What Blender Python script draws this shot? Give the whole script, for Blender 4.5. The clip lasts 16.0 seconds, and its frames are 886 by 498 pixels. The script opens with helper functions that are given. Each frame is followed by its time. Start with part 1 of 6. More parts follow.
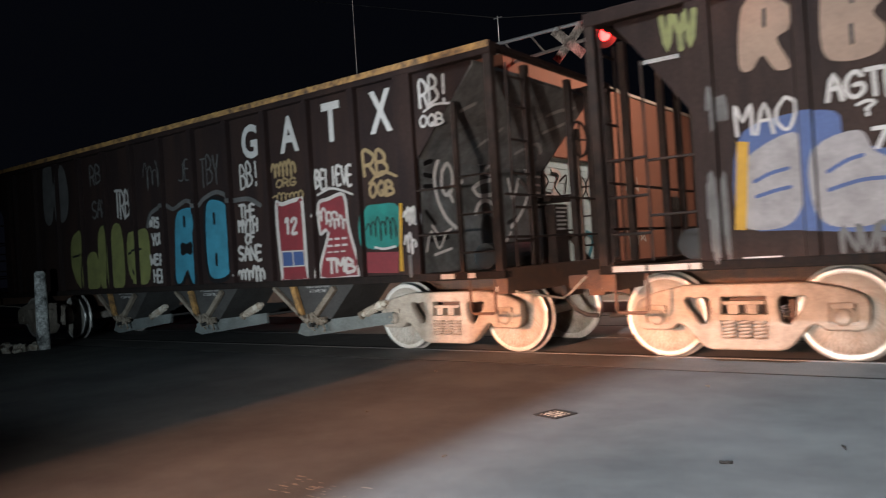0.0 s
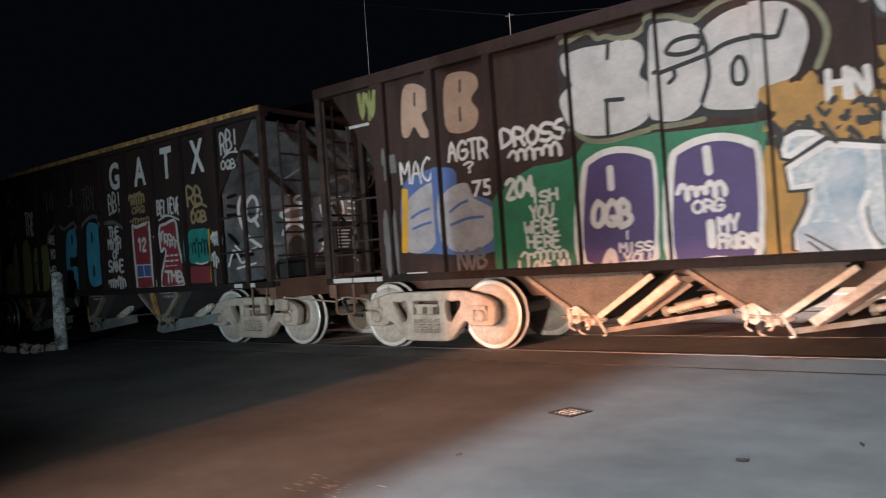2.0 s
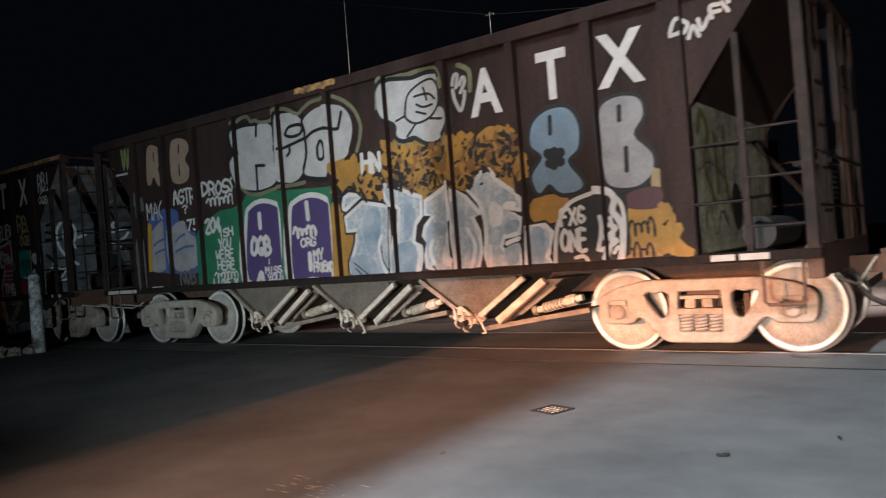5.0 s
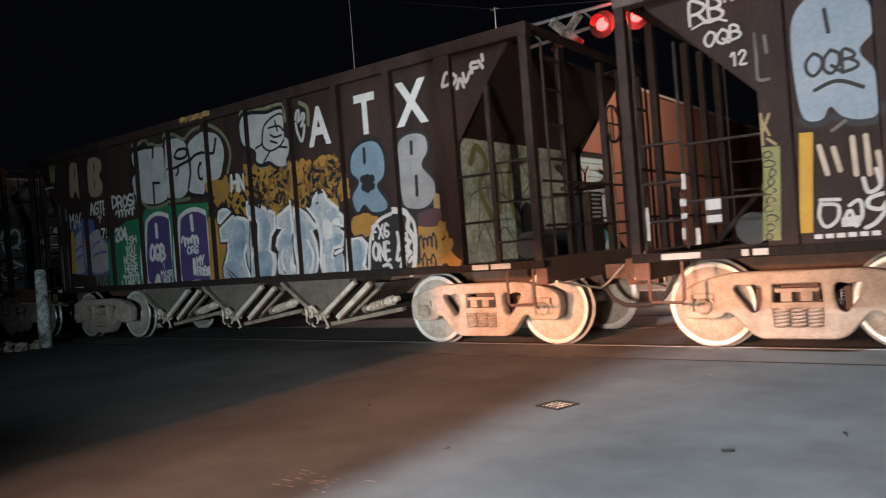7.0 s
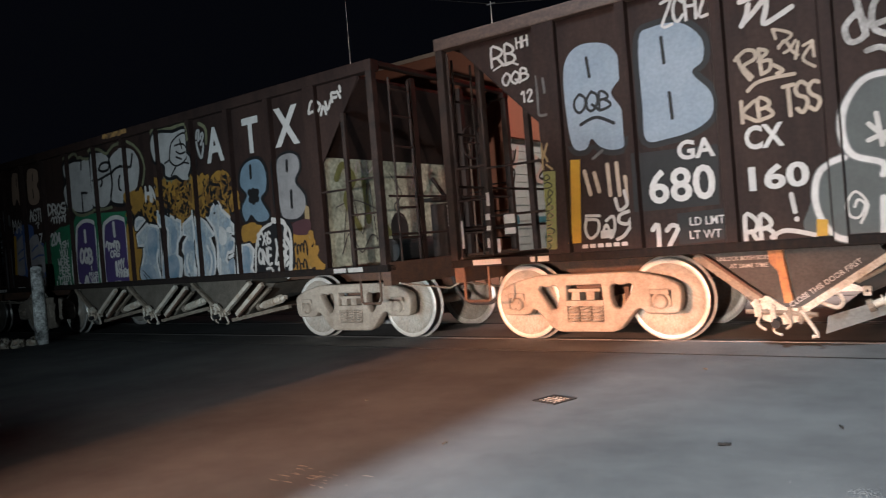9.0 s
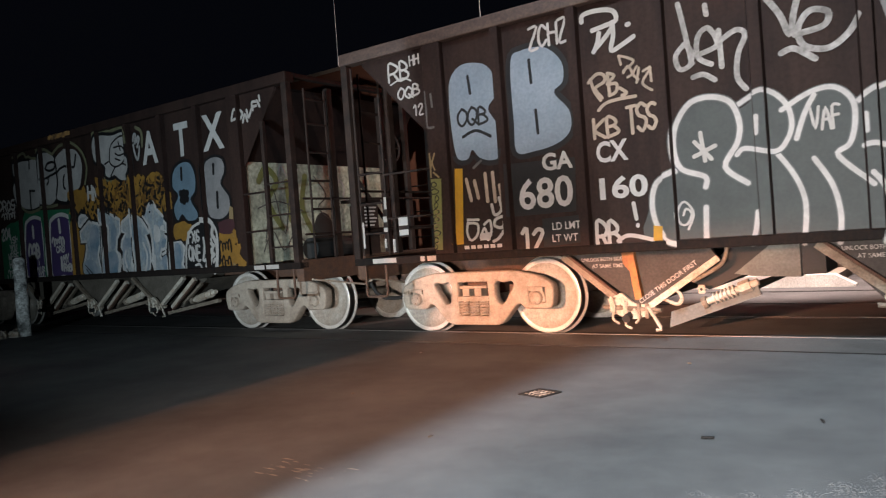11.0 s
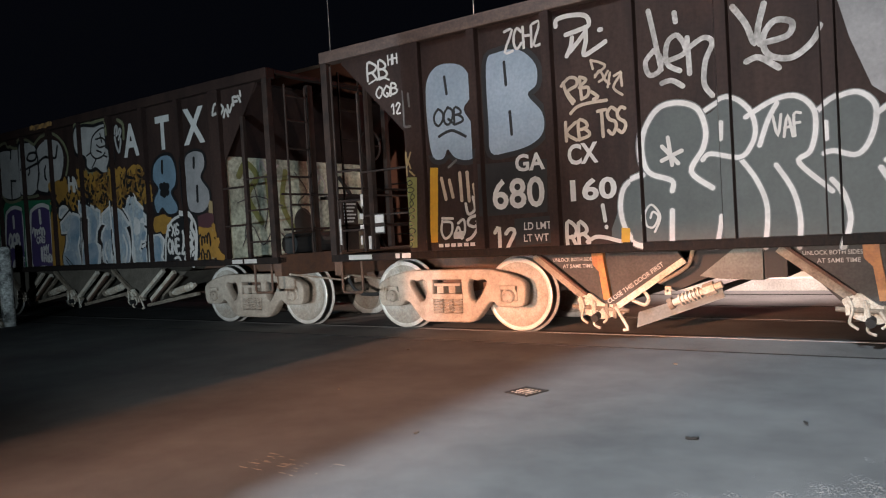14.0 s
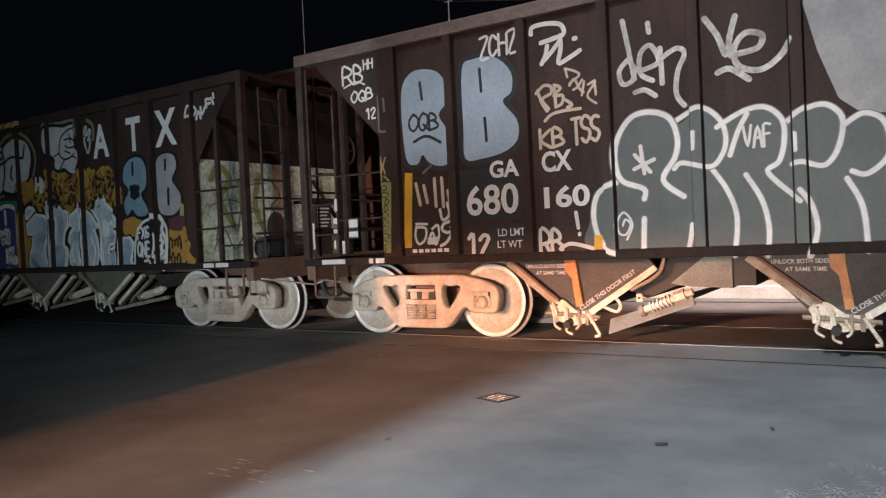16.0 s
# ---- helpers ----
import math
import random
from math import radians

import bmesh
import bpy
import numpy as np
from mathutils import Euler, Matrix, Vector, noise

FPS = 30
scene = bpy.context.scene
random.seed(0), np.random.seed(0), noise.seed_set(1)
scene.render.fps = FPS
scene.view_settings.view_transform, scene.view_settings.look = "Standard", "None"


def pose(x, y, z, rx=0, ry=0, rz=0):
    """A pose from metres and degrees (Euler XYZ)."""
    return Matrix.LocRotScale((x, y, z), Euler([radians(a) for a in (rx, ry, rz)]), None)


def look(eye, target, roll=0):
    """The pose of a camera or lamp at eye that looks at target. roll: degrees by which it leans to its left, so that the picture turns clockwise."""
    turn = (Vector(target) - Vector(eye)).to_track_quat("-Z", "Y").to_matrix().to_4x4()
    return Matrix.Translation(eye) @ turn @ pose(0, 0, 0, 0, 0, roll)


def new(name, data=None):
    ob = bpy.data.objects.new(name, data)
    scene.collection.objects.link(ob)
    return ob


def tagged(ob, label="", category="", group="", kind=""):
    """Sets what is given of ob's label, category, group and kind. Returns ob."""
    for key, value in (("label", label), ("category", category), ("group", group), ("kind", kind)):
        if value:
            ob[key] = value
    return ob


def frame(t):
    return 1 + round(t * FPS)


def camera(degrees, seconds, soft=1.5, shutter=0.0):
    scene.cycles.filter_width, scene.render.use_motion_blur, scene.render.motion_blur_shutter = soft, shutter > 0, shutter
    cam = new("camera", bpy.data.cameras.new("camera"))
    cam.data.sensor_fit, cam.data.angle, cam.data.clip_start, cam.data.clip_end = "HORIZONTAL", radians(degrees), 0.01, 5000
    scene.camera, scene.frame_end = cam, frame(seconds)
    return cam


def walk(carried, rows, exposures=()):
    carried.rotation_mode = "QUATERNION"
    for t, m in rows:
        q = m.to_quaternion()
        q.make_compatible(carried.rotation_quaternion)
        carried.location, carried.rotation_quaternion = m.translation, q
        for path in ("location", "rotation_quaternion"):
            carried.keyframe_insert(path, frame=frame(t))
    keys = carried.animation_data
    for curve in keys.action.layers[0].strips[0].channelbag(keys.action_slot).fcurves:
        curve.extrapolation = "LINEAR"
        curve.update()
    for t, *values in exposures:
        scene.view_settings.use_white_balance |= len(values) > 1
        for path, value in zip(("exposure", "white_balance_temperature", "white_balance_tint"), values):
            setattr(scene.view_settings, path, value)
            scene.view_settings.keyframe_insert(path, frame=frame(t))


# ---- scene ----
cam = camera(61.95, 16.0, soft=1.15, shutter=0.6)
EYE = 1.285
# seconds, yaw, pitch, roll of the hand-held camera, which stands in one place
TURNS = [
    (0.0, 36.46, 0.51, 3.68),
    (0.5, 36.47, 0.53, 3.76),
    (1.0, 36.78, 0.47, 3.89),
    (1.5, 37.15, 0.46, 3.99),
    (2.0, 37.49, 0.46, 4.06),
    (2.5, 37.69, 0.46, 4.18),
    (3.0, 37.76, 0.52, 4.26),
    (3.5, 37.22, 0.52, 4.39),
    (4.0, 36.45, 0.42, 4.42),
    (4.5, 36.10, 0.34, 4.46),
    (7.0, 36.47, -0.05, 4.47),
    (7.5, 36.76, -0.16, 4.52),
    (8.0, 36.93, -0.21, 4.59),
    (8.5, 36.72, -0.32, 4.72),
    (9.0, 36.21, -0.44, 4.66),
    (9.5, 35.82, -0.60, 4.64),
    (10.0, 35.66, -0.75, 4.61),
    (12.5, 34.44, -1.29, 3.73),
    (13.0, 34.44, -1.32, 3.47),
    (13.5, 34.29, -1.31, 3.36),
    (14.0, 34.37, -1.29, 3.27),
    (14.5, 34.38, -1.25, 3.12),
    (15.0, 34.19, -1.26, 3.10),
    (15.5, 33.56, -1.17, 2.94),
    (16.0, 32.31, -0.96, 2.70),
]
walk(cam, [(t, pose(0, 0, EYE, 90 + pitch, roll, yaw)) for t, yaw, pitch, roll in TURNS])
# seconds and metres: how far the train has rolled (towards -x)
ROLL = [
    (0.0, 0.382),
    (0.5, -0.716),
    (1.0, -1.794),
    (1.5, -2.858),
    (2.0, -3.891),
    (2.5, -4.867),
    (3.0, -5.784),
    (3.5, -6.683),
    (4.0, -7.546),
    (4.5, -8.357),
    (5.3, -9.62),
    (6.2, -10.92),
    (7.0, -11.946),
    (7.5, -12.575),
    (8.0, -13.152),
    (8.5, -13.676),
    (9.0, -14.149),
    (9.5, -14.573),
    (10.0, -14.948),
    (10.8, -15.38),
    (11.6, -15.73),
    (12.5, -15.793),
    (13.0, -15.764),
    (13.5, -15.735),
    (14.0, -15.697),
    (14.5, -15.697),
    (15.0, -15.691),
    (15.5, -15.696),
    (16.0, -15.690),
]


def rolled(t):
    """Metres that the train has rolled at t seconds, by a smooth curve through ROLL."""
    n = len(ROLL)
    i = max(k for k in range(n - 1) if ROLL[k][0] <= t or k == 0)

    def slope(k):
        a, b = max(k - 1, 0), min(k + 1, n - 1)
        return (ROLL[b][1] - ROLL[a][1]) / (ROLL[b][0] - ROLL[a][0])

    (t0, s0), (t1, s1) = ROLL[i], ROLL[i + 1]
    h = t1 - t0
    u = (t - t0) / h
    return (s0 * (2 * u**3 - 3 * u**2 + 1) + s1 * (3 * u**2 - 2 * u**3)
            + h * slope(i) * (u**3 - 2 * u**2 + u) + h * slope(i + 1) * (u**3 - u**2))


# ---- light ----
world = bpy.data.worlds.new("night")
scene.world = world
world.use_nodes = True
world.node_tree.nodes["Background"].inputs["Color"].default_value = (0.35, 0.42, 0.7, 1)
world.node_tree.nodes["Background"].inputs["Strength"].default_value = 0.004


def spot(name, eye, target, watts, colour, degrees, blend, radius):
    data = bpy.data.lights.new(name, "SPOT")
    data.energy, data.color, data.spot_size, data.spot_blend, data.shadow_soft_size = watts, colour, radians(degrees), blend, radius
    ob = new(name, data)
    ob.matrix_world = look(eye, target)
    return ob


# unseen lamps added behind camera: high white, two low white, warm for the lane
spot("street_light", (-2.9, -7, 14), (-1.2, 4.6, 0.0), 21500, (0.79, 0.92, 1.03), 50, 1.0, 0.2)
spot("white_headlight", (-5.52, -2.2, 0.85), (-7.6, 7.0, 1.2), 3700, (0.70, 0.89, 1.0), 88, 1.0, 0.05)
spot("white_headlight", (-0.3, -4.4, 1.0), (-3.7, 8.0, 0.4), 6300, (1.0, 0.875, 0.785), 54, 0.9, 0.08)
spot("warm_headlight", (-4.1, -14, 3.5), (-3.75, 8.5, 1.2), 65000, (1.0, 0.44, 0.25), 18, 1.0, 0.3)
# lamp with no visible source, added to brighten the far kerb
spot("far_street_light", (-2.3, 11.7, 7.0), (-2.4, 13.4, 0.1), 7500, (1.0, 0.76, 0.68), 44, 0.9, 0.2)
# unseen fill hung in the air to brighten wall and shutter
spot("shop_lamp", (-2.5, 17, 7.5), (-7.5, 17.5, 2.5), 2700, (1.0, 0.76, 0.62), 120, 0.6, 0.3)

# the crossing signal's own red glow
glow = bpy.data.lights.new("signal_glow", "POINT")
glow.energy, glow.color, glow.shadow_soft_size = 110, (1.0, 0.05, 0.04), 0.12
new("signal_glow", glow).location = (-5.1, 12.6, 5.15)


# ---- materials ----
def shader(name, colour, rough=0.6, metal=0.0, second=None, scale=3.0, amount=0.5, grain=60.0, bump=0.15, fine=0.25, emit=0.0, spec=0.5, stretch=None):
    """A surface of two colours mixed by stains, with fine grain and relief."""
    m = bpy.data.materials.new(name)
    m.use_nodes = True
    nt = m.node_tree
    b = nt.nodes["Principled BSDF"]
    second = second or tuple(c * 0.6 for c in colour)
    co = nt.nodes.new("ShaderNodeTexCoord")
    big = nt.nodes.new("ShaderNodeTexNoise")
    big.inputs["Scale"].default_value, big.inputs["Detail"].default_value, big.inputs["Roughness"].default_value = scale, 7, 0.65
    small = nt.nodes.new("ShaderNodeTexNoise")
    small.inputs["Scale"].default_value, small.inputs["Detail"].default_value = grain, 4
    ramp = nt.nodes.new("ShaderNodeMapRange")
    ramp.inputs[1].default_value, ramp.inputs[2].default_value, ramp.inputs[4].default_value = 0.38, 0.66, amount
    mix = nt.nodes.new("ShaderNodeMix")
    mix.data_type = "RGBA"
    mix.inputs[6].default_value, mix.inputs[7].default_value = (*colour, 1), (*second, 1)
    dark = nt.nodes.new("ShaderNodeMix")
    dark.data_type, dark.blend_type = "RGBA", "MULTIPLY"
    dark.inputs[0].default_value = fine
    tone = nt.nodes.new("ShaderNodeMapRange")
    tone.inputs[1].default_value, tone.inputs[2].default_value, tone.inputs[3].default_value, tone.inputs[4].default_value = 0.3, 0.7, 0.2, 1.6
    bm = nt.nodes.new("ShaderNodeBump")
    bm.inputs["Strength"].default_value, bm.inputs["Distance"].default_value = bump, 0.01
    link = nt.links.new
    if stretch:
        squeeze = nt.nodes.new("ShaderNodeMapping")
        squeeze.inputs["Scale"].default_value = stretch
        link(co.outputs["Object"], squeeze.inputs["Vector"])
        link(squeeze.outputs["Vector"], big.inputs["Vector"])
    else:
        link(co.outputs["Object"], big.inputs["Vector"])
    link(co.outputs["Object"], small.inputs["Vector"])
    link(big.outputs["Fac"], ramp.inputs[0])
    link(ramp.outputs[0], mix.inputs[0])
    link(small.outputs["Fac"], tone.inputs[0])
    link(mix.outputs[2], dark.inputs[6])
    link(tone.outputs[0], dark.inputs[7])
    link(dark.outputs[2], b.inputs["Base Color"])
    link(small.outputs["Fac"], bm.inputs["Height"])
    link(bm.outputs[0], b.inputs["Normal"])
    b.inputs["Roughness"].default_value, b.inputs["Metallic"].default_value = rough, metal
    b.inputs["Specular IOR Level"].default_value = spec
    if emit:
        b.inputs["Emission Color"].default_value, b.inputs["Emission Strength"].default_value = (*colour, 1), emit
    return m


ASPHALT = shader("asphalt", (0.15, 0.15, 0.15), 0.9, spec=0.2, second=(0.085, 0.085, 0.087), scale=0.9, amount=0.85, grain=160, bump=0.2, fine=0.3)
CROSSING = shader("crossing_asphalt", (0.17, 0.165, 0.16), 0.8, spec=0.3, second=(0.09, 0.086, 0.083), scale=0.9, amount=0.85, grain=160, bump=0.2, fine=0.3)
GROOVE = shader("groove", (0.008, 0.008, 0.008), 0.9)
RAIL = shader("rail_steel", (0.14, 0.135, 0.13), 0.5, 0.5, second=(0.09, 0.07, 0.06), scale=5)
BROWN = shader("brown_car_paint", (0.0235, 0.0126, 0.0100), 0.7, spec=0.15, second=(0.011, 0.0058, 0.005), scale=1.6, amount=0.95, stretch=(2.2, 2.2, 0.45), grain=25, fine=0.25, bump=0.2)
BROWN_DARK = shader("dark_brown_car_paint", (0.012, 0.0068, 0.0065), 0.7, spec=0.15, second=(0.022, 0.0115, 0.009), scale=1.4, amount=0.9, stretch=(2.4, 2.4, 0.45), grain=30, fine=0.25, bump=0.2)
RUST = shader("rusted_steel", (0.06, 0.032, 0.022), 0.8, second=(0.10, 0.045, 0.022), scale=9, amount=0.8, grain=90, bump=0.4, fine=0.5)
PALE = shader("pale_worn_plate", (0.40, 0.42, 0.33), 0.7, second=(0.10, 0.11, 0.085), scale=2.2, amount=0.9, grain=18, fine=0.5)
GREY_SLOPE = shader("grey_sprayed_slope", (0.10, 0.10, 0.098), 0.7, second=(0.035, 0.033, 0.032), scale=3.5, amount=0.9, grain=25, fine=0.3)
SILVER_PLATE = shader("silver_sprayed_plate", (0.13, 0.142, 0.148), 0.6, second=(0.035, 0.035, 0.035), scale=3.2, amount=0.8, grain=20, fine=0.3)
DARK_PLATE = shader("dark_worn_plate", (0.075, 0.07, 0.065), 0.7, second=(0.03, 0.026, 0.024), scale=2.2, amount=0.9, grain=18, fine=0.3)
SHEET = shader("dark_grey_chute_sheet", (0.036, 0.033, 0.031), 0.7, second=(0.022, 0.018, 0.016), scale=4, amount=0.9, grain=40, fine=0.4)
# end parts blackened in place of the deeper shade at the wagon ends
END_PAINT = shader("shaded_end_paint", (0.012, 0.008, 0.007), 0.75, spec=0.2, second=(0.036, 0.021, 0.016), scale=5, amount=0.8)
TRUCK = shader("dusty_cast_steel", (0.29, 0.245, 0.20), 0.8, second=(0.17, 0.13, 0.10), scale=7, amount=0.8, grain=60, bump=0.25, fine=0.2)
WHEEL = shader("wheel_steel", (0.31, 0.285, 0.25), 0.55, 0.0, second=(0.20, 0.15, 0.115), scale=6, amount=0.8, grain=40, fine=0.3)
RIM = shader("bright_wheel_rim", (0.60, 0.57, 0.53), 0.4, 0.3, second=(0.40, 0.36, 0.32), scale=8, amount=0.6)
TREAD = shader("polished_wheel_tread", (0.22, 0.21, 0.20), 0.3, 1.0)
DOOR = shader("grey_door_plate", (0.12, 0.13, 0.125), 0.7, second=(0.07, 0.07, 0.065), scale=4, amount=0.8, grain=40, fine=0.3)
SILL = shader("black_sill_paint", (0.007, 0.006, 0.006), 0.85, spec=0.1, second=(0.018, 0.011, 0.008), scale=6, amount=0.8, stretch=(3, 1, 1), grain=30)
# iron parts, and dark blocks that fill shaded gaps under the wagons
DARK = shader("dark_iron_and_shade", (0.012, 0.011, 0.011), 0.7)
HOPPER = shader("hopper_grey", (0.085, 0.07, 0.055), 0.75, second=(0.05, 0.04, 0.03), scale=4, amount=0.9, grain=40, fine=0.4)
ORANGE = shader("orange_upright_paint", (0.34, 0.13, 0.03), 0.6, second=(0.16, 0.06, 0.025), scale=6, amount=0.7, grain=40)
CHORD = shader("rusty_chord_paint", (0.065, 0.038, 0.029), 0.65, second=(0.028, 0.016, 0.013), scale=5, amount=0.9, stretch=(0.6, 2, 2), grain=40, fine=0.4)
BARE = shader("bare_pale_steel", (0.44, 0.40, 0.34), 0.6, second=(0.28, 0.20, 0.14), scale=8, amount=0.8, grain=60, fine=0.4)
YELLOW_RUST = shader("yellow_edge_paint", (0.34, 0.18, 0.055), 0.7, second=(0.05, 0.025, 0.015), scale=7, amount=1.0, grain=30, fine=0.4)
OCHRE = shader("ochre_plaster", (0.20, 0.08, 0.048), 0.9, second=(0.17, 0.075, 0.05), scale=1.2, amount=0.8, grain=40)
SHUTTER = shader("grey_shutter_steel", (0.30, 0.40, 0.43), 0.5, second=(0.19, 0.26, 0.28), scale=2, amount=0.7)
ANGLE = shader("worn_brown_angle", (0.19, 0.155, 0.12), 0.7, second=(0.09, 0.065, 0.045), scale=7, amount=0.9, grain=50, fine=0.4)
CONCRETE = shader("concrete", (0.34, 0.29, 0.24), 0.9, second=(0.24, 0.2, 0.17), scale=2, amount=0.8)
WORN_WHITE = shader("worn_white_post_paint", (0.5, 0.5, 0.48), 0.8, second=(0.03, 0.03, 0.03), scale=6, amount=1.0, grain=30, fine=0.6)
RED_LAMP = shader("red_signal_lens", (1.0, 0.014, 0.013), 0.3, emit=30.0)
GALV = shader("galvanised_steel", (0.32, 0.32, 0.33), 0.5, 0.6)
LETTER_PLAIN = shader("white_stencil", (0.40, 0.39, 0.38), 0.7)
PLAIN = shader("plain_blocker", (0.08, 0.08, 0.08), 0.9)


# ---- mesh helpers ----
def link_mesh(name, bm, material, parent=None, label=""):
    me = bpy.data.meshes.new(name)
    bm.to_mesh(me)
    bm.free()
    me.materials.append(material)
    ob = new(name, me)
    if parent:
        ob.parent = parent
    if label:
        ob["label"] = label
    return ob


def part(name, bm, material, parent, label=""):
    return link_mesh(name, bm, material, parent, label)


def box(bm, x0, x1, y0, y1, z0, z1, m=None):
    vs = [bm.verts.new((x, y, z)) for x in (x0, x1) for y in (y0, y1) for z in (z0, z1)]
    if m is not None:
        for v in vs:
            v.co = m @ v.co
    for f in ((0, 1, 3, 2), (4, 6, 7, 5), (0, 4, 5, 1), (2, 3, 7, 6), (0, 2, 6, 4), (1, 5, 7, 3)):
        bm.faces.new([vs[i] for i in f])
    return bm


def boxes(*list_of):
    bm = bmesh.new()
    for b in list_of:
        box(bm, *b)
    bmesh.ops.recalc_face_normals(bm, faces=bm.faces)
    return bm


def bevelled(x0, x1, y0, y1, z0, z1, r=0.012):
    bm = boxes((x0, x1, y0, y1, z0, z1))
    bmesh.ops.bevel(bm, geom=bm.edges[:], offset=r, segments=2, affect="EDGES", profile=0.6)
    return bm


def tube(bm, a, b, r, n=10):
    a, b = Vector(a), Vector(b)
    d = b - a
    m = Matrix.Translation((a + b) / 2) @ d.to_track_quat("Z", "Y").to_matrix().to_4x4()
    bmesh.ops.create_cone(bm, cap_ends=True, segments=n, radius1=r, radius2=r, depth=d.length, matrix=m)
    return bm


def bent(points, r, n=8):
    """A bar of round section bent through the points, in one piece."""
    bm = bmesh.new()
    pts = [Vector(p) for p in points]
    rings = []
    for i, p in enumerate(pts):
        d = (pts[min(i + 1, len(pts) - 1)] - pts[max(i - 1, 0)]).normalized()
        side_ = d.cross(Vector((0, 1, 0)) if abs(d.y) < 0.9 else Vector((1, 0, 0))).normalized()
        up_ = d.cross(side_)
        rings.append([bm.verts.new(p + r * (side_ * math.cos(2 * math.pi * k / n) + up_ * math.sin(2 * math.pi * k / n))) for k in range(n)])
    for a, b in zip(rings, rings[1:]):
        for k in range(n):
            bm.faces.new((a[k], a[(k + 1) % n], b[(k + 1) % n], b[k]))
    bm.faces.new(rings[0][::-1])
    bm.faces.new(rings[-1])
    bmesh.ops.recalc_face_normals(bm, faces=bm.faces)
    return bm


def tubes(pairs, r, n=8):
    bm = bmesh.new()
    for a, b in pairs:
        tube(bm, a, b, r, n)
    return bm


def prism(outline, y0, y1, bm=None):
    """An outline in x and z, drawn out along y."""
    bm = bm or bmesh.new()
    a = [bm.verts.new((x, y0, z)) for x, z in outline]
    b = [bm.verts.new((x, y1, z)) for x, z in outline]
    n = len(outline)
    bm.faces.new(a)
    bm.faces.new(b[::-1])
    for i in range(n):
        bm.faces.new((a[i], b[i], b[(i + 1) % n], a[(i + 1) % n]))
    bmesh.ops.recalc_face_normals(bm, faces=bm.faces)
    return bm


def lathe(profile, n=40, bm=None, centre=(0, 0, 0)):
    """A profile of (radius, y) turned about the y axis."""
    bm = bm or bmesh.new()
    rings = []
    for r, y in profile:
        rings.append([bm.verts.new((centre[0] + r * math.cos(2 * math.pi * k / n), centre[1] + y, centre[2] + r * math.sin(2 * math.pi * k / n))) for k in range(n)])
    for a, b in zip(rings, rings[1:]):
        for k in range(n):
            bm.faces.new((a[k], a[(k + 1) % n], b[(k + 1) % n], b[k]))
    bmesh.ops.recalc_face_normals(bm, faces=bm.faces)
    return bm


def cutout(name, loops, y, depth, material, parent, bevel=0.012, label=""):
    """A plate with holes: closed loops in x and z, the first the outline; depth along y."""
    cu = bpy.data.curves.new(name, "CURVE")
    cu.dimensions, cu.fill_mode, cu.extrude, cu.bevel_depth, cu.bevel_resolution = "2D", "BOTH", depth / 2, bevel, 1
    for loop in loops:
        sp = cu.splines.new("POLY")
        sp.points.add(len(loop) - 1)
        for p, (x, z) in zip(sp.points, loop):
            p.co = (x, z, 0, 1)
        sp.use_cyclic_u = True
    tmp = bpy.data.objects.new(name, cu)
    me = bpy.data.meshes.new_from_object(tmp)
    me.transform(Matrix.Translation((0, y, 0)) @ Matrix.Rotation(radians(90), 4, "X"))
    bpy.data.objects.remove(tmp)
    me.materials.clear()
    me.materials.append(material)
    ob = new(name, me)
    ob.parent = parent
    if label:
        ob["label"] = label
    return ob


def rounded(points, r=0.05, n=4):
    """A closed loop with its corners rounded off."""
    out = []
    k = len(points)
    for i in range(k):
        p, a, b = Vector(points[i]), Vector(points[i - 1]), Vector(points[(i + 1) % k])
        da, db = (a - p), (b - p)
        q = min(r, da.length * 0.45, db.length * 0.45)
        s, e = p + da.normalized() * q, p + db.normalized() * q
        for j in range(n + 1):
            u = j / n
            out.append(tuple((1 - u) ** 2 * s + 2 * u * (1 - u) * p + u * u * e))
    return out


def smooth(pts, n=5, closed=False):
    out, k = [], len(pts)
    for i in range(k if closed else k - 1):
        if closed:
            p0, p1, p2, p3 = pts[i - 1], pts[i], pts[(i + 1) % k], pts[(i + 2) % k]
        else:
            p0, p1, p2, p3 = pts[max(i - 1, 0)], pts[i], pts[i + 1], pts[min(i + 2, k - 1)]
        for j in range(n):
            u = j / n
            out.append(tuple(0.5 * (2 * b + (c - a) * u + (2 * a - 5 * b + 4 * c - d) * u * u + (3 * b - a - 3 * c + d) * u**3) for a, b, c, d in zip(p0, p1, p2, p3)))
    if not closed:
        out.append(tuple(pts[-1]))
    return out


# ---- ground ----
TRACK = 8.80   # middle of the track
bm = bmesh.new()
bmesh.ops.create_grid(bm, x_segments=2, y_segments=2, size=250)
ground = tagged(link_mesh("ground", bm, ASPHALT), "grey asphalt road worn and patched at a level crossing", "road", kind="structure")
crossing = tagged(link_mesh("road", boxes((-60, 60, 7.25, 10.92, -0.05, 0.004)), CROSSING), "darker asphalt strip laid round the rails", "road", kind="structure")
for gy, w in ((7.2, 0.03), (10.95, 0.05), (12.55, 0.09)):
    tagged(link_mesh("trim", boxes((-60, 60, gy, gy + w, -0.05, 0.006)), GROOVE), "dark open joint in the asphalt", "joint", kind="structure")
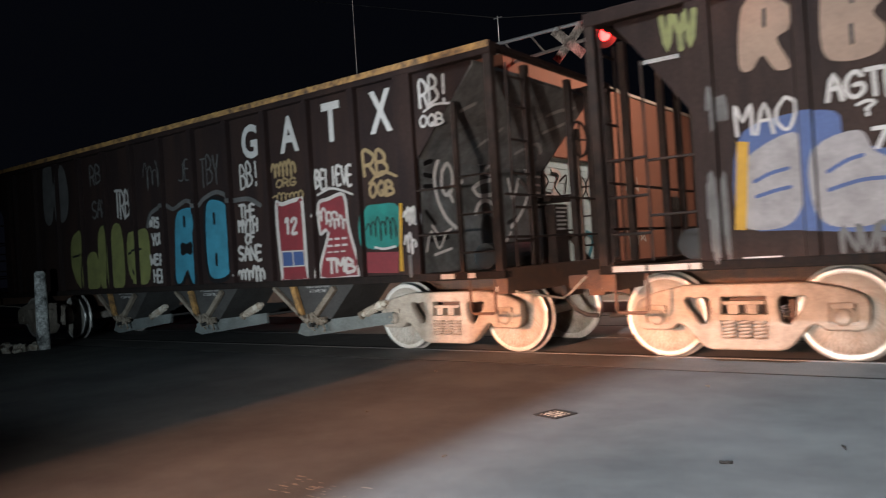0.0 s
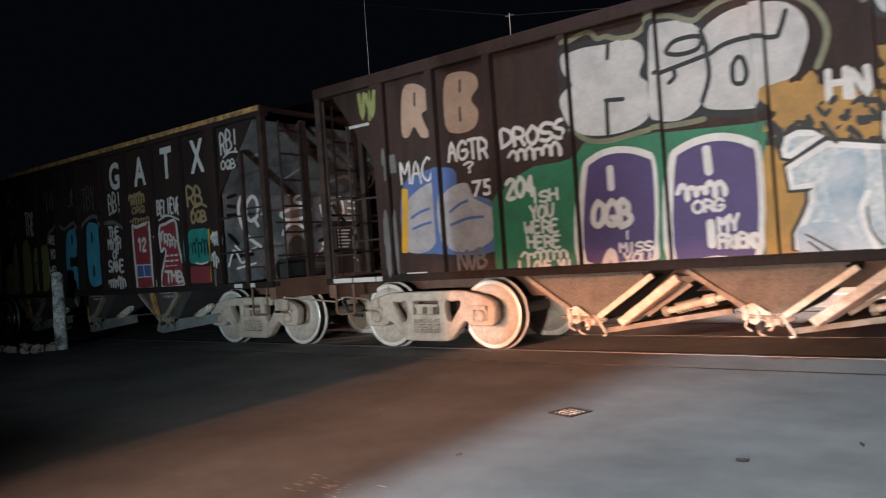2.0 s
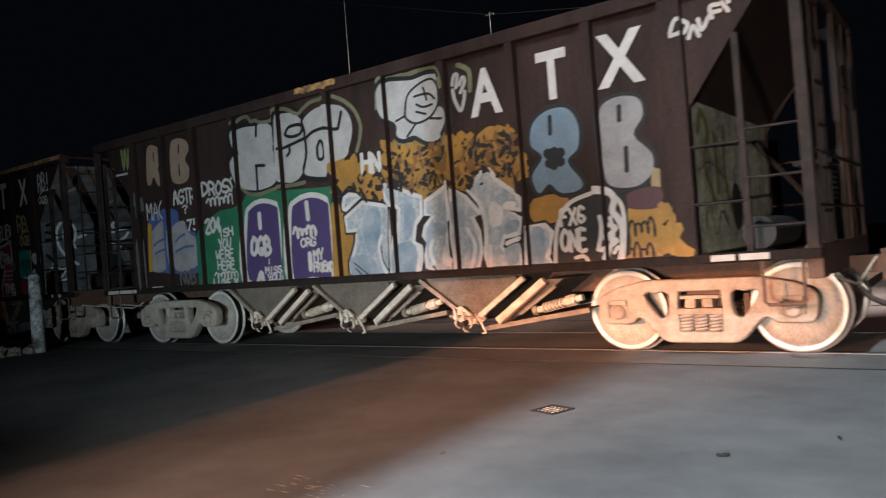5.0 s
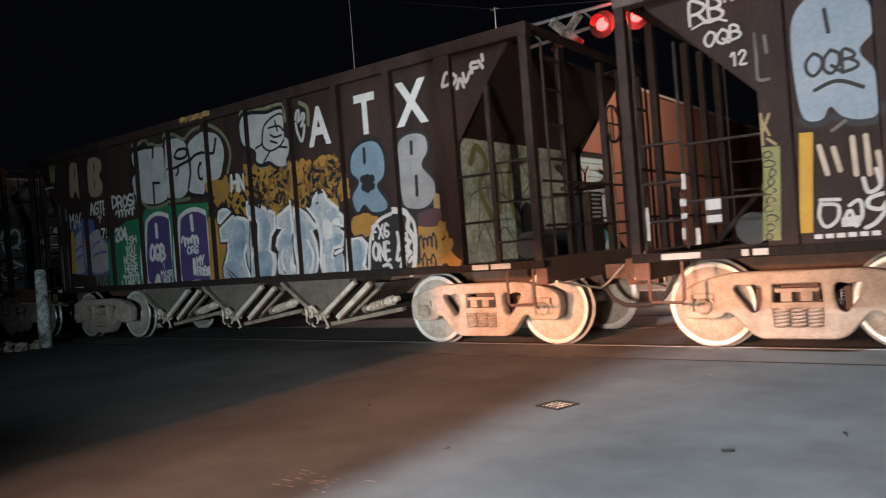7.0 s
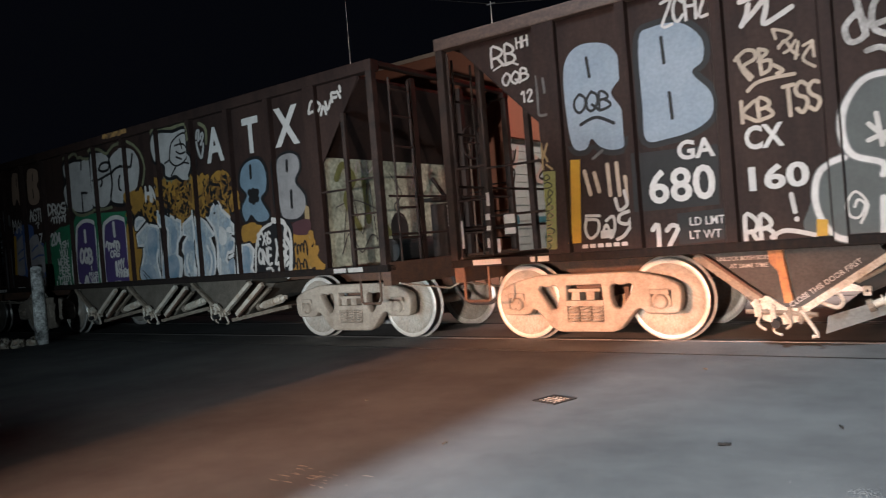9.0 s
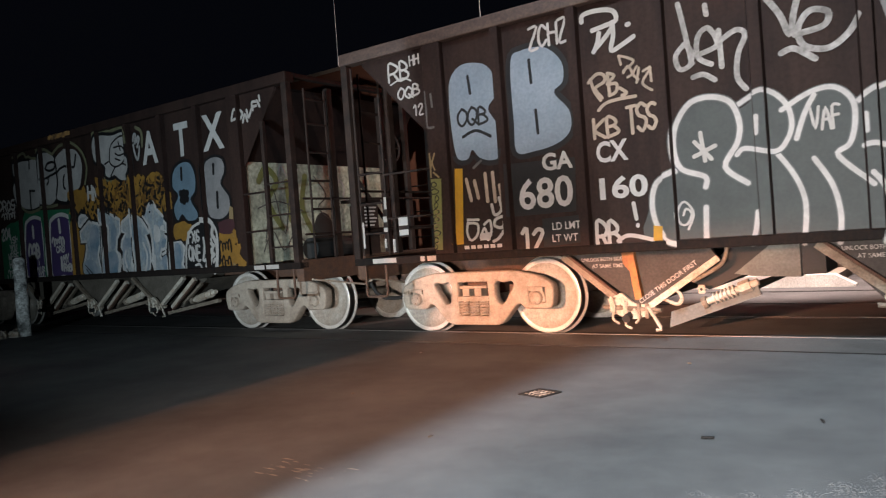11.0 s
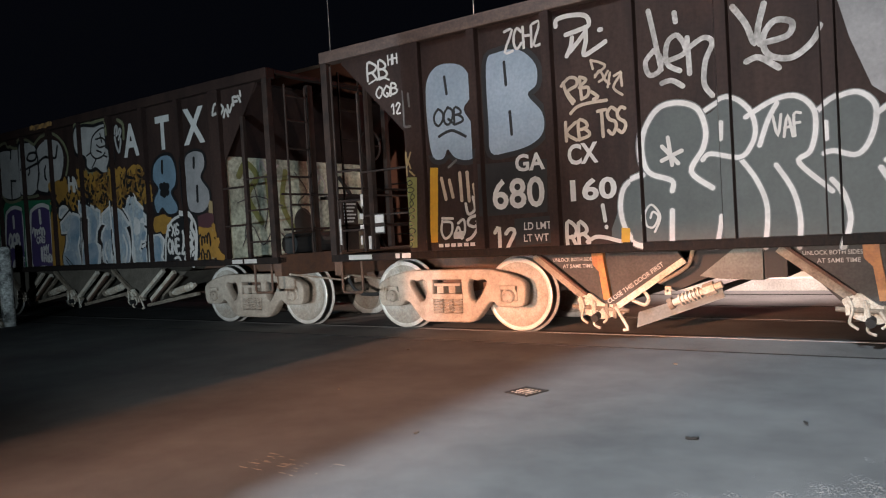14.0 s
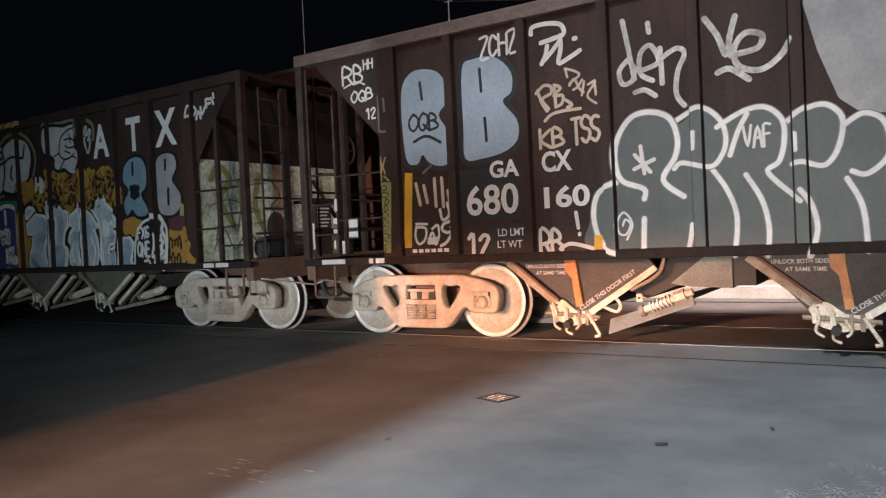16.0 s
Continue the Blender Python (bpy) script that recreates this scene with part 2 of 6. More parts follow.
for ry, side in ((TRACK - 0.7525, 1), (TRACK + 0.7525, -1)):
    rail = link_mesh("rail", bevelled(-60, 60, ry - 0.036, ry + 0.036, -0.06, 0.012, 0.006), RAIL)
    tagged(rail, "worn steel rail set flush in dark asphalt", "rail", group="rails", kind="structure")
    a = ry + side * 0.04
    tagged(link_mesh("trim", boxes((-60, 60, min(a, a + side * 0.075), max(a, a + side * 0.075), -0.05, 0.007)), GROOVE), "dark flangeway groove beside the rail", "groove", kind="structure")
# kerb whitened, which puts light on its front face into the colour
KERB_WHITENED = shader("whitened_kerb", (0.72, 0.69, 0.66), 0.8, second=(0.42, 0.36, 0.32), scale=3, amount=0.6, grain=40, fine=0.3)
tagged(link_mesh("kerb", prism([(-7.4, -0.05), (-7.4, 0.2), (-1.75, 0.2), (-1.45, 0.03), (-1.45, -0.05)], 13.25, 13.55), KERB_WHITENED), "kerb with a dropped end across the tracks, whitened for light on it", "kerb", kind="structure")
tagged(link_mesh("pavement", boxes((-7.4, -1.75, 13.55, 20, -0.05, 0.16)), CONCRETE), "concrete pavement beyond the tracks", "pavement", kind="structure")
# unseen blockers added behind the camera to keep the white lamps off the lane
tagged(link_mesh("wall_behind", boxes((-20, -5.3, -2.8, -2.4, 0, 11.2), (-5.3, -2.93, -2.8, -2.4, 2.2, 10.2), (-2.93, 0.6, -2.8, -2.4, 2.2, 3.4)), PLAIN), "plain dark light blocker added behind the camera", "wall", kind="structure")
# added low blocker, cuts the left white lamp off the near ground
tagged(link_mesh("wall_low", boxes((-11, -5.46, -1.70, -1.60, 0, 0.79)), PLAIN), "plain low light blocker added behind the camera", "wall", kind="structure")
# added fin, gives the lane its left edge of light
tagged(link_mesh("wall_fin", boxes((-5.46, -5.40, -2.4, 1.3, 0, 2.0)), PLAIN), "plain dark light-blocking fin added behind the camera", "wall", kind="structure")


# ---- hopper cars ----
WHEEL_R = 0.457


def wheelset(parent, x):
    bm = bmesh.new()
    for s in (-1, 1):
        prof = [(0.0, 0.80), (0.10, 0.80), (0.11, 0.77), (0.17, 0.745), (0.30, 0.76), (0.375, 0.775), (0.40, 0.80), (0.435, 0.805), (0.452, 0.80), (0.457, 0.74), (0.462, 0.70), (0.487, 0.685), (0.487, 0.665), (0.40, 0.66), (0.36, 0.70), (0.12, 0.69), (0.09, 0.6)]
        lathe([(r, s * y) for r, y in prof], 48, bm)
    tube(bm, (0, -1.02, 0), (0, 1.02, 0), 0.075, 14)
    for f in bm.faces:
        f.smooth = True
    for f in bm.faces:
        c = f.calc_center_median()
        r = math.hypot(c.x, c.z)
        f.material_index = 2 if 0.452 < r < 0.47 and 0.69 < abs(c.y) < 0.80 else 1 if 0.405 < r and abs(c.y) > 0.6 else 0
    ob = part("wheelset", bm, WHEEL, parent, "steel wheels with bright rims on an axle")
    ob.data.materials.append(RIM)
    ob.data.materials.append(TREAD)
    ob.location = (x, 0, WHEEL_R + 0.012)
    return ob


FRAME = [(-1.1, 0.63), (-0.92, 0.72), (-0.60, 0.79), (0.60, 0.79), (0.92, 0.72), (1.1, 0.63), (1.10, 0.47), (1.07, 0.36), (0.74, 0.36), (0.68, 0.43), (0.60, 0.41), (0.42, 0.20), (0.34, 0.16), (-0.34, 0.16), (-0.42, 0.20), (-0.60, 0.41), (-0.68, 0.43), (-0.74, 0.36), (-1.07, 0.36), (-1.10, 0.47)]


def truck(car, x):
    base = part("truck", boxes((-0.17, 0.17, -0.9, 0.9, 0.50, 0.74)), RUST, car, "four-wheeled railway truck in dusty cast steel")
    base.location = (x, 0, 0)
    for s in (-1, 1):
        y = s * 1.0
        loops = [rounded(FRAME, 0.06)]
        for m in (-1, 1):
            loops.append(rounded([(m * 0.30, 0.66), (m * 0.37, 0.71), (m * 0.46, 0.68), (m * 0.55, 0.71), (m * 0.62, 0.66), (m * 0.58, 0.57), (m * 0.43, 0.37), (m * 0.34, 0.40), (m * 0.30, 0.52)], 0.04))
        for m in (-1, 1):
            loops.append(rounded([(m * 0.765, 0.615), (m * 1.025, 0.615), (m * 1.025, 0.40), (m * 0.765, 0.40)], 0.03))
        loops.append(rounded([(-0.235, 0.70), (0.235, 0.70), (0.25, 0.45), (0.235, 0.24), (-0.235, 0.24), (-0.25, 0.45)], 0.03))
        cutout("side_frame", loops, y, 0.11, TRUCK, base, 0.02, "cast steel side frame with open windows")
        bm = bmesh.new()
        box(bm, -0.23, 0.23, y - 0.07, y + 0.07, 0.44, 0.50)
        box(bm, -0.14, -0.04, y - 0.09, y + 0.05, 0.51, 0.6)
        box(bm, 0.04, 0.14, y - 0.09, y + 0.05, 0.51, 0.6)
        box(bm, -0.20, 0.20, y - 0.06, y + 0.06, 0.6, 0.635)
        part("bolster_end", bm, TRUCK, base)
        for sx in (-0.15, 0.0, 0.15):
            bm = bmesh.new()
            rings = []
            for a in range(61):
                an, z = 2 * math.pi * a / 12, 0.255 + 0.175 * a / 60
                rings.append([bm.verts.new((sx + (0.060 + 0.016 * math.cos(q)) * math.cos(an), y + s * 0.03 + (0.060 + 0.016 * math.cos(q)) * math.sin(an), z + 0.016 * math.sin(q))) for q in (0, 1.26, 2.51, 3.77, 5.03)])
            for p, q in zip(rings, rings[1:]):
                for c in range(5):
                    bm.faces.new((p[c], p[(c + 1) % 5], q[(c + 1) % 5], q[c]))
            part("spring", bm, TRUCK, base, "coil spring")
        for sx in (-0.889, 0.889):
            bm = lathe([(0.0, s * 0.115), (0.055, s * 0.115), (0.075, s * 0.10), (0.085, s * 0.06), (0.11, s * 0.05), (0.115, -s * 0.06)], 20, None, (sx, y, 0.469))
            box(bm, sx - 0.10, sx + 0.10, y - 0.085, y + 0.085, 0.555, 0.60)
            for cq in range(3):
                cb = cq * 2.094 + 0.5
                tube(bm, (sx + 0.045 * math.cos(cb), y + s * 0.10, 0.469 + 0.045 * math.sin(cb)), (sx + 0.045 * math.cos(cb), y + s * 0.13, 0.469 + 0.045 * math.sin(cb)), 0.012, 6)
            part("bearing_cap", bm, TRUCK, base, "axle bearing cap with bolts")
        # brake beam ends and shoes
        for sx in (-0.43, 0.38):
            part("brake_shoe", boxes((sx, sx + 0.05, min(s * 0.72, s * 0.80), max(s * 0.72, s * 0.80), 0.28, 0.62)), RUST, base)
    sets = [wheelset(base, -0.889), wheelset(base, 0.889)]
    return base, sets


def slat(name, a, b, w, material, parent, y0=-1.20, y1=-1.14, label=""):
    """A flat bar from a to b in x and z, 2 w wide, set between y0 and y1."""
    a, b = Vector(a), Vector(b)
    d = b - a
    n = Vector((-d.y, d.x)).normalized() * w
    return part(name, prism([tuple(a - n), tuple(a + n), tuple(b + n), tuple(b - n)], y0, y1), material, parent, label)


def pipe(name, points, r, material, parent, y=-1.2, label=""):
    """A bent bar through points in x and z."""
    return part(name, bent([(a, y, b) for a, b in smooth(points, 4)], r), material, parent, label)


def door_gear(car, x, a, b, y=-1.14):
    """The screw that works a hopper door: a pale cylinder with coils and a nut."""
    a, b = Vector((x + a[0], y, a[1])), Vector((x + b[0], y, b[1]))
    at = lambda u: tuple(a + (b - a) * u)
    gear = part("door_gear", tubes([(at(0.0), at(1.0))], 0.036, 12), BARE, car, "pale worn door-operating screw")
    for k in range(6):
        part("coil", tubes([(at(0.18 + 0.075 * k), at(0.205 + 0.075 * k))], 0.062, 12), BARE, gear)
    part("nut", tubes([(at(0.66), at(0.86))], 0.066, 6), BARE, gear)
    part("end_cap", tubes([(at(-0.05), at(0.04))], 0.06, 10), ANGLE, gear)
    return gear


def latch_cluster(car, x, z, pale, size=1.0):
    """Hopper door latch: backing plate, hinge plate, shaft, socket, levers and hooks."""
    y = -1.15
    latch = part("door_latch", bevelled(x - 0.20, x + 0.20, y - 0.03, y + 0.03, z - 0.06, z + 0.06, 0.012), ANGLE, car, "hopper door latch in worn steel")
    part("hinge_plate", prism(rounded([(x - 0.26, z + 0.10), (x - 0.10, z + 0.17), (x + 0.05, z + 0.05), (x + 0.27, z + 0.03), (x + 0.29, z - 0.06), (x + 0.02, z - 0.12), (x - 0.16, z - 0.07)], 0.03), y - 0.07, y - 0.03), pale, latch, "pale worn hinge plate")
    part("shaft", tubes([((x - 0.30, y - 0.08, z + 0.02), (x + 0.34, y - 0.08, z - 0.02))], 0.024, 10), ANGLE, latch)
    part("socket", tubes([((x - 0.02, y - 0.17, z - 0.10), (x - 0.02, y - 0.03, z - 0.07))], 0.042, 14), DARK, latch, "dark capstan socket")
    for lx, lz, w in ((-0.20, 0.05, 0.02), (-0.05, 0.0, 0.024), (0.10, -0.02, 0.018), (0.19, -0.02, 0.02)):
        part("lug", bevelled(x + lx - w, x + lx + w, y - 0.11, y - 0.05, z + lz - 0.085, z + lz + 0.075, 0.008), pale if lx < 0.1 else ANGLE, latch)
    for points in (((-0.20, 0.14), (-0.16, 0.02), (-0.19, -0.10), (-0.12, -0.16)), ((-0.06, 0.10), (-0.03, -0.06), (-0.05, -0.17), (0.02, -0.21)), ((0.05, 0.0), (0.10, -0.10), (0.06, -0.15))):
        q = smooth([(x + a, z + b) for a, b in points], 4)
        part("lever", bent([(a, y - 0.11, b) for a, b in q], 0.014, 7), pale, latch, "pale bent lever")
    part("handle", bent([(x + 0.20, y - 0.10, z + 0.02), (x + 0.325, y - 0.11, z - 0.19), (x + 0.33, y - 0.11, z - 0.215), (x + 0.28, y - 0.11, z - 0.225)], 0.018), pale, latch, "pale drop handle")
    for bx, bz in ((-0.17, 0.11), (-0.11, 0.03), (0.0, -0.02), (0.16, 0.0), (0.22, -0.03)):
        part("bolt", tubes([((x + bx, y - 0.085, z + bz), (x + bx, y - 0.065, z + bz))], 0.013, 6), ANGLE, latch)
    for ob in [latch] + list(latch.children):
        ob.data.transform(Matrix.Translation((x, y, z)) @ Matrix.Diagonal((size, 1, size, 1)) @ Matrix.Translation((-x, -y, -z)))
    return latch


def chute(car, x, outline, material, depth=1.12):
    return part("hopper_chute", prism([(x + a, b) for a, b in outline], -depth, depth), material, car, "sloping steel hopper chute under the car")


def wide_bay(car, x):
    """A chute of the dark car: stencilled plate, orange upright, long door with its screw."""
    chute(car, x, [(-0.74, 1.02), (1.02, 1.02), (0.20, 0.38), (-0.14, 0.38)], SHEET)
    slat("chute_angle", (x - 0.70, 0.95), (x - 0.10, 0.47), 0.038, ANGLE, car, label="worn steel angle along the chute")
    slat("chute_flange", (x - 0.66, 0.995), (x - 0.06, 0.515), 0.014, RUST, car, -1.25, -1.20)
    slat("door_angle", (x + 0.98, 0.90), (x + 0.10, 0.33), 0.068, SHEET, car, -1.205, -1.14, "grey angle with stencilled words")
    # pale strip paints the shine on the bar's lower half
    slat("door_flange", (x + 1.02, 0.865), (x + 0.15, 0.295), 0.032, BARE, car, -1.24, -1.205, "lower flange made pale for the shine along it")
    part("chute_strip", prism([(x + 0.0, 1.0), (x + 0.13, 1.0), (x + 0.14, 0.86), (x + 0.20, 0.45), (x + 0.12, 0.45), (x + 0.08, 0.76), (x + 0.01, 0.84)], -1.20, -1.13), ORANGE, car, "orange painted upright on the chute")
    latch_cluster(car, x + 0.07, 0.36, BARE)
    pipe("pull_rod", [(x + 1.10, 0.97), (x + 1.06, 0.83), (x + 0.97, 0.75), (x + 0.74, 0.63)], 0.02, ANGLE, car)
    pipe("pull_handle", [(x + 0.56, 0.56), (x + 0.62, 0.47), (x + 0.57, 0.40), (x + 0.42, 0.46)], 0.02, BARE, car)
    part("hopper_door", prism([(x + 0.47, 0.31), (x + 1.34, 0.58), (x + 1.37, 0.47), (x + 0.44, 0.14)], -1.10, -1.07), DOOR, car, "long grey hopper door plate")
    part("door_pan", prism([(x + 0.47, 0.30), (x + 1.34, 0.565), (x + 1.35, 0.53), (x + 0.46, 0.25)], -1.07, 1.07), SHEET, car)
    # dark solid stands in for the shade above the door
    part("door_back", prism([(x + 0.62, 0.62), (x + 1.12, 0.98), (x + 1.46, 0.98), (x + 1.30, 0.72), (x + 0.84, 0.52)], -0.95, 0.95), DARK, car, "dark block in place of the shade above the door")
    door_gear(car, x, (0.84, 0.41), (1.36, 0.61))
    part("mark", bevelled(x + 0.78, x + 0.85, -1.17, -1.15, 0.50, 0.59, 0.012), BARE, car, "small pale plate")
    part("mark_hole", tubes([((x + 0.815, -1.175, 0.545), (x + 0.815, -1.165, 0.545))], 0.014, 10), DARK, car)
    part("back_slope", prism([(x + 1.13, 0.69), (x + 1.50, 0.98), (x + 1.74, 0.98), (x + 1.74, 0.64), (x + 1.30, 0.66)], -1.10, 1.10), DOOR, car, "grey sheet between the chutes")
    # no real part: a dark box paints the unlit gap between chutes
    part("cross_tie", boxes((x + 1.745, x + 1.95, -1.05, 1.05, 0.66, 0.975)), DARK, car, "dark block filling the shaded gap between the chutes")


def narrow_bay(car, x):
    """A chute of the brown car: three raking bars, a long tray edge and a pale screw."""
    chute(car, x, [(-0.74, 1.02), (0.86, 1.02), (0.12, 0.40), (-0.12, 0.40)], HOPPER)
    slat("chute_angle", (x - 0.74, 0.95), (x - 0.06, 0.47), 0.026, ANGLE, car, label="worn steel angle along the chute")
    slat("chute_angle", (x + 0.02, 0.42), (x + 0.74, 0.92), 0.034, HOPPER, car, -1.22, -1.15)
    slat("chute_angle", (x + 0.09, 0.40), (x + 0.84, 0.91), 0.030, BARE, car, -1.25, -1.19, "pale worn angle")
    slat("door_angle", (x + 0.43, 0.40), (x + 1.10, 0.87), 0.044, BARE, car, -1.22, -1.16, "pale worn angle of the door")
    slat("door_flange", (x + 0.51, 0.38), (x + 1.17, 0.84), 0.014, RUST, car, -1.26, -1.22)
    slat("brace", (x + 0.74, 0.48), (x + 1.24, 0.80), 0.018, ANGLE, car)
    part("hopper_door", prism([(x + 0.40, 0.42), (x + 1.06, 0.88), (x + 1.30, 0.88), (x + 0.58, 0.40)], -1.10, 1.10), HOPPER, car, "sloping hopper door plate")
    slat("tray", (x + 0.22, 0.31), (x + 1.62, 0.515), 0.028, ANGLE, car, -1.16, -1.10, "long tray edge under the door")
    part("tray_pan", prism([(x + 0.24, 0.34), (x + 1.60, 0.54), (x + 1.60, 0.52), (x + 0.24, 0.31)], -1.10, 1.10), RUST, car)
    latch_cluster(car, x, 0.46, BARE, 0.85)
    door_gear(car, x, (0.94, 0.52), (1.55, 0.66))


def long_bay(car, x):
    """A chute of the dark far car: converging bars and a long pale lower door."""
    chute(car, x, [(-0.45, 1.02), (1.30, 1.02), (0.70, 0.42), (0.25, 0.42)], SHEET)
    slat("chute_angle", (x - 0.40, 0.95), (x + 0.30, 0.42), 0.026, ANGLE, car, label="worn steel angle along the chute")
    slat("chute_strip", (x + 0.03, 0.97), (x + 0.18, 0.52), 0.045, YELLOW_RUST, car, label="flaking orange upright on the chute")
    slat("chute_angle", (x + 0.45, 0.50), (x + 0.90, 0.92), 0.04, ANGLE, car)
    part("hopper_door", prism([(x + 0.02, 0.25), (x + 0.10, 0.40), (x + 0.42, 0.44), (x + 1.92, 0.56), (x + 1.92, 0.40), (x + 0.20, 0.20)], -1.12, -1.08), DOOR, car, "long pale grey hopper door plate")
    part("door_pan", prism([(x + 0.30, 0.42), (x + 1.92, 0.55), (x + 1.92, 0.52), (x + 0.30, 0.38)], -1.08, 1.08), SHEET, car)
    latch_cluster(car, x + 0.52, 0.46, ANGLE, 0.7)
    door_gear(car, x, (1.38, 0.52), (1.85, 0.70))


BAYS = {"wide": wide_bay, "narrow": narrow_bay, "long": long_bay}


def hopper_car(x0, x1, posts, ribs, trucks, bays, paint, label, bay_kind, edge_paint=None, plate=None, slope=None):
    """An open-top hopper car. Places along the train at the start of the film, in metres."""
    slope = slope or BROWN_DARK
    cx = (x0 + x1) / 2
    car = new("hopper_car")
    car.location = (cx, TRACK, 0)
    tagged(car, label, "railway wagon", group="train of hopper cars")
    L = (x1 - x0) / 2
    pl, pr = posts[0][0] - cx, posts[1][1] - cx
    for s in (-1, 1):
        y = s * 1.6
        part("side_sheet", boxes((pl, pr, min(y, y - s * 0.012), max(y, y - s * 0.012), 1.04, 3.58)), paint, car, "painted steel side sheet covered in graffiti")
        part("top_chord", bevelled(-L, L, min(s * 1.69, s * 1.52), max(s * 1.69, s * 1.52), 3.55, 3.70, 0.02), edge_paint or paint, car, "square top chord, rusted along its upper edge")
        part("side_sill", bevelled(-L, L, min(s * 1.67, s * 1.50), max(s * 1.67, s * 1.50), 0.98, 1.075, 0.012), SILL, car, "black bottom side sill, its paint chipped")
        for e, p in ((-1, pl), (1, pr)):
            part("end_gusset", prism([(p, 3.56), (e * (L - 0.30), 3.56), (e * (L - 0.33), 3.5), (p, 2.5)], min(y, y - s * 0.012), max(y, y - s * 0.012)), paint, car, "triangular side sheet under the end of the top chord")
        rib_mesh = None
        for rx in ribs:
            if rib_mesh is None:
                bm = bmesh.new()
                a = [bm.verts.new((q, y + s * d, z)) for z in (1.075, 3.56) for q, d in ((-0.075, 0.001), (-0.05, 0.08), (0.05, 0.08), (0.06, 0.001))]
                for f in ((0, 1, 5, 4), (1, 2, 6, 5), (2, 3, 7, 6), (0, 3, 2, 1), (4, 5, 6, 7)):
                    bm.faces.new([a[i] for i in f])
                bmesh.ops.recalc_face_normals(bm, faces=bm.faces)
                r = part("rib", bm, paint, car)
                rib_mesh = r.data
            else:
                r = new("rib", rib_mesh)
                r.parent = car
            r.location = (rx - cx, 0, 0)
        for a, b in posts:
            part("end_post", bevelled(a - cx, b - cx, min(y + s * 0.001, y + s * 0.08), max(y + s * 0.001, y + s * 0.08), 1.075, 3.56, 0.01), paint, car, "wide post where the side ends")
    for e, p in ((-1, pl), (1, pr)):
        q = e * L
        # slope sheet: from the end's top edge down to the hopper
        part("slope_sheet", prism([(q - e * 0.30, 3.55), (q - e * 0.30, 3.51), (p - e * 0.9, 1.55), (p - e * 0.9, 1.60)], -1.585, 1.585), slope, car, "sloping end sheet of the hopper")
        part("bulkhead", boxes((min(p - e * 0.02, p - e * 0.05), max(p - e * 0.02, p - e * 0.05), -1.55, 1.55, 1.05, 2.62)), plate or PALE, car, "pale worn cross plate marked with graffiti")
        # no hole is cut: a dark disc gives the opening's shade
        part("opening", lathe([(0.0, 0.0), (0.2, 0.0), (0.24, 0.01), (0.25, 0.03)], 24), DARK, car, "dark disc in place of a round opening in the cross plate").matrix_local = Matrix.Translation((p - e * 0.016, -0.05, 1.55)) @ Matrix.Rotation(radians(-90 * e), 4, "Z") @ Matrix.Diagonal((1, 1, 1.25, 1)) @ Matrix.Rotation(radians(180), 4, "X")
        part("end_chord", bevelled(min(q, q - e * 0.12), max(q, q - e * 0.12), -1.52, 1.52, 3.63, 3.69, 0.012), paint, car)
        part("end_sill", bevelled(min(q, q - e * 0.14), max(q, q - e * 0.14), -1.62, 1.62, 0.80, 1.10, 0.012), RUST, car, "rusted end sill")
        part("end_platform", boxes((min(q - e * 0.14, p), max(q - e * 0.14, p), -1.5, 1.5, 1.0, 1.035)), RUST, car, "steel end platform")
        for s in (-1, 1):
            part("corner_post", bevelled(min(q - e * 0.01, q - e * 0.11), max(q - e * 0.01, q - e * 0.11), min(s * 1.58, s * 1.68), max(s * 1.58, s * 1.68), 1.07, 3.56, 0.008), END_PAINT, car, "corner post of the open end")
            yy = s * 1.65
            if e < 0:
                pairs = [((q - e * 0.16, yy, 1.1), (q - e * 0.16, yy, 3.5)), ((q - e * 0.58, yy, 1.1), (q - e * 0.58, yy, 3.1))]
                part("ladder", tubes(pairs + [((q - e * 0.16, yy, z), (q - e * 0.58, yy, z)) for z in (1.38, 1.76, 2.14)], 0.015), END_PAINT, car, "side ladder of thin rungs")
            else:
                for gz in (1.3, 1.75, 2.2):
                    part("rung", tubes([((q - e * 0.05, yy, gz), (q - e * 0.62, yy, gz))], 0.013), END_PAINT, car)
                part("side_upright", bevelled(q - 0.62, q - 0.56, min(s * 1.6, s * 1.66), max(s * 1.6, s * 1.66), 1.07, 3.1, 0.008), END_PAINT, car)
            for gz in (1.55, 2.1):
                part("grab_iron", tubes([((q - e * 0.58, yy, gz), (p, yy, gz))], 0.014), END_PAINT, car)
            part("stirrup_step", bent([(q - e * 0.16, yy, 1.0), (q - e * 0.16, yy, 0.61), (q - e * 0.19, yy, 0.58), (q - e * 0.47, yy, 0.58), (q - e * 0.5, yy, 0.61), (q - e * 0.5, yy, 1.0)], 0.017), RUST, car)
        for yy in (-0.82, 0.34, 0.95):
            part("end_upright", bevelled(min(q - e * 0.02, q - e * 0.10), max(q - e * 0.02, q - e * 0.10), yy - 0.05, yy + 0.05, 1.05, 3.56, 0.008), END_PAINT, car, "upright of the open end frame")
        part("end_ladder", tubes([((q - e * 0.01, -1.35, 1.1), (q - e * 0.01, -1.35, 3.5)), ((q - e * 0.01, -0.95, 1.1), (q - e * 0.01, -0.95, 3.5))] + [((q - e * 0.01, -1.35, z), (q - e * 0.01, -0.95, z)) for z in (1.4, 1.8, 2.2, 2.6, 3.0, 3.35)], 0.016), END_PAINT, car, "end ladder of thin rungs")
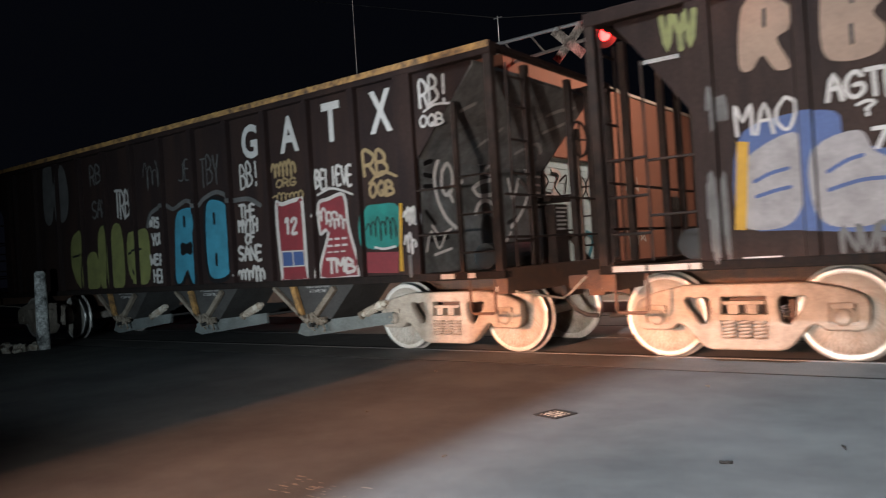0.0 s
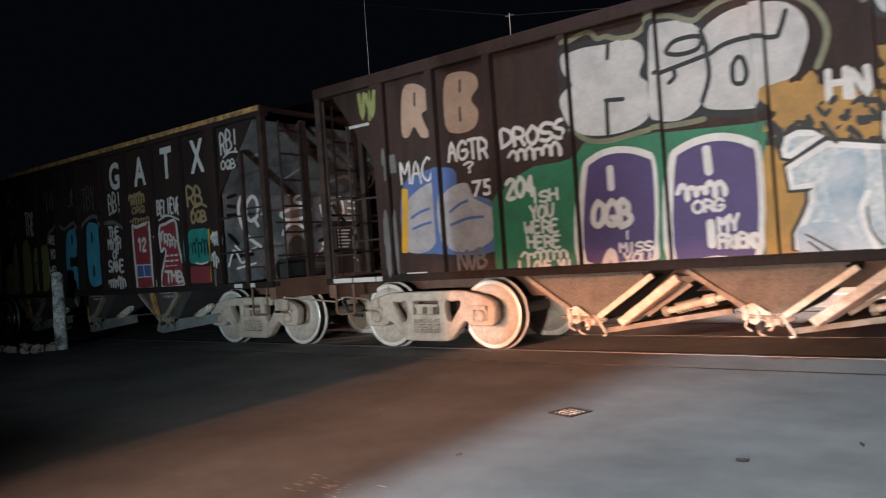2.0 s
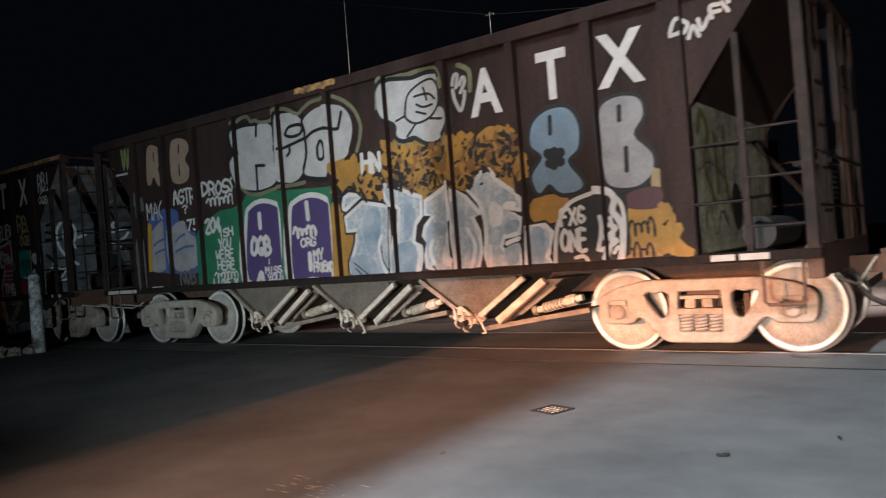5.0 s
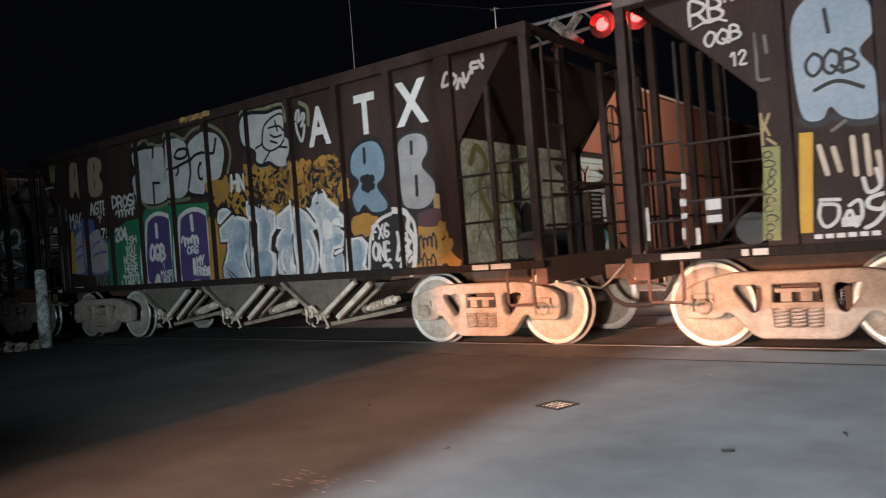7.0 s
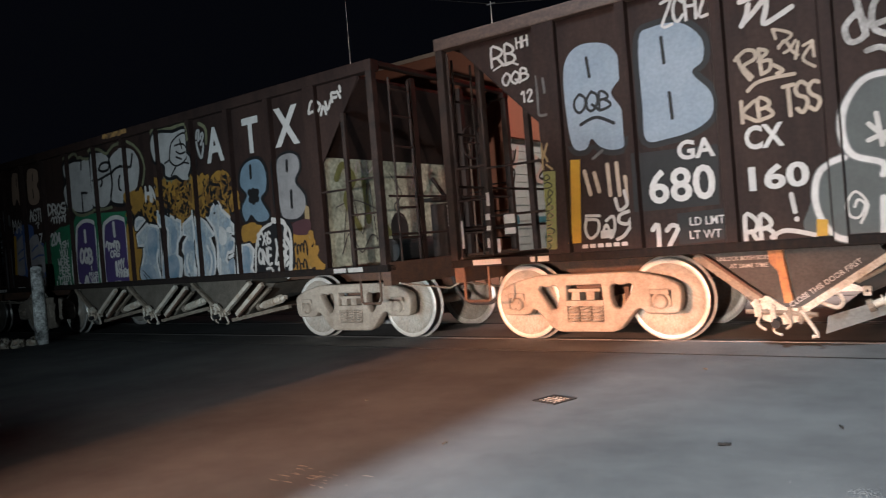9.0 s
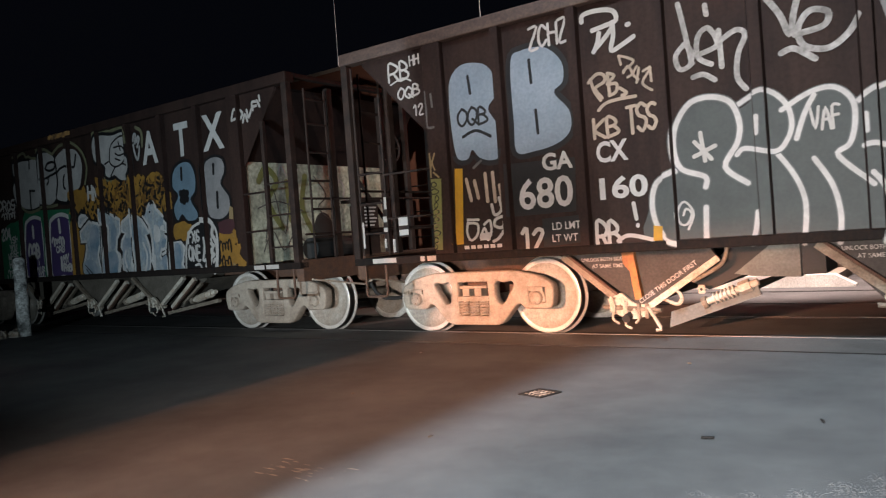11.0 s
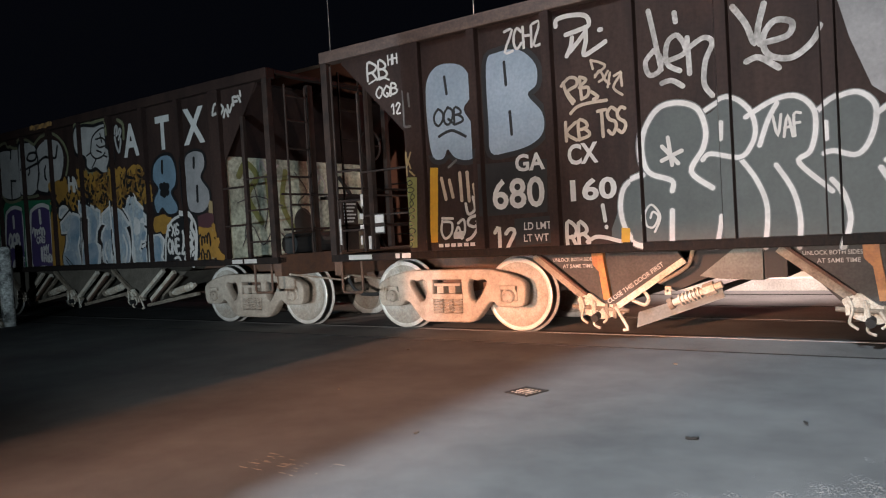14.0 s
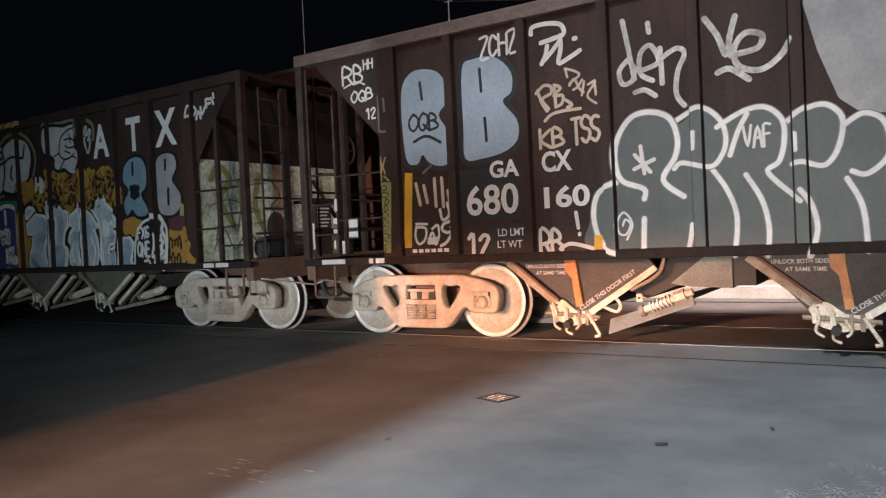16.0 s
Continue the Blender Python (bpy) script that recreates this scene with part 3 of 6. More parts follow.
        for hz in (1.45, 1.95):
            part("hand_rail", tubes([((q - e * 0.02, -1.5, hz), (q - e * 0.02, 1.5, hz))], 0.016), END_PAINT, car)
        # bolster diagonals, air tank and brake gear on the platform
        for by in (0.85,):
            part("brace", tubes([((q - e * 0.1, by, 1.05), (p, by, 2.35))], 0.035), END_PAINT, car)
        part("air_tank", tubes([((p + e * 0.35, -0.75, 1.24), (p + e * 0.35, 0.55, 1.24))], 0.17, 18), DARK, car, "dark air reservoir on the end platform")
        if e > 0:
            part("brake_platform", boxes((q - 0.42, q - 0.06, -0.32, 0.22, 1.9, 1.95)), END_PAINT, car, "small brake platform")
            part("brake_box", bevelled(q - 0.34, q - 0.08, -0.22, 0.16, 1.06, 1.86, 0.015), END_PAINT, car, "dark brake gear box with white stencil lines")
            for k in range(6):
                part("stencil", boxes((q - 0.079, q - 0.075, -0.17, 0.11 - 0.03 * (k % 3), 1.80 - k * 0.055, 1.825 - k * 0.055)), LETTER_PLAIN, car, "white stencil line")
            bm = bmesh.new()
            for k in range(20):
                a0, a1 = 2 * math.pi * k / 20, 2 * math.pi * (k + 1) / 20
                tube(bm, (q + 0.02, 0.45 + 0.24 * math.cos(a0), 2.75 + 0.24 * math.sin(a0)), (q + 0.02, 0.45 + 0.24 * math.cos(a1), 2.75 + 0.24 * math.sin(a1)), 0.018, 6)
            for k in range(4):
                tube(bm, (q + 0.02, 0.45, 2.75), (q + 0.02, 0.45 + 0.24 * math.cos(k * 1.571), 2.75 + 0.24 * math.sin(k * 1.571)), 0.012, 6)
            part("brake_wheel", bm, END_PAINT, car, "spoked hand-brake wheel")
            part("brake_rod", tubes([((q - 0.02, 0.45, 1.1), (q - 0.02, 0.45, 2.75))], 0.016), RUST, car)
        part("center_sill", boxes((min(0, q), max(0, q), -0.28, 0.28, 0.66, 1.0)), RUST, car, "centre sill")
        bm = boxes((min(q, q + e * 0.36), max(q, q + e * 0.36), -0.09, 0.09, 0.74, 0.92))
        prism([(q + e * 0.3, 0.66), (q + e * 0.5, 0.66), (q + e * 0.55, 0.72), (q + e * 0.55, 0.98), (q + e * 0.3, 0.98)], -0.16, 0.14, bm)
        part("coupler", bm, RUST, car, "rusted knuckle coupler")
        part("air_hose", bent([(q + e * 0.02, -0.3, 0.8), (q + e * 0.10, -0.33, 0.62), (q + e * 0.2, -0.34, 0.5), (q + e * 0.34, -0.34, 0.43), (q + e * 0.5, -0.33, 0.42)], 0.028), DARK, car, "hanging brake hose")
        part("uncoupling_lever", bent([(q + e * 0.04, -1.5, 0.82), (q + e * 0.1, -0.5, 0.66), (q + e * 0.14, -0.38, 0.70), (q + e * 0.25, -0.1, 0.9)], 0.014), BARE, car, "thin bent uncoupling lever")
    sets = []
    for tx in trucks:
        sets += truck(car, tx - cx)[1]
    for bx in bays:
        BAYS[bay_kind](car, bx - cx)
    RAISED_ROWS.append((car, posts, ribs))
    return car, sets, cx


RAISED_ROWS = []
car_a, sets_a, ca = hopper_car(-18.4, -4.8, ((-17.2, -16.93), (-6.27, -6.0)), [-7.0 - 0.885 * k for k in range(12)], (-17.1, -6.1), (-8.9, -11.5, -14.1), BROWN_DARK,
                               "dark brown open-top hopper wagon covered in white, blue and red graffiti", "long", None, SILVER_PLATE, GREY_SLOPE)
car_b, sets_b, cb = hopper_car(-3.65, 8.03, ((-2.60, -2.38), (6.75, 6.97)), [2.185 + d for d in (-3.8, -2.95, -1.98, -1.0, 0, 0.98, 1.93, 2.88, 3.8)], (-2.40, 6.75), (0.02, 1.95, 3.93), BROWN,
                               "brown open-top hopper wagon with large green, purple and silver graffiti", "narrow")
car_c, sets_c, cc = hopper_car(9.03, 22.6, ((10.34, 10.60), (21.1, 21.4)), [11.34, 12.26, 13.16, 14.03, 14.90, 15.77, 16.64, 17.51, 18.38, 19.25, 20.12], (10.42, 21.2), (12.45, 15.05, 17.6, 20.0), BROWN,
                               "dark brown open-top hopper wagon with pale blue and grey graffiti", "wide", CHORD, DARK_PLATE)
CARS = [(car_a, sets_a), (car_b, sets_b), (car_c, sets_c)]

# ---- beyond the tracks ----
FX = -7.5
shop = tagged(new("shop_building"), "ochre plastered low shop with grey roller shutters", "building")
shop.location = (FX, 11.9, 0)
for b in ((-9, 0, 0.65, 0.8, 0, 5.2), (-0.3, 0, 0.8, 5.6, 3.3, 5.2), (-9, 0, 5.6, 9.8, 0, 5.2), (-0.3, 0, 9.8, 11.0, 2.6, 5.2), (-9, 0, 11.0, 26, 0, 5.2), (-9, -0.3, 0.8, 5.6, 0, 5.2)):
    part("wall", boxes(b), OCHRE, shop)
part("parapet", boxes((-9, 0.05, 0.62, 26, 5.2, 5.28)), CONCRETE, shop)
shutter = part("roller_shutter", boxes((-0.24, -0.215, 0.8, 5.6, 0.0, 3.3)), SHUTTER, shop, "grey steel roller shutter with graffiti")
for k in range(41):
    z, d = 0.02 + k * 0.08, 0.015 if k % 2 else 0
    part("slat", boxes((-0.2 - d, -0.12 - d, 0.8, 5.6, z, z + 0.079)), SHUTTER, shutter)
part("door", boxes((-0.2, -0.14, 9.8, 11.0, 0, 2.6)), DARK, shop, "dark door")

signal = tagged(new("crossing_signal"), "cantilever level-crossing signal with red lamps lit", "signal")
signal.location = (-8.3, 13.0, 0)
part("mast", tubes([((0, 0, 0), (0, 0, 5.56))], 0.06, 12), GALV, signal)
bm = tubes([((0, 0, 5.55), (4.2, 0, 5.55)), ((0, 0, 5.05), (4.2, 0, 5.32))], 0.035)
for k in range(7):
    tube(bm, (0.6 * k, 0, 5.55), (0.6 * k + 0.3, 0, 5.07 + 0.04 * k), 0.02)
part("arm", bm, GALV, signal)
for lx in (2.86, 3.52):
    bm = lathe([(0.0, 0.02), (0.25, 0.02), (0.25, 0.0), (0.0, 0.0)], 24, None, (lx, -0.2, 5.15))
    pl_ = part("backing", bm, DARK, signal, "round black lamp backing")
    bm = lathe([(0.0, -0.05), (0.06, -0.045), (0.11, -0.02), (0.12, 0.0)], 20, None, (lx, -0.21, 5.15))
    part("red_lamp", bm, RED_LAMP, pl_, "lit red lamp")
    bm = bmesh.new()
    for k in range(12):
        a0, a1 = math.pi * (k / 12) * 1.1 - 0.15, math.pi * ((k + 1) / 12) * 1.1 - 0.15
        v = [bm.verts.new((lx + 0.14 * math.cos(a), yy, 5.15 + 0.14 * math.sin(a))) for a, yy in ((a0, -0.2), (a1, -0.2), (a1, -0.45), (a0, -0.45))]
        bm.faces.new(v)
    part("hood", bm, DARK, pl_)
bm = bmesh.new()
for a in (45, -45):
    box(bm, -0.42, 0.42, -0.02, 0.0, -0.09, 0.09, Matrix.Translation((2.1, -0.12 - (0.03 if a > 0 else 0), 5.18)) @ Matrix.Rotation(radians(a), 4, "Y"))
part("crossbuck", bm, WORN_WHITE, signal, "white crossed boards")

for px, py, h, top in ((-12.7, 14.0, 9.0, 6.0), (-8.43, 14.0, 6.5, 5.9)):
    mast = tagged(new("antenna_mast"), "thin pale antenna mast against the night sky", "mast", group="masts beyond the tracks")
    mast.location = (px, py, 0)
    part("pole", tubes([((0, 0, 0), (0, 0, top))], 0.022), GALV, mast)
    part("rod", tubes([((0, 0, top), (0, 0, h))], 0.011), GALV, mast)

for a, b in (((-8.43, 14, 6.45), (-17, 14.5, 9.3)), ((-8.43, 14, 6.45), (-4.2, 14, 5.65))):
    tagged(link_mesh("overhead_wire", tubes([(a, b)], 0.009, 6), DARK), "thin dark overhead wire", "wire", group="overhead wires")
part("crossbar", tubes([((-0.1, 0, 6.45), (0.1, 0, 6.45))], 0.012), GALV, mast)
for k, (lx, ly, size, turn_) in enumerate(((-1.27, 4.29, 0.035, 20), (-2.86, 3.75, 0.02, 70), (-2.02, 6.45, 0.018, 10), (-0.75, 4.85, 0.025, 120), (-5.0, 6.5, 0.016, 40), (-4.3, 4.6, 0.014, 80))):
    rnd = random.Random(k + 3)
    m = Matrix.Translation((lx, ly, 0.004)) @ Matrix.Rotation(radians(turn_), 4, "Z")
    bm = bent([m @ Vector((size * (u - 1), size * 0.35 * (rnd.random() - 0.5), 0.006 + 0.006 * rnd.random())) for u in (0.0, 0.4, 0.8, 1.3, 1.7, 2.0)], 0.0045 + size * 0.09, 6)
    tagged(link_mesh("litter", bm, (DARK, HOPPER, ANGLE)[k % 3]), "small scrap of litter lying on the asphalt", "litter", group="litter on the road")
bm = bmesh.new()
rnd = random.Random(11)
for k in range(26):
    sx, sy, r = -3.45 + rnd.random() * 0.55, 2.78 + rnd.random() * 0.28, 0.003 + rnd.random() * 0.010
    bm.faces.new([bm.verts.new((sx + r * 4.0 * math.cos(a) + r * math.sin(a * 3 + k), sy + r * (0.6 + 0.5 * math.sin(k + a)) * math.sin(a), 0.0012 + k * 0.00002)) for a in (0, 0.6, 1.3, 1.9, 2.8, 3.4, 3.9, 4.6, 5.2)])
tagged(link_mesh("paint_specks", bm, CONCRETE), "flaking pale paint scraps on the asphalt", "paint", kind="stuff")
# a rough worn patch where the stones stand out of the asphalt
NX, NY = 260, 280
stones = np.random.default_rng(4).random((NY, NX))
gx, gy = np.meshgrid(np.linspace(-1.5, 0.2, NX), np.linspace(3.0, 4.9, NY))
reach = (gx + 1.5) / 1.7 * 0.75 + (4.9 - gy) / 1.9 * 0.75 - 0.72
wave = 0.25 * np.sin(gx * 7 + 2.2 * np.sin(gy * 4)) + 0.2 * np.sin(gy * 11 + 3 * np.sin(gx * 5)) + 0.15 * np.sin(gx * 23 + gy * 17)
rough = np.clip(reach * 2.4 + wave * 0.6, 0, 1) * np.clip((gy - 3.0) * 6, 0, 1) * np.clip((0.2 - gx) * 6, 0, 1)
gz = -0.004 + (0.5 * stones + 0.5 * stones ** 3) * 0.02 * rough
verts = np.stack([gx, gy, gz], -1).reshape(-1, 3).tolist()
quads = [(r * NX + c, r * NX + c + 1, r * NX + NX + c + 1, r * NX + NX + c) for r in range(NY - 1) for c in range(NX - 1)]
patch = bpy.data.meshes.new("gravel")
patch.from_pydata(verts, [], quads)
patch.materials.append(ASPHALT)
tagged(new("gravel", patch), "rough grit standing out of worn asphalt", "gravel", kind="stuff")
bollard = tagged(new("bollard"), "old post with flaking white paint beside the road", "post")
bollard.location = (-14.45, 6.7, 0)
part("post", lathe([(0, 0), (0.12, 0), (0.115, 0.5), (0.11, 1.0), (0.1, 1.44), (0.06, 1.48), (0, 1.48)], 20), WORN_WHITE, bollard)
bollard.children[0].rotation_euler = (radians(90), 0, 0)
post_ob = tagged(new("signpost"), "thin dark leaning post", "post")
post_ob.location = (-15.1, 6.95, 0)
part("pole", tubes([((0, 0, 0), (0, 0, 1.5))], 0.06), DARK, post_ob)
bm = bmesh.new()
rnd = random.Random(5)
for k in range(60):
    sz = 0.03 + rnd.random() * 0.09
    m = Matrix.Translation((-16.2 + rnd.random() * 1.8, 6.1 + rnd.random() * 0.7, sz * 0.4)) @ Euler((rnd.random() * 3, rnd.random() * 3, rnd.random() * 3)).to_matrix().to_4x4()
    bmesh.ops.create_icosphere(bm, subdivisions=1, radius=sz, matrix=m @ Matrix.Diagonal((1, 0.8, 0.6, 1)))
tagged(link_mesh("rubble", bm, BARE), "small heap of pale rubble by the post", "rubble", kind="stuff")

cover = tagged(new("drain_cover"), "small square iron drain cover with a pale cast pattern", "drain cover")
cover.location = (-2.77, 5.08, 0)
cover.rotation_euler = (0, 0, radians(-17))
cover.scale = (0.76, 0.76, 1.0)
part("frame", boxes((-0.16, 0.16, -0.16, -0.13, -0.02, 0.008), (-0.16, 0.16, 0.13, 0.16, -0.02, 0.008), (-0.16, -0.13, -0.13, 0.13, -0.02, 0.008), (0.13, 0.16, -0.13, 0.13, -0.02, 0.008)), DARK, cover)
part("lid", boxes((-0.128, 0.128, -0.128, 0.128, -0.02, 0.005)), DARK, cover)
for a in range(5):
    for b in range(4):
        sx, sy, w = -0.112 + a * 0.05 + 0.012 * (b % 2), -0.112 + b * 0.06, 0.024 + 0.012 * ((a * 3 + b * 2) % 3)
        part("stud", bevelled(sx, min(sx + w, 0.124), sy, sy + 0.026, 0.004, 0.009, 0.002), BARE if (a + b) % 3 else TRUCK, cover)

# ---- paint on the wagons ----
def paint(name, colour, worn=0.35):
    colour = tuple(0.465 * c for c in colour)   # all sprays darkened by one factor, to offset the strong light on them
    return shader(name, colour, 0.6, second=tuple(0.45 * c + 0.006 for c in colour), scale=4.5, amount=worn, grain=30, fine=0.1, bump=0.05, spec=0.3)


WHITE = paint("white_spray_paint", (0.68, 0.63, 0.59))
LETTER = paint("white_stencil_paint", (0.74, 0.70, 0.67), 0.3)
PEACH = paint("peach_spray_paint", (0.42, 0.27, 0.19))
TAN = paint("tan_spray_paint", (0.40, 0.28, 0.14))
BLUE = paint("blue_spray_paint", (0.07, 0.12, 0.30))
LAVENDER = paint("lavender_spray_paint", (0.40, 0.36, 0.36), 0.6)
GREEN = paint("green_spray_paint", (0.02, 0.17, 0.08), 0.6)
PURPLE = paint("purple_spray_paint", (0.075, 0.045, 0.15), 0.5)
GOLD = paint("ochre_spray_paint", (0.42, 0.21, 0.035), 0.6)
SILVER = paint("silver_spray_paint", (0.52, 0.49, 0.47), 0.4)
SKY = shader("sky_blue_and_silver_paint", (0.075, 0.115, 0.15), 0.45, second=(0.19, 0.20, 0.22), scale=3.0, amount=0.95, grain=30, fine=0.1, bump=0.05)
PALE_BLUE = shader("pale_blue_spray_paint", (0.150, 0.175, 0.205), 0.6, second=(0.088, 0.12, 0.155), scale=1.3, amount=0.8, grain=30, fine=0.15, bump=0.05, spec=0.3)
GREY = paint("grey_green_spray_paint", (0.085, 0.098, 0.095), 0.4)
PALE_GREY = paint("pale_grey_spray_paint", (0.34, 0.32, 0.32), 0.5)
CYAN = paint("cyan_spray_paint", (0.07, 0.34, 0.47), 0.5)
RED = paint("red_spray_paint", (0.27, 0.035, 0.045), 0.5)
TEAL = paint("teal_spray_paint", (0.02, 0.26, 0.22), 0.6)
OLIVE = paint("olive_spray_paint", (0.27, 0.27, 0.09), 0.6)
LIME = paint("pale_lime_spray_paint", (0.33, 0.34, 0.12), 0.6)
BLACK = paint("black_spray_paint", (0.007, 0.006, 0.007), 0.3)
STRIP = paint("yellow_reflective_strip", (0.62, 0.33, 0.02), 0.2)
# white brightened to make up for weak light on the cross plate
LIFTED_WHITE = paint("brightened_white_spray_paint", (1.45, 1.45, 1.45), 0.2)
WORN_SPRAY = shader("thin_white_spray_paint", (0.27, 0.25, 0.235), 0.65, second=(0.06, 0.05, 0.045), scale=5.5, amount=0.8, grain=26, fine=0.35, bump=0.05)
HALO = paint("soft_lime_halo_paint", (0.22, 0.21, 0.12), 0.8)
SLATE_BLUE = paint("slate_blue_spray_paint", (0.19, 0.27, 0.34), 0.4)
HAZE = paint("grey_overspray", (0.20, 0.20, 0.20), 0.7)
# cream tint carries the warm light that falls on the white tags
CREAM = paint("warm_tinted_spray_paint", (0.60, 0.47, 0.36), 0.6)
CHALK = paint("chalky_white_paint", (0.78, 0.73, 0.70), 0.5)
STEEL_BLUE = shader("silver_and_steel_blue_paint", (0.23, 0.23, 0.225), 0.5, second=(0.12, 0.16, 0.20), scale=5.0, amount=0.95, grain=24, fine=0.3, bump=0.05, stretch=(1.6, 1.6, 0.7))
PLUM = paint("dull_plum_spray_paint", (0.09, 0.03, 0.035), 0.5)
OCHRE_DARK = paint("burnt_ochre_spray_paint", (0.22, 0.10, 0.02), 0.6)
DIM = paint("faded_white_spray_paint", (0.16, 0.15, 0.145), 0.8)

HAND = {
    "A": "00 39 60|14 54", "B": "00 09 48 56 35 05|35 63 51 00", "C": "67 39 06 02 30 62", "D": "00 09 48 65 52 00", "E": "59 09 00 50|05 45",
    "F": "59 09 00|05 45", "G": "67 39 06 02 30 62 64 34", "H": "00 09|60 69|05 65", "I": "30 39", "J": "69 62 40 11", "K": "00 09|68 04 60", "L": "09 00 50",
    "M": "00 09 34 69 60", "N": "00 09 60 69", "O": "39 06 02 30 63 67 39", "P": "00 09 48 66 44 04", "Q": "39 06 02 30 63 67 39|33 70", "R": "00 09 48 66 44 04|34 60",
    "S": "68 39 07 15 54 62 30 01", "T": "09 69|39 30", "U": "09 02 30 52 69", "V": "09 30 69", "W": "09 10 36 50 69", "X": "00 69|09 60", "Y": "09 34 69|34 30", "Z": "09 69 00 60",
    "0": "39 06 02 30 63 67 39", "1": "07 39 30", "2": "07 39 67 00 60", "3": "08 39 67 35 63 30 01", "4": "49 03 63|49 40", "5": "69 09 05 45 63 30 00", "6": "68 29 03 30 62 44 04", "7": "09 69 20", "8": "35 18 39 58 35 02 30 62 35", "!": "39 33|31 30", "?": "07 39 67 34 33|31 30",
}
DEPTH = {}


def finish(car, bm, material, name, label, order, wrap=True):
    """Lays paint on the wagon's near side; what crosses a rib lies on the rib's face too."""
    xs = [v.co.x for v in bm.verts]
    lo, hi = min(xs), max(xs)
    cx = car.location.x
    extra = []
    for a, b in (RAISED[car.name] if wrap else ()):
        a, b = a - cx, b - cx
        if b < lo or a > hi:
            continue
        c = bm.copy()
        for co, no in (((a, 0, 0), (-1, 0, 0)), ((b, 0, 0), (1, 0, 0))):
            bmesh.ops.bisect_plane(c, geom=c.verts[:] + c.edges[:] + c.faces[:], plane_co=co, plane_no=no, clear_outer=True)
        for v in c.verts:
            v.co.y -= 0.08
        extra.append(c)
    k = DEPTH[car.name] = DEPTH.get(car.name, 0) + 1
    made = []
    for c in [bm] + [c for c in extra if c.faces]:
        for v in c.verts:
            v.co.y += -1.6025 - 0.0016 * order - 0.00002 * k
        made.append(link_mesh(name, c, material, car, label))
    return made


def ribbon(bm, pts, w, lift=0.0):
    """One brush stroke with round ends, flat in x and z."""
    pts = [Vector(p) for p in pts]
    if len(pts) < 2:
        return
    d0, d1 = (pts[0] - pts[1]).normalized(), (pts[-1] - pts[-2]).normalized()
    row = []
    n = len(pts)
    for i, p in enumerate(pts):
        d = (pts[min(i + 1, n - 1)] - pts[max(i - 1, 0)])
        d = d.normalized() if d.length > 1e-6 else d1
        m = Vector((-d.y, d.x)) * w / 2
        row.append((p + m, p - m))
    caps0 = [pts[0] + w / 2 * (d0 * math.cos(a) + Vector((-d0.y, d0.x)) * math.sin(a)) for a in (-0.9, 0, 0.9)]
    caps1 = [pts[-1] + w / 2 * (d1 * math.cos(a) + Vector((-d1.y, d1.x)) * math.sin(a)) for a in (-0.9, 0, 0.9)]

    def vert(p, i):
        return bm.verts.new((p.x, -lift - 0.00012 * i, p.y))
    va = [(vert(a, i), vert(b, i)) for i, (a, b) in enumerate(row)]
    for (a, b), (c, d) in zip(va, va[1:]):
        bm.faces.new((a, b, d, c))
    bm.faces.new([va[0][1]] + [vert(p, 0) for p in caps0[::-1]] + [va[0][0]])
    bm.faces.new([va[-1][0]] + [vert(p, n) for p in caps1[::-1]] + [va[-1][1]])


def stroke(car, material, w, text, order=3, label="", name="graffiti", soft=True):
    """Brush strokes; text: x,z pairs along the train, strokes parted by |."""
    cx = car.location.x
    for k, s in enumerate(text.split("|")):
        bm = bmesh.new()
        pts = [tuple(float(q) for q in p.split(",")) for p in s.split()]
        pts = [(x - cx, z) for x, z in pts]
        ribbon(bm, smooth(pts, 5) if soft and len(pts) > 2 else pts, w, 0.0003 * k)
        finish(car, bm, material, name, label, order)


def fill(car, material, text, order=0, grow=0.0, label="", name="graffiti", soft=True):
    """A painted patch within an outline; grow widens or narrows it."""
    cx = car.location.x
    pts = [tuple(float(q) for q in p.split(",")) for p in text.split()]
    pts = [(x - cx, z) for x, z in pts]
    if soft:
        pts = smooth(pts, 4, True)
    k = len(pts)
    area = sum(pts[i - 1][0] * pts[i][1] - pts[i][0] * pts[i - 1][1] for i in range(k))
    sgn = 1 if area > 0 else -1
    if grow:
        grown = []
        for i in range(k):
            d = Vector(pts[(i + 1) % k]) - Vector(pts[i - 1])
            d = d.normalized() if d.length > 1e-6 else Vector((1, 0))
            grown.append((pts[i][0] + sgn * d.y * grow, pts[i][1] - sgn * d.x * grow))
        pts = grown
    bm = bmesh.new()
    vs = [bm.verts.new((x, 0, min(max(z, 1.08), 3.545))) for x, z in pts]
    es = [bm.edges.new((vs[i - 1], vs[i])) for i in range(k)]
    bmesh.ops.triangle_fill(bm, use_beauty=True, use_dissolve=False, edges=es)
    return finish(car, bm, material, name, label, order)


def outline(car, w, text):
    """A thick white outline with a band of thin overspray beneath it."""
    stroke(car, HAZE, w * 1.45, text, 2, "grey overspray along the outline")
    stroke(car, CHALK, w, text, 3, "thick white outline of graffiti letters")


def piece(car, outer, inner, text, rim=0.05, order=0, label=""):
    fill(car, outer, text, order, 0.0, label)
    return fill(car, inner, text, order + 1, -rim, label)


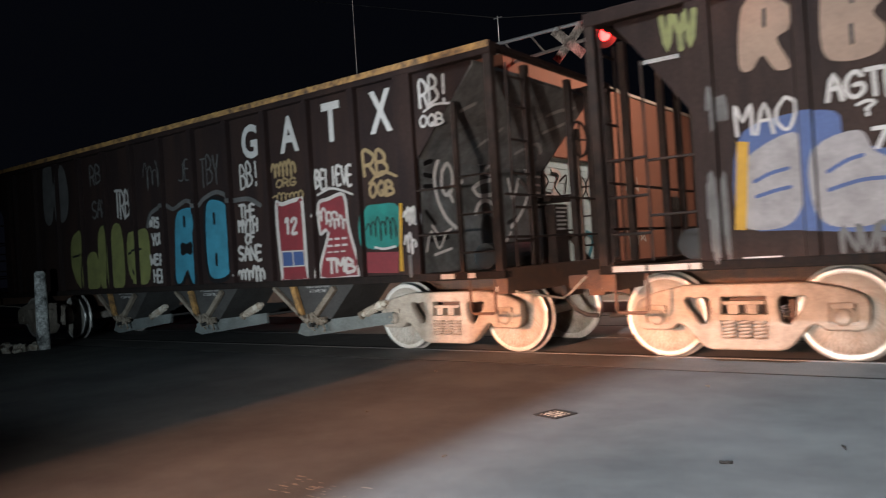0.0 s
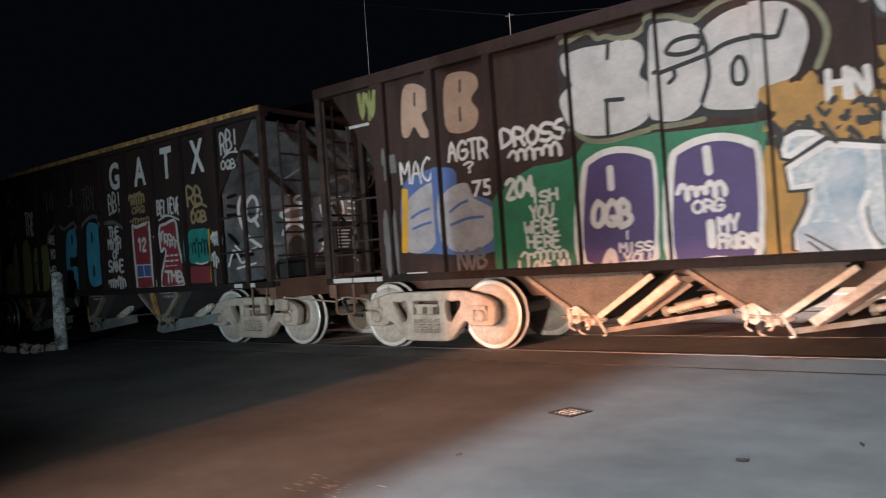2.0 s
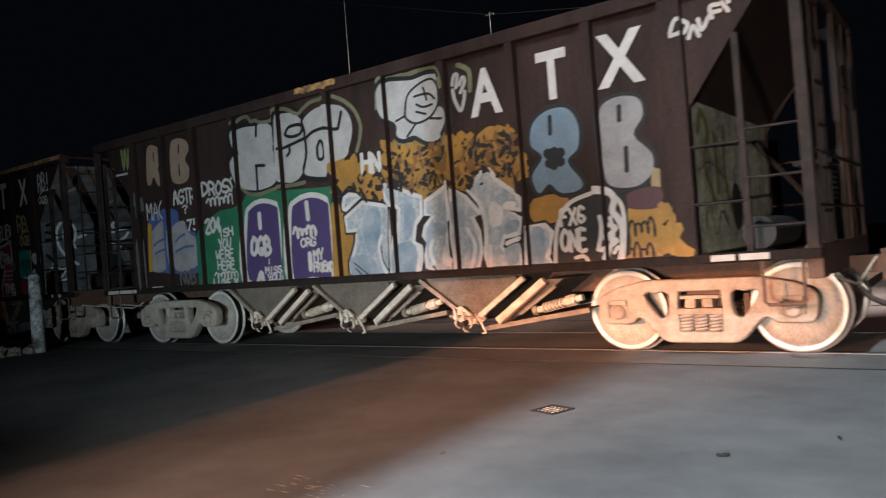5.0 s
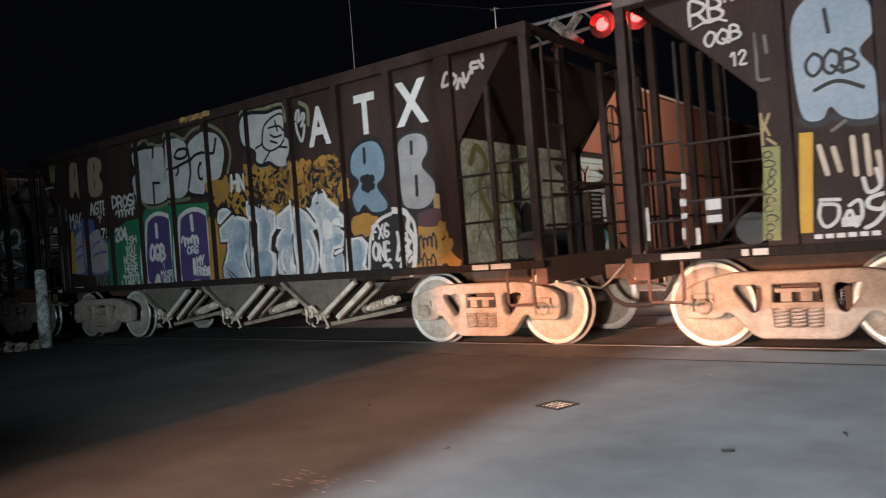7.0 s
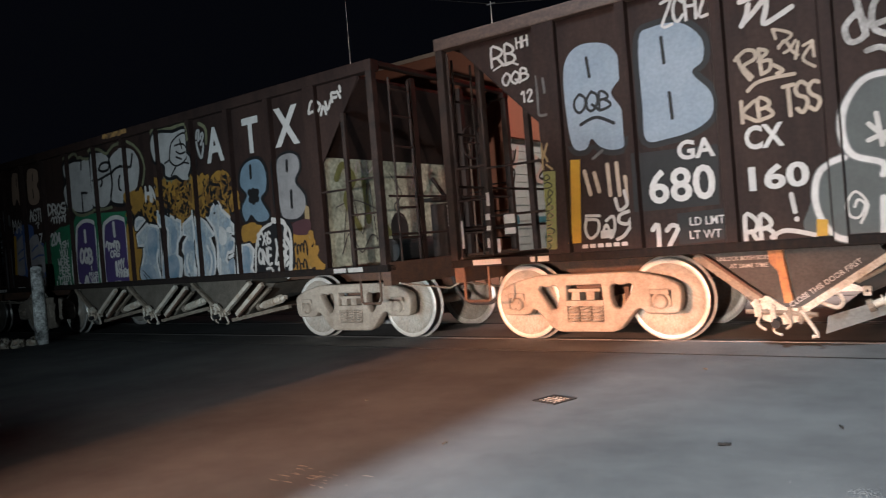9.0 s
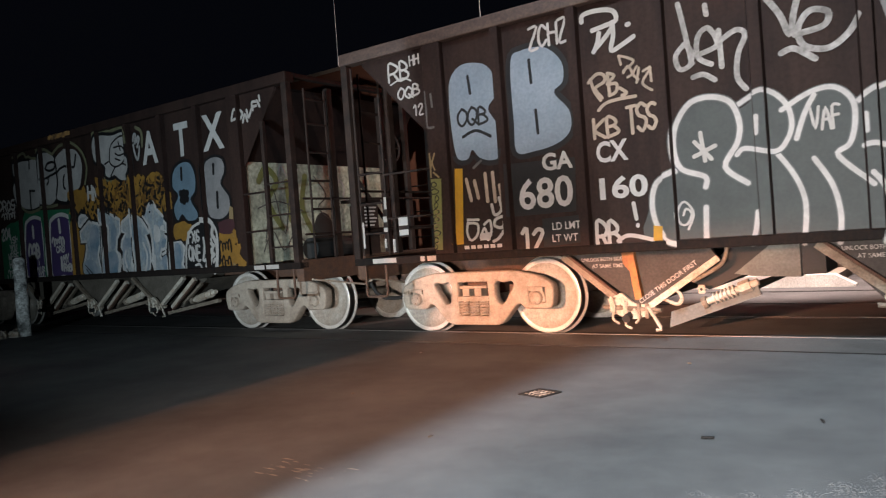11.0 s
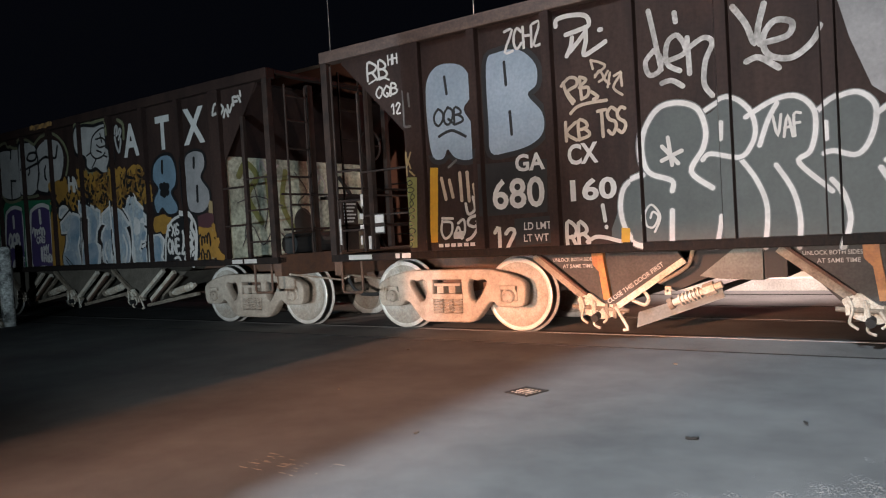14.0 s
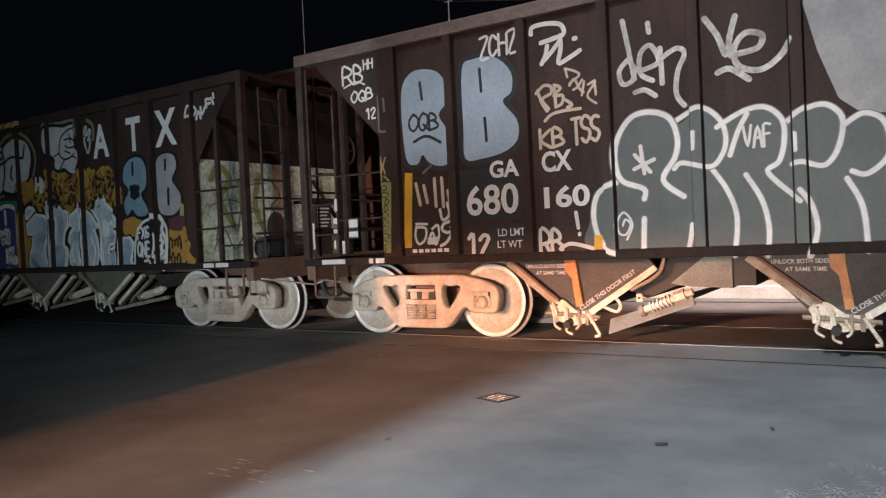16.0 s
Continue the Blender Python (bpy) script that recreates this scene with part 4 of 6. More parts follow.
def hand(car, material, word, x0, z0, x1, z1, w, order=3, label="", lean=0.0, rise=0.0):
    """Sprayed handwriting in the box; lean slants the letters, rise lifts the line."""
    cx = car.location.x
    rnd = random.Random(sum(map(ord, word)) + int(x0 * 50))
    n = max(len(word), 1)
    step = (x1 - x0) / n
    k = 0
    for i, ch in enumerate(word):
        if ch == " ":
            continue
        bm = bmesh.new()
        dz = (rnd.random() - 0.5) * 0.12 * (z1 - z0)
        sx = step * (0.74 + 0.1 * rnd.random())
        for s in HAND[ch].split("|"):
            pts = []
            for p in s.split():
                u, v = int(p[0]) / 6, int(p[1]) / 9
                u += (rnd.random() - 0.5) * 0.1
                v += (rnd.random() - 0.5) * 0.06
                pts.append((x0 + i * step + u * sx + lean * v * (z1 - z0) - cx, z0 + v * (z1 - z0) * 0.94 + dz + rise * (i + u) / n))
            k += 1
            ribbon(bm, smooth(pts, 3) if len(pts) > 2 else pts, w, 0.0002 * k)
        finish(car, bm, material, "sprayed_letter", label, order)


def scribble(car, material, x0, z0, x1, z1, w, order=3, label="", loops=5, seed=0):
    """Writing that cannot be read: one looping line within the box."""
    cx = car.location.x
    rnd = random.Random(seed + int(x0 * 100) + int(z0 * 10))
    pts = []
    n = loops * 4
    amp = 1.0
    for i in range(n + 1):
        u, a = i / n, i * math.pi / 2
        amp = (0.25 + 0.75 * rnd.random()) if i % 4 == 0 else amp
        pts.append((x0 + (x1 - x0) * u - 0.3 * (x1 - x0) / loops * math.cos(a) - cx, z0 + (z1 - z0) * (0.4 + 0.55 * amp * math.sin(a))))
    bm = bmesh.new()
    ribbon(bm, smooth(pts, 5), w)
    return finish(car, bm, material, "graffiti", label, order)


def bars(car, material, x0, z0, x1, z1, n=3, order=3):
    cx = car.location.x
    step = (x1 - x0) / n
    for i in range(n):
        bm = bmesh.new()
        vs = [bm.verts.new((x - cx, 0, z)) for x, z in ((x0 + i * step, z0), (x0 + i * step + step * 0.72, z0), (x0 + i * step + step * 0.72, z1), (x0 + i * step, z1))]
        bm.faces.new(vs)
        finish(car, bm, material, "stencil_bar", "", order)


def glyphs(word, x0, z0, x1, z1, bold=0.0):
    cu = bpy.data.curves.new("word", "FONT")
    cu.body, cu.offset, cu.resolution_u = word, bold, 3
    tmp = bpy.data.objects.new("word", cu)
    me = bpy.data.meshes.new_from_object(tmp)
    bpy.data.objects.remove(tmp)
    xs, ys = [v.co.x for v in me.vertices], [v.co.y for v in me.vertices]
    ax, bx, ay, by = min(xs), max(xs), min(ys), max(ys)
    for v in me.vertices:
        v.co = (x0 + (v.co.x - ax) / (bx - ax) * (x1 - x0), 0, z0 + (v.co.y - ay) / (by - ay) * (z1 - z0))
    bm = bmesh.new()
    bm.from_mesh(me)
    bpy.data.meshes.remove(me)
    return bm


def islands(bm):
    """The loose pieces of a mesh, each as a mesh of its own, from the first x on."""
    left, out = set(bm.verts), []
    while left:
        seed = left.pop()
        group, edge = {seed}, [seed]
        while edge:
            v = edge.pop()
            for e in v.link_edges:
                w = e.other_vert(v)
                if w not in group:
                    group.add(w)
                    edge.append(w)
        left -= group
        one = bmesh.new()
        made = {v: one.verts.new(v.co) for v in sorted(group, key=lambda q: q.index)}
        for f in bm.faces:
            if f.verts[0] in group:
                one.faces.new([made[v] for v in f.verts])
        out.append(one)
    bm.free()
    return sorted(out, key=lambda b: min(v.co.x for v in b.verts))


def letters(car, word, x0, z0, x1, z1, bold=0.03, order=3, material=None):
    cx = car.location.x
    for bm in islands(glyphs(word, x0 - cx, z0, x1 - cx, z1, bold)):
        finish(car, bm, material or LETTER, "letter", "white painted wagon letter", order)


def splatter(car, material, x0, z0, x1, z1, n, r, order=1, seed=1, label=""):
    """A rough patch of many sprayed dabs."""
    cx = car.location.x
    rnd = random.Random(seed)
    bm = bmesh.new()
    for k in range(n):
        x, z, q = x0 + (x1 - x0) * rnd.random() - cx, z0 + (z1 - z0) * rnd.random(), r * (0.5 + rnd.random())
        a, b = rnd.random() * 6.28, 1 + rnd.random() * 2.2
        vs = []
        for j in range(7):
            t = j / 7 * 6.283
            u, v = q * b * math.cos(t), q * math.sin(t)
            vs.append(bm.verts.new((x + u * math.cos(a) - v * math.sin(a), -0.000012 * k, z + u * math.sin(a) + v * math.cos(a))))
        bm.faces.new(vs)
    for ob in finish(car, bm, material, "spray_patch", label, order):
        tagged(ob, kind="stuff")


def crosswise(car, material, x, w, text, label="", name="graffiti"):
    """Brush strokes on a plate that stands across the wagon; text: y,z pairs from the wagon's middle."""
    made = []
    for k, s in enumerate(text.split("|")):
        bm = bmesh.new()
        pts = [tuple(float(q) for q in p.split(",")) for p in s.split()]
        ribbon(bm, smooth(pts, 5) if len(pts) > 2 else pts, w, 0.0003 * k)
        for v in bm.verts:
            v.co = Vector((x - car.location.x - v.co.y + 0.004, v.co.x, v.co.z))
        made.append(link_mesh(name, bm, material, car, label))
    return made


RAISED = {}
for car_, posts_, ribs_ in RAISED_ROWS:
    RAISED[car_.name] = [(r - 0.049, r + 0.049) for r in ribs_] + [(a + 0.008, b - 0.008) for a, b in posts_]


def sign(parent, word, m, h, width, material, label="", bold=0.01):
    """Lettering on a plate: m carries x to the right and z up in the parent's space."""
    for bm in islands(glyphs(word, 0, 0, width, h, bold)):
        for v in bm.verts:
            v.co = m @ v.co
        link_mesh("letter", bm, material, parent, label)


fill(car_c, GREY, "12.98,1.03 12.95,1.43 13.05,1.68 13.25,1.75 13.23,2.08 13.31,2.33 13.54,2.40 13.77,2.33 13.85,2.25 14.06,2.36 14.25,2.25 14.47,2.34 14.67,2.27 14.80,2.20 15.02,2.29 15.19,2.17 15.25,2.09 15.43,2.18 15.62,2.08 15.81,2.01 15.77,0.94 14.53,0.98", 0, 0, "large grey graffiti letters outlined in white")
outline(car_c, 0.050, "13.88,1.56 13.69,1.73 13.81,1.94 13.84,2.12 13.77,2.32 13.59,2.40 13.40,2.37 13.26,2.19 13.22,1.97 13.28,1.76 13.50,1.66 13.50,1.56|13.49,1.37 13.47,1.01|13.22,1.74 13.03,1.65 12.97,1.43 13.02,1.20 13.16,1.05 13.47,1.02")
outline(car_c, 0.043, "13.82,2.28 14.06,2.38 14.23,2.25 14.28,2.07 14.24,1.92 14.13,1.82 13.88,1.88 13.80,1.83|14.13,1.82 14.27,1.60 14.35,1.34 14.32,0.98|14.00,2.15 13.99,2.00|13.89,1.00 13.93,1.16 13.95,1.29")
outline(car_c, 0.043, "14.20,2.18 14.44,2.30 14.63,2.31 14.76,2.18 14.77,1.98 14.72,1.81 14.63,1.72 14.89,1.45|14.31,1.91 14.39,2.13 14.47,2.27|14.44,1.72 14.57,1.48 14.62,1.22 14.60,0.97")
outline(car_c, 0.043, "14.78,2.15 14.94,2.25 15.11,2.27 15.23,2.14 15.20,1.91 15.09,1.75 14.92,1.79 14.83,1.78|14.86,2.04 14.86,1.90|14.89,1.55 14.97,1.42 15.01,1.20 14.95,0.96|15.23,2.07 15.39,2.16 15.54,2.07 15.57,1.81 15.41,1.65 15.29,1.68|15.25,1.62 15.36,1.37 15.39,0.99")
stroke(car_c, WHITE, 0.04, "13.48,2.08 13.51,1.81|13.41,1.86 13.61,1.94|13.42,2.00 13.57,1.82", 3, "white star", soft=False)
stroke(car_c, WHITE, 0.022, "13.27,1.31 13.30,1.37 13.35,1.32 13.30,1.22 13.23,1.24 13.22,1.36 13.29,1.44 13.37,1.32 13.31,1.17", 3, "white spiral")
hand(car_c, WHITE, "VAF", 14.43, 1.96, 14.69, 2.16, 0.025, 3)
stroke(car_c, WORN_SPRAY, 0.05, "13.35,3.33 13.39,3.11 13.45,2.74|13.39,2.94 13.30,2.84 13.33,2.71 13.43,2.73 13.45,2.85 13.39,2.94|13.50,2.81 13.69,2.87 13.62,3.04 13.52,2.98 13.51,2.79 13.63,2.70|13.60,3.26 13.61,3.17|13.71,3.00 13.72,2.66|13.72,2.90 13.86,2.97 13.94,2.91 13.87,2.75 13.85,2.54 13.92,2.42|13.45,2.61 13.55,2.62 13.65,2.55", 3, "white sprayed word with soft edges")
stroke(car_c, WORN_SPRAY, 0.055, "14.13,3.20 14.24,3.02 14.31,2.83 14.35,3.00 14.40,3.17|14.35,2.82 14.58,2.85 14.62,2.96 14.48,3.00 14.38,2.87 14.42,2.71 14.60,2.65 14.76,2.74 14.85,2.87|14.23,2.68 14.34,2.70 14.50,2.58", 3, "white sprayed word with soft edges")
fill(car_c, PALE_GREY, "14.96,3.16 15.06,2.74 15.21,2.31 15.37,2.17 15.81,2.11 16.17,2.39 16.20,3.33 15.48,3.53 14.99,3.56", 1, 0, "pale grey sprayed patch", soft=False)
stroke(car_c, WHITE, 0.048, "12.36,3.38 12.38,3.45 12.54,3.46 12.70,3.42 12.73,3.32 12.61,3.29 12.47,3.27|12.69,3.31 12.69,3.17 12.66,3.03 12.77,3.06 12.90,3.12|12.54,3.23 12.52,3.14 12.47,3.05|12.51,3.09 12.60,3.17 12.68,3.25|12.84,3.25 12.86,3.25", 3, "white graffiti tag")
stroke(car_c, CREAM, 0.034, "12.41,2.78 12.45,2.65 12.51,2.55|12.39,2.75 12.48,2.82 12.56,2.80 12.56,2.73 12.46,2.68 12.53,2.57|12.60,2.81 12.61,2.58|12.60,2.81 12.67,2.77 12.59,2.70 12.69,2.69 12.68,2.61 12.61,2.58|12.48,2.45 12.56,2.51 12.70,2.53 12.88,2.53|12.72,2.64 12.79,2.58 12.74,2.56", 3, "white graffiti tag tinted cream for warm light")
stroke(car_c, CREAM, 0.026, "12.73,2.96 12.75,2.87|12.73,2.96 12.83,2.92 12.88,2.87 12.77,2.80|12.77,2.78 12.82,2.84 12.86,2.76 12.81,2.73|12.91,2.82 12.87,2.75 12.92,2.69|12.93,2.80 12.90,2.66|12.97,2.76 13.05,2.78 12.96,2.65 13.05,2.56|13.04,2.79 13.05,2.65", 3, "white graffiti tag tinted cream for warm light")
hand(car_c, CREAM, "KB", 12.42, 2.16, 12.71, 2.37, 0.035, 3)
hand(car_c, CREAM, "TSS", 12.78, 2.17, 13.09, 2.45, 0.035, 3)
fill(car_c, BLACK, "11.35,2.03 12.18,2.01 12.15,1.44 11.34,1.44", 0, 0, "dark repainted panel", soft=False)
fill(car_c, BLACK, "11.74,1.39 12.19,1.40 12.19,1.11 11.74,1.08", 0, 0, "dark repainted panel", soft=False)
letters(car_c, "CX", 12.42, 1.91, 12.76, 2.13, 0.03)
letters(car_c, "160", 12.43, 1.53, 12.94, 1.76, 0.03)
letters(car_c, "GA", 11.79, 1.90, 12.15, 2.09, 0.03)
letters(car_c, "680", 11.48, 1.50, 12.13, 1.84, 0.02)
hand(car_c, WHITE, "12", 11.49, 1.06, 11.77, 1.31, 0.045, 3)
letters(car_c, "LT WT", 11.85, 1.13, 12.15, 1.21, 0.01)
letters(car_c, "LD LMT", 11.86, 1.26, 12.19, 1.34, 0.01)
hand(car_c, WHITE, "RB", 12.37, 1.04, 12.64, 1.34, 0.04, 3)
stroke(car_c, WHITE, 0.04, "12.78,1.47 12.80,1.31|12.81,1.25 12.81,1.24|12.59,1.10 12.72,1.15 12.96,1.09", 3)
fill(car_c, BLACK, "10.70,3.14 10.87,3.24 11.14,3.19 11.27,3.02 11.27,2.82 11.16,2.68 11.27,2.47 11.27,2.15 11.15,2.10 11.00,2.15 10.91,2.25 10.84,2.15 10.70,2.18 10.65,2.45 10.64,2.92", 0, 0.06, "black outline of a bubble letter")
fill(car_c, PALE_BLUE, "10.70,3.14 10.87,3.24 11.14,3.19 11.27,3.02 11.27,2.82 11.16,2.68 11.27,2.47 11.27,2.15 11.15,2.10 11.00,2.15 10.91,2.25 10.84,2.15 10.70,2.18 10.65,2.45 10.64,2.92", 1, 0, "pale blue bubble letter")
fill(car_c, BLACK, "11.49,3.14 11.63,3.24 11.91,3.22 12.10,3.03 12.10,2.82 11.99,2.72 12.15,2.51 12.15,2.30 11.99,2.18 11.71,2.13 11.49,2.15 11.48,2.48", 0, 0.06, "black outline of a bubble letter")
fill(car_c, PALE_BLUE, "11.49,3.14 11.63,3.24 11.91,3.22 12.10,3.03 12.10,2.82 11.99,2.72 12.15,2.51 12.15,2.30 11.99,2.18 11.71,2.13 11.49,2.15 11.48,2.48", 1, 0, "pale blue bubble letter")
stroke(car_c, BLACK, 0.035, "10.92,3.09 10.94,2.89|11.72,3.12 11.73,2.87|11.76,2.57 11.77,2.32|10.80,2.41 10.98,2.46 11.17,2.37", 3, "black strokes")
hand(car_c, BLACK, "OQB", 10.75, 2.53, 11.17, 2.74, 0.03, 3)
hand(car_c, WHITE, "ZCHZ", 11.74, 3.24, 12.21, 3.48, 0.03, 3)
fill(car_c, STRIP, "10.65,2.06 10.76,2.05 10.70,1.17 10.59,1.17", 4, 0, "yellow reflective strip", soft=False)
fill(car_c, STRIP, "12.97,1.23 13.06,1.22 13.05,1.07 12.96,1.07", 4, 0, "yellow reflective strip", soft=False)
stroke(car_c, CREAM, 0.042, "10.80,1.92 10.85,1.67|10.91,1.89 10.95,1.69|11.06,1.96 11.07,1.64|11.16,1.96 11.17,1.63|11.24,1.81 11.27,1.58", 3, "tall cream sprayed bars")
stroke(car_c, WHITE, 0.035, "11.22,1.67 11.24,1.53 11.15,1.48 11.12,1.60|11.27,1.46 11.16,1.43 11.14,1.36 11.23,1.33 11.28,1.39|11.28,1.33 11.19,1.22 11.11,1.18", 3, "white graffiti tag")
stroke(car_c, WHITE, 0.03, "10.78,1.42 10.76,1.30 10.81,1.21 10.90,1.27 10.91,1.39 10.78,1.41|10.78,1.45 10.93,1.44|10.94,1.23 11.00,1.34 11.04,1.22|11.00,1.38 11.08,1.42 11.09,1.29 11.04,1.20", 3, "white graffiti tag")
fill(car_c, WHITE, "10.93,1.28 11.07,1.29 11.07,1.20 10.93,1.20", 3, 0, "white graffiti tag", soft=False)
stroke(car_c, DIM, 0.03, "10.91,2.04 11.02,2.11", 3, "white graffiti tag")
bars(car_c, LETTER, 10.71, 1.11, 11.24, 1.15, 6)
hand(car_c, WHITE, "RB", 9.78, 3.23, 10.12, 3.47, 0.03, 3)
hand(car_c, WHITE, "HH", 10.11, 3.37, 10.26, 3.49, 0.02, 3)
hand(car_c, WHITE, "OQB", 9.90, 3.00, 10.25, 3.14, 0.025, 3)
hand(car_c, WHITE, "12", 10.12, 2.77, 10.27, 2.90, 0.022, 3)
stroke(car_c, WHITE, 0.02, "9.79,3.19 9.98,3.24 10.11,3.19", 3)
stroke(car_c, DIM, 0.03, "10.35,3.00 10.36,2.79 10.36,2.59 10.45,2.57|10.44,2.96 10.45,2.81", 3)
fill(car_c, OLIVE, "10.34,1.97 10.50,1.96 10.45,1.12 10.28,1.13", 1, 0, "olive sprayed post", soft=False)
stroke(car_c, BLACK, 0.012, "10.40,1.93 10.43,1.90 10.42,1.88 10.37,1.87 10.36,1.91 10.40,1.93|10.40,1.85 10.45,1.82 10.43,1.79 10.36,1.79 10.35,1.83 10.40,1.85|10.42,1.77 10.45,1.74 10.44,1.71 10.40,1.70 10.40,1.74 10.42,1.77|10.41,1.69 10.43,1.66 10.42,1.63 10.39,1.62 10.38,1.66 10.41,1.69|10.39,1.61 10.44,1.58 10.42,1.55 10.36,1.54 10.35,1.58 10.39,1.61|10.40,1.52 10.43,1.49 10.42,1.47 10.37,1.46 10.36,1.50 10.40,1.52|10.37,1.44 10.42,1.41 10.40,1.39 10.33,1.38 10.31,1.42 10.37,1.44|10.39,1.36 10.44,1.33 10.42,1.30 10.35,1.29 10.33,1.33 10.39,1.36|10.37,1.28 10.40,1.25 10.39,1.22 10.34,1.21 10.34,1.25 10.37,1.28|10.35,1.20 10.38,1.17 10.37,1.14 10.32,1.13 10.31,1.17 10.35,1.20", 3, "black tag on the post")
stroke(car_c, TAN, 0.022, "10.36,2.27 10.36,1.99|10.35,2.25 10.42,2.07|10.43,2.26 10.37,2.11|10.40,2.04 10.47,1.98", 3, "white graffiti tag")
stroke(car_c, TAN, 0.009, "10.43,1.60 10.46,1.58 10.45,1.55 10.40,1.55 10.39,1.59 10.43,1.60|10.41,1.52 10.45,1.49 10.44,1.47 10.38,1.46 10.38,1.50 10.41,1.52|10.38,1.43 10.42,1.41 10.40,1.38 10.35,1.38 10.35,1.41 10.38,1.43|10.38,1.34 10.41,1.32 10.40,1.29 10.35,1.29 10.34,1.32 10.38,1.34|10.38,1.25 10.41,1.23 10.40,1.20 10.35,1.20 10.34,1.23 10.38,1.25", 4, "white graffiti tag")
fill(car_b, PEACH, "-2.09,3.40 -1.89,3.45 -1.69,3.31 -1.71,3.11 -1.81,3.04 -1.71,2.78 -1.84,2.77 -1.94,2.92 -2.05,2.80 -2.15,2.88", 1, 0, "peach bubble letter")
fill(car_b, PEACH, "-1.42,3.39 -1.20,3.46 -0.98,3.38 -0.94,3.23 -1.05,3.10 -0.96,2.94 -1.03,2.76 -1.29,2.73 -1.45,2.86", 1, 0, "peach bubble letter")
stroke(car_b, BLACK, 0.03, "-1.90,3.33 -1.91,3.18|-1.19,3.35 -1.20,3.22|-1.22,3.03 -1.22,2.87", 3)
fill(car_b, BLUE, "-2.21,2.16 -1.89,2.34 -1.39,2.32 -1.30,2.05 -0.80,1.82 -0.86,1.29 -1.75,1.31 -2.23,1.42", 0, 0, "blue graffiti face")
fill(car_b, LAVENDER, "-2.18,1.96 -1.73,2.19 -1.68,1.92 -1.68,1.57 -1.82,1.36 -2.13,1.34 -2.22,1.48", 1, 0, "pale lavender graffiti face")
fill(car_b, LAVENDER, "-1.57,2.01 -1.22,2.13 -1.10,1.93 -0.83,1.76 -0.85,1.47 -1.12,1.32 -1.48,1.33 -1.60,1.56", 1, 0, "pale lavender graffiti face")
stroke(car_b, BLUE, 0.035, "-2.08,1.78 -1.94,1.84 -1.79,1.87|-2.07,1.64 -1.91,1.68 -1.78,1.70|-1.47,1.80 -1.32,1.88 -1.20,1.91|-1.47,1.64 -1.22,1.70 -0.99,1.70", 3)
hand(car_b, WHITE, "MAO", -2.21, 2.21, -1.67, 2.51, 0.03, 3)
hand(car_b, WHITE, "AGTR", -1.44, 2.40, -0.83, 2.64, 0.04, 3)
hand(car_b, WHITE, "?", -1.21, 2.25, -1.04, 2.38, 0.03, 3)
letters(car_b, "75", -1.12, 1.94, -0.84, 2.14, 0.02)
hand(car_b, DIM, "NVB", -1.39, 1.09, -0.97, 1.33, 0.04, 3)
hand(car_b, WHITE, "DROSS", -0.66, 2.46, 0.20, 2.67, 0.045, 3)
scribble(car_b, WHITE, -0.55, 2.29, 0.11, 2.44, 0.04, 3, "white graffiti tag", 6)
fill(car_b, GREEN, "-0.80,1.86 -0.61,2.08 -0.27,2.20 0.22,2.21 0.10,1.05 -0.85,1.04", 0, 0, "green sprayed ground", soft=False)
fill(car_b, GREEN, "0.22,2.20 0.36,2.37 1.11,2.35 2.22,2.29 2.14,1.00 0.10,1.00", 0, 0, "green sprayed ground", soft=False)
hand(car_b, WHITE, "204", -0.64, 1.87, -0.25, 2.10, 0.05, 3)
hand(car_b, WHITE, "ISH", -0.33, 1.80, 0.03, 1.93, 0.032, 3)
hand(car_b, WHITE, "YOU", -0.35, 1.62, -0.03, 1.77, 0.032, 3)
hand(car_b, WHITE, "WERE", -0.43, 1.45, 0.02, 1.59, 0.032, 3)
hand(car_b, WHITE, "HERE", -0.41, 1.29, 0.03, 1.42, 0.032, 3)
hand(car_b, WHITE, "I LOVE YU", -0.57, 1.03, 0.11, 1.15, 0.032, 3)
scribble(car_b, WHITE, -0.48, 1.16, 0.10, 1.27, 0.03, 3, "white graffiti tag", 7)
piece(car_b, WHITE, PURPLE, "0.24,1.08 0.30,2.02 0.44,2.22 0.73,2.28 1.05,2.19 1.17,2.00 1.10,1.10 0.84,1.03", 0.07, 1, "purple bubble letter with a white edge")
piece(car_b, WHITE, PURPLE, "1.21,1.02 1.25,2.00 1.40,2.20 1.74,2.26 2.05,2.16 2.16,1.96 2.08,1.03 1.66,1.02", 0.075, 1, "purple bubble letter with a white edge")
stroke(car_b, WHITE, 0.08, "0.64,2.06 0.64,1.86|1.64,2.12 1.65,1.90|1.63,1.41 1.63,1.20|0.50,1.04 0.59,1.20 0.63,1.05", 3)
hand(car_b, WHITE, "OQB", 0.42, 1.47, 0.87, 1.74, 0.065, 3)
hand(car_b, WHITE, "I", 0.72, 1.32, 0.87, 1.40, 0.02, 3)
hand(car_b, WHITE, "MISS", 0.69, 1.18, 1.05, 1.28, 0.025, 3)
hand(car_b, WHITE, "YOU", 0.73, 1.07, 1.02, 1.17, 0.025, 3)
scribble(car_b, WHITE, 1.36, 1.67, 1.81, 1.81, 0.05, 3, "white graffiti tag", 5)
hand(car_b, WHITE, "ORG", 1.48, 1.52, 1.79, 1.64, 0.03, 3)
hand(car_b, WHITE, "MY", 1.71, 1.32, 1.91, 1.47, 0.035, 3)
hand(car_b, WHITE, "FRIEND", 1.70, 1.16, 2.08, 1.29, 0.035, 3)
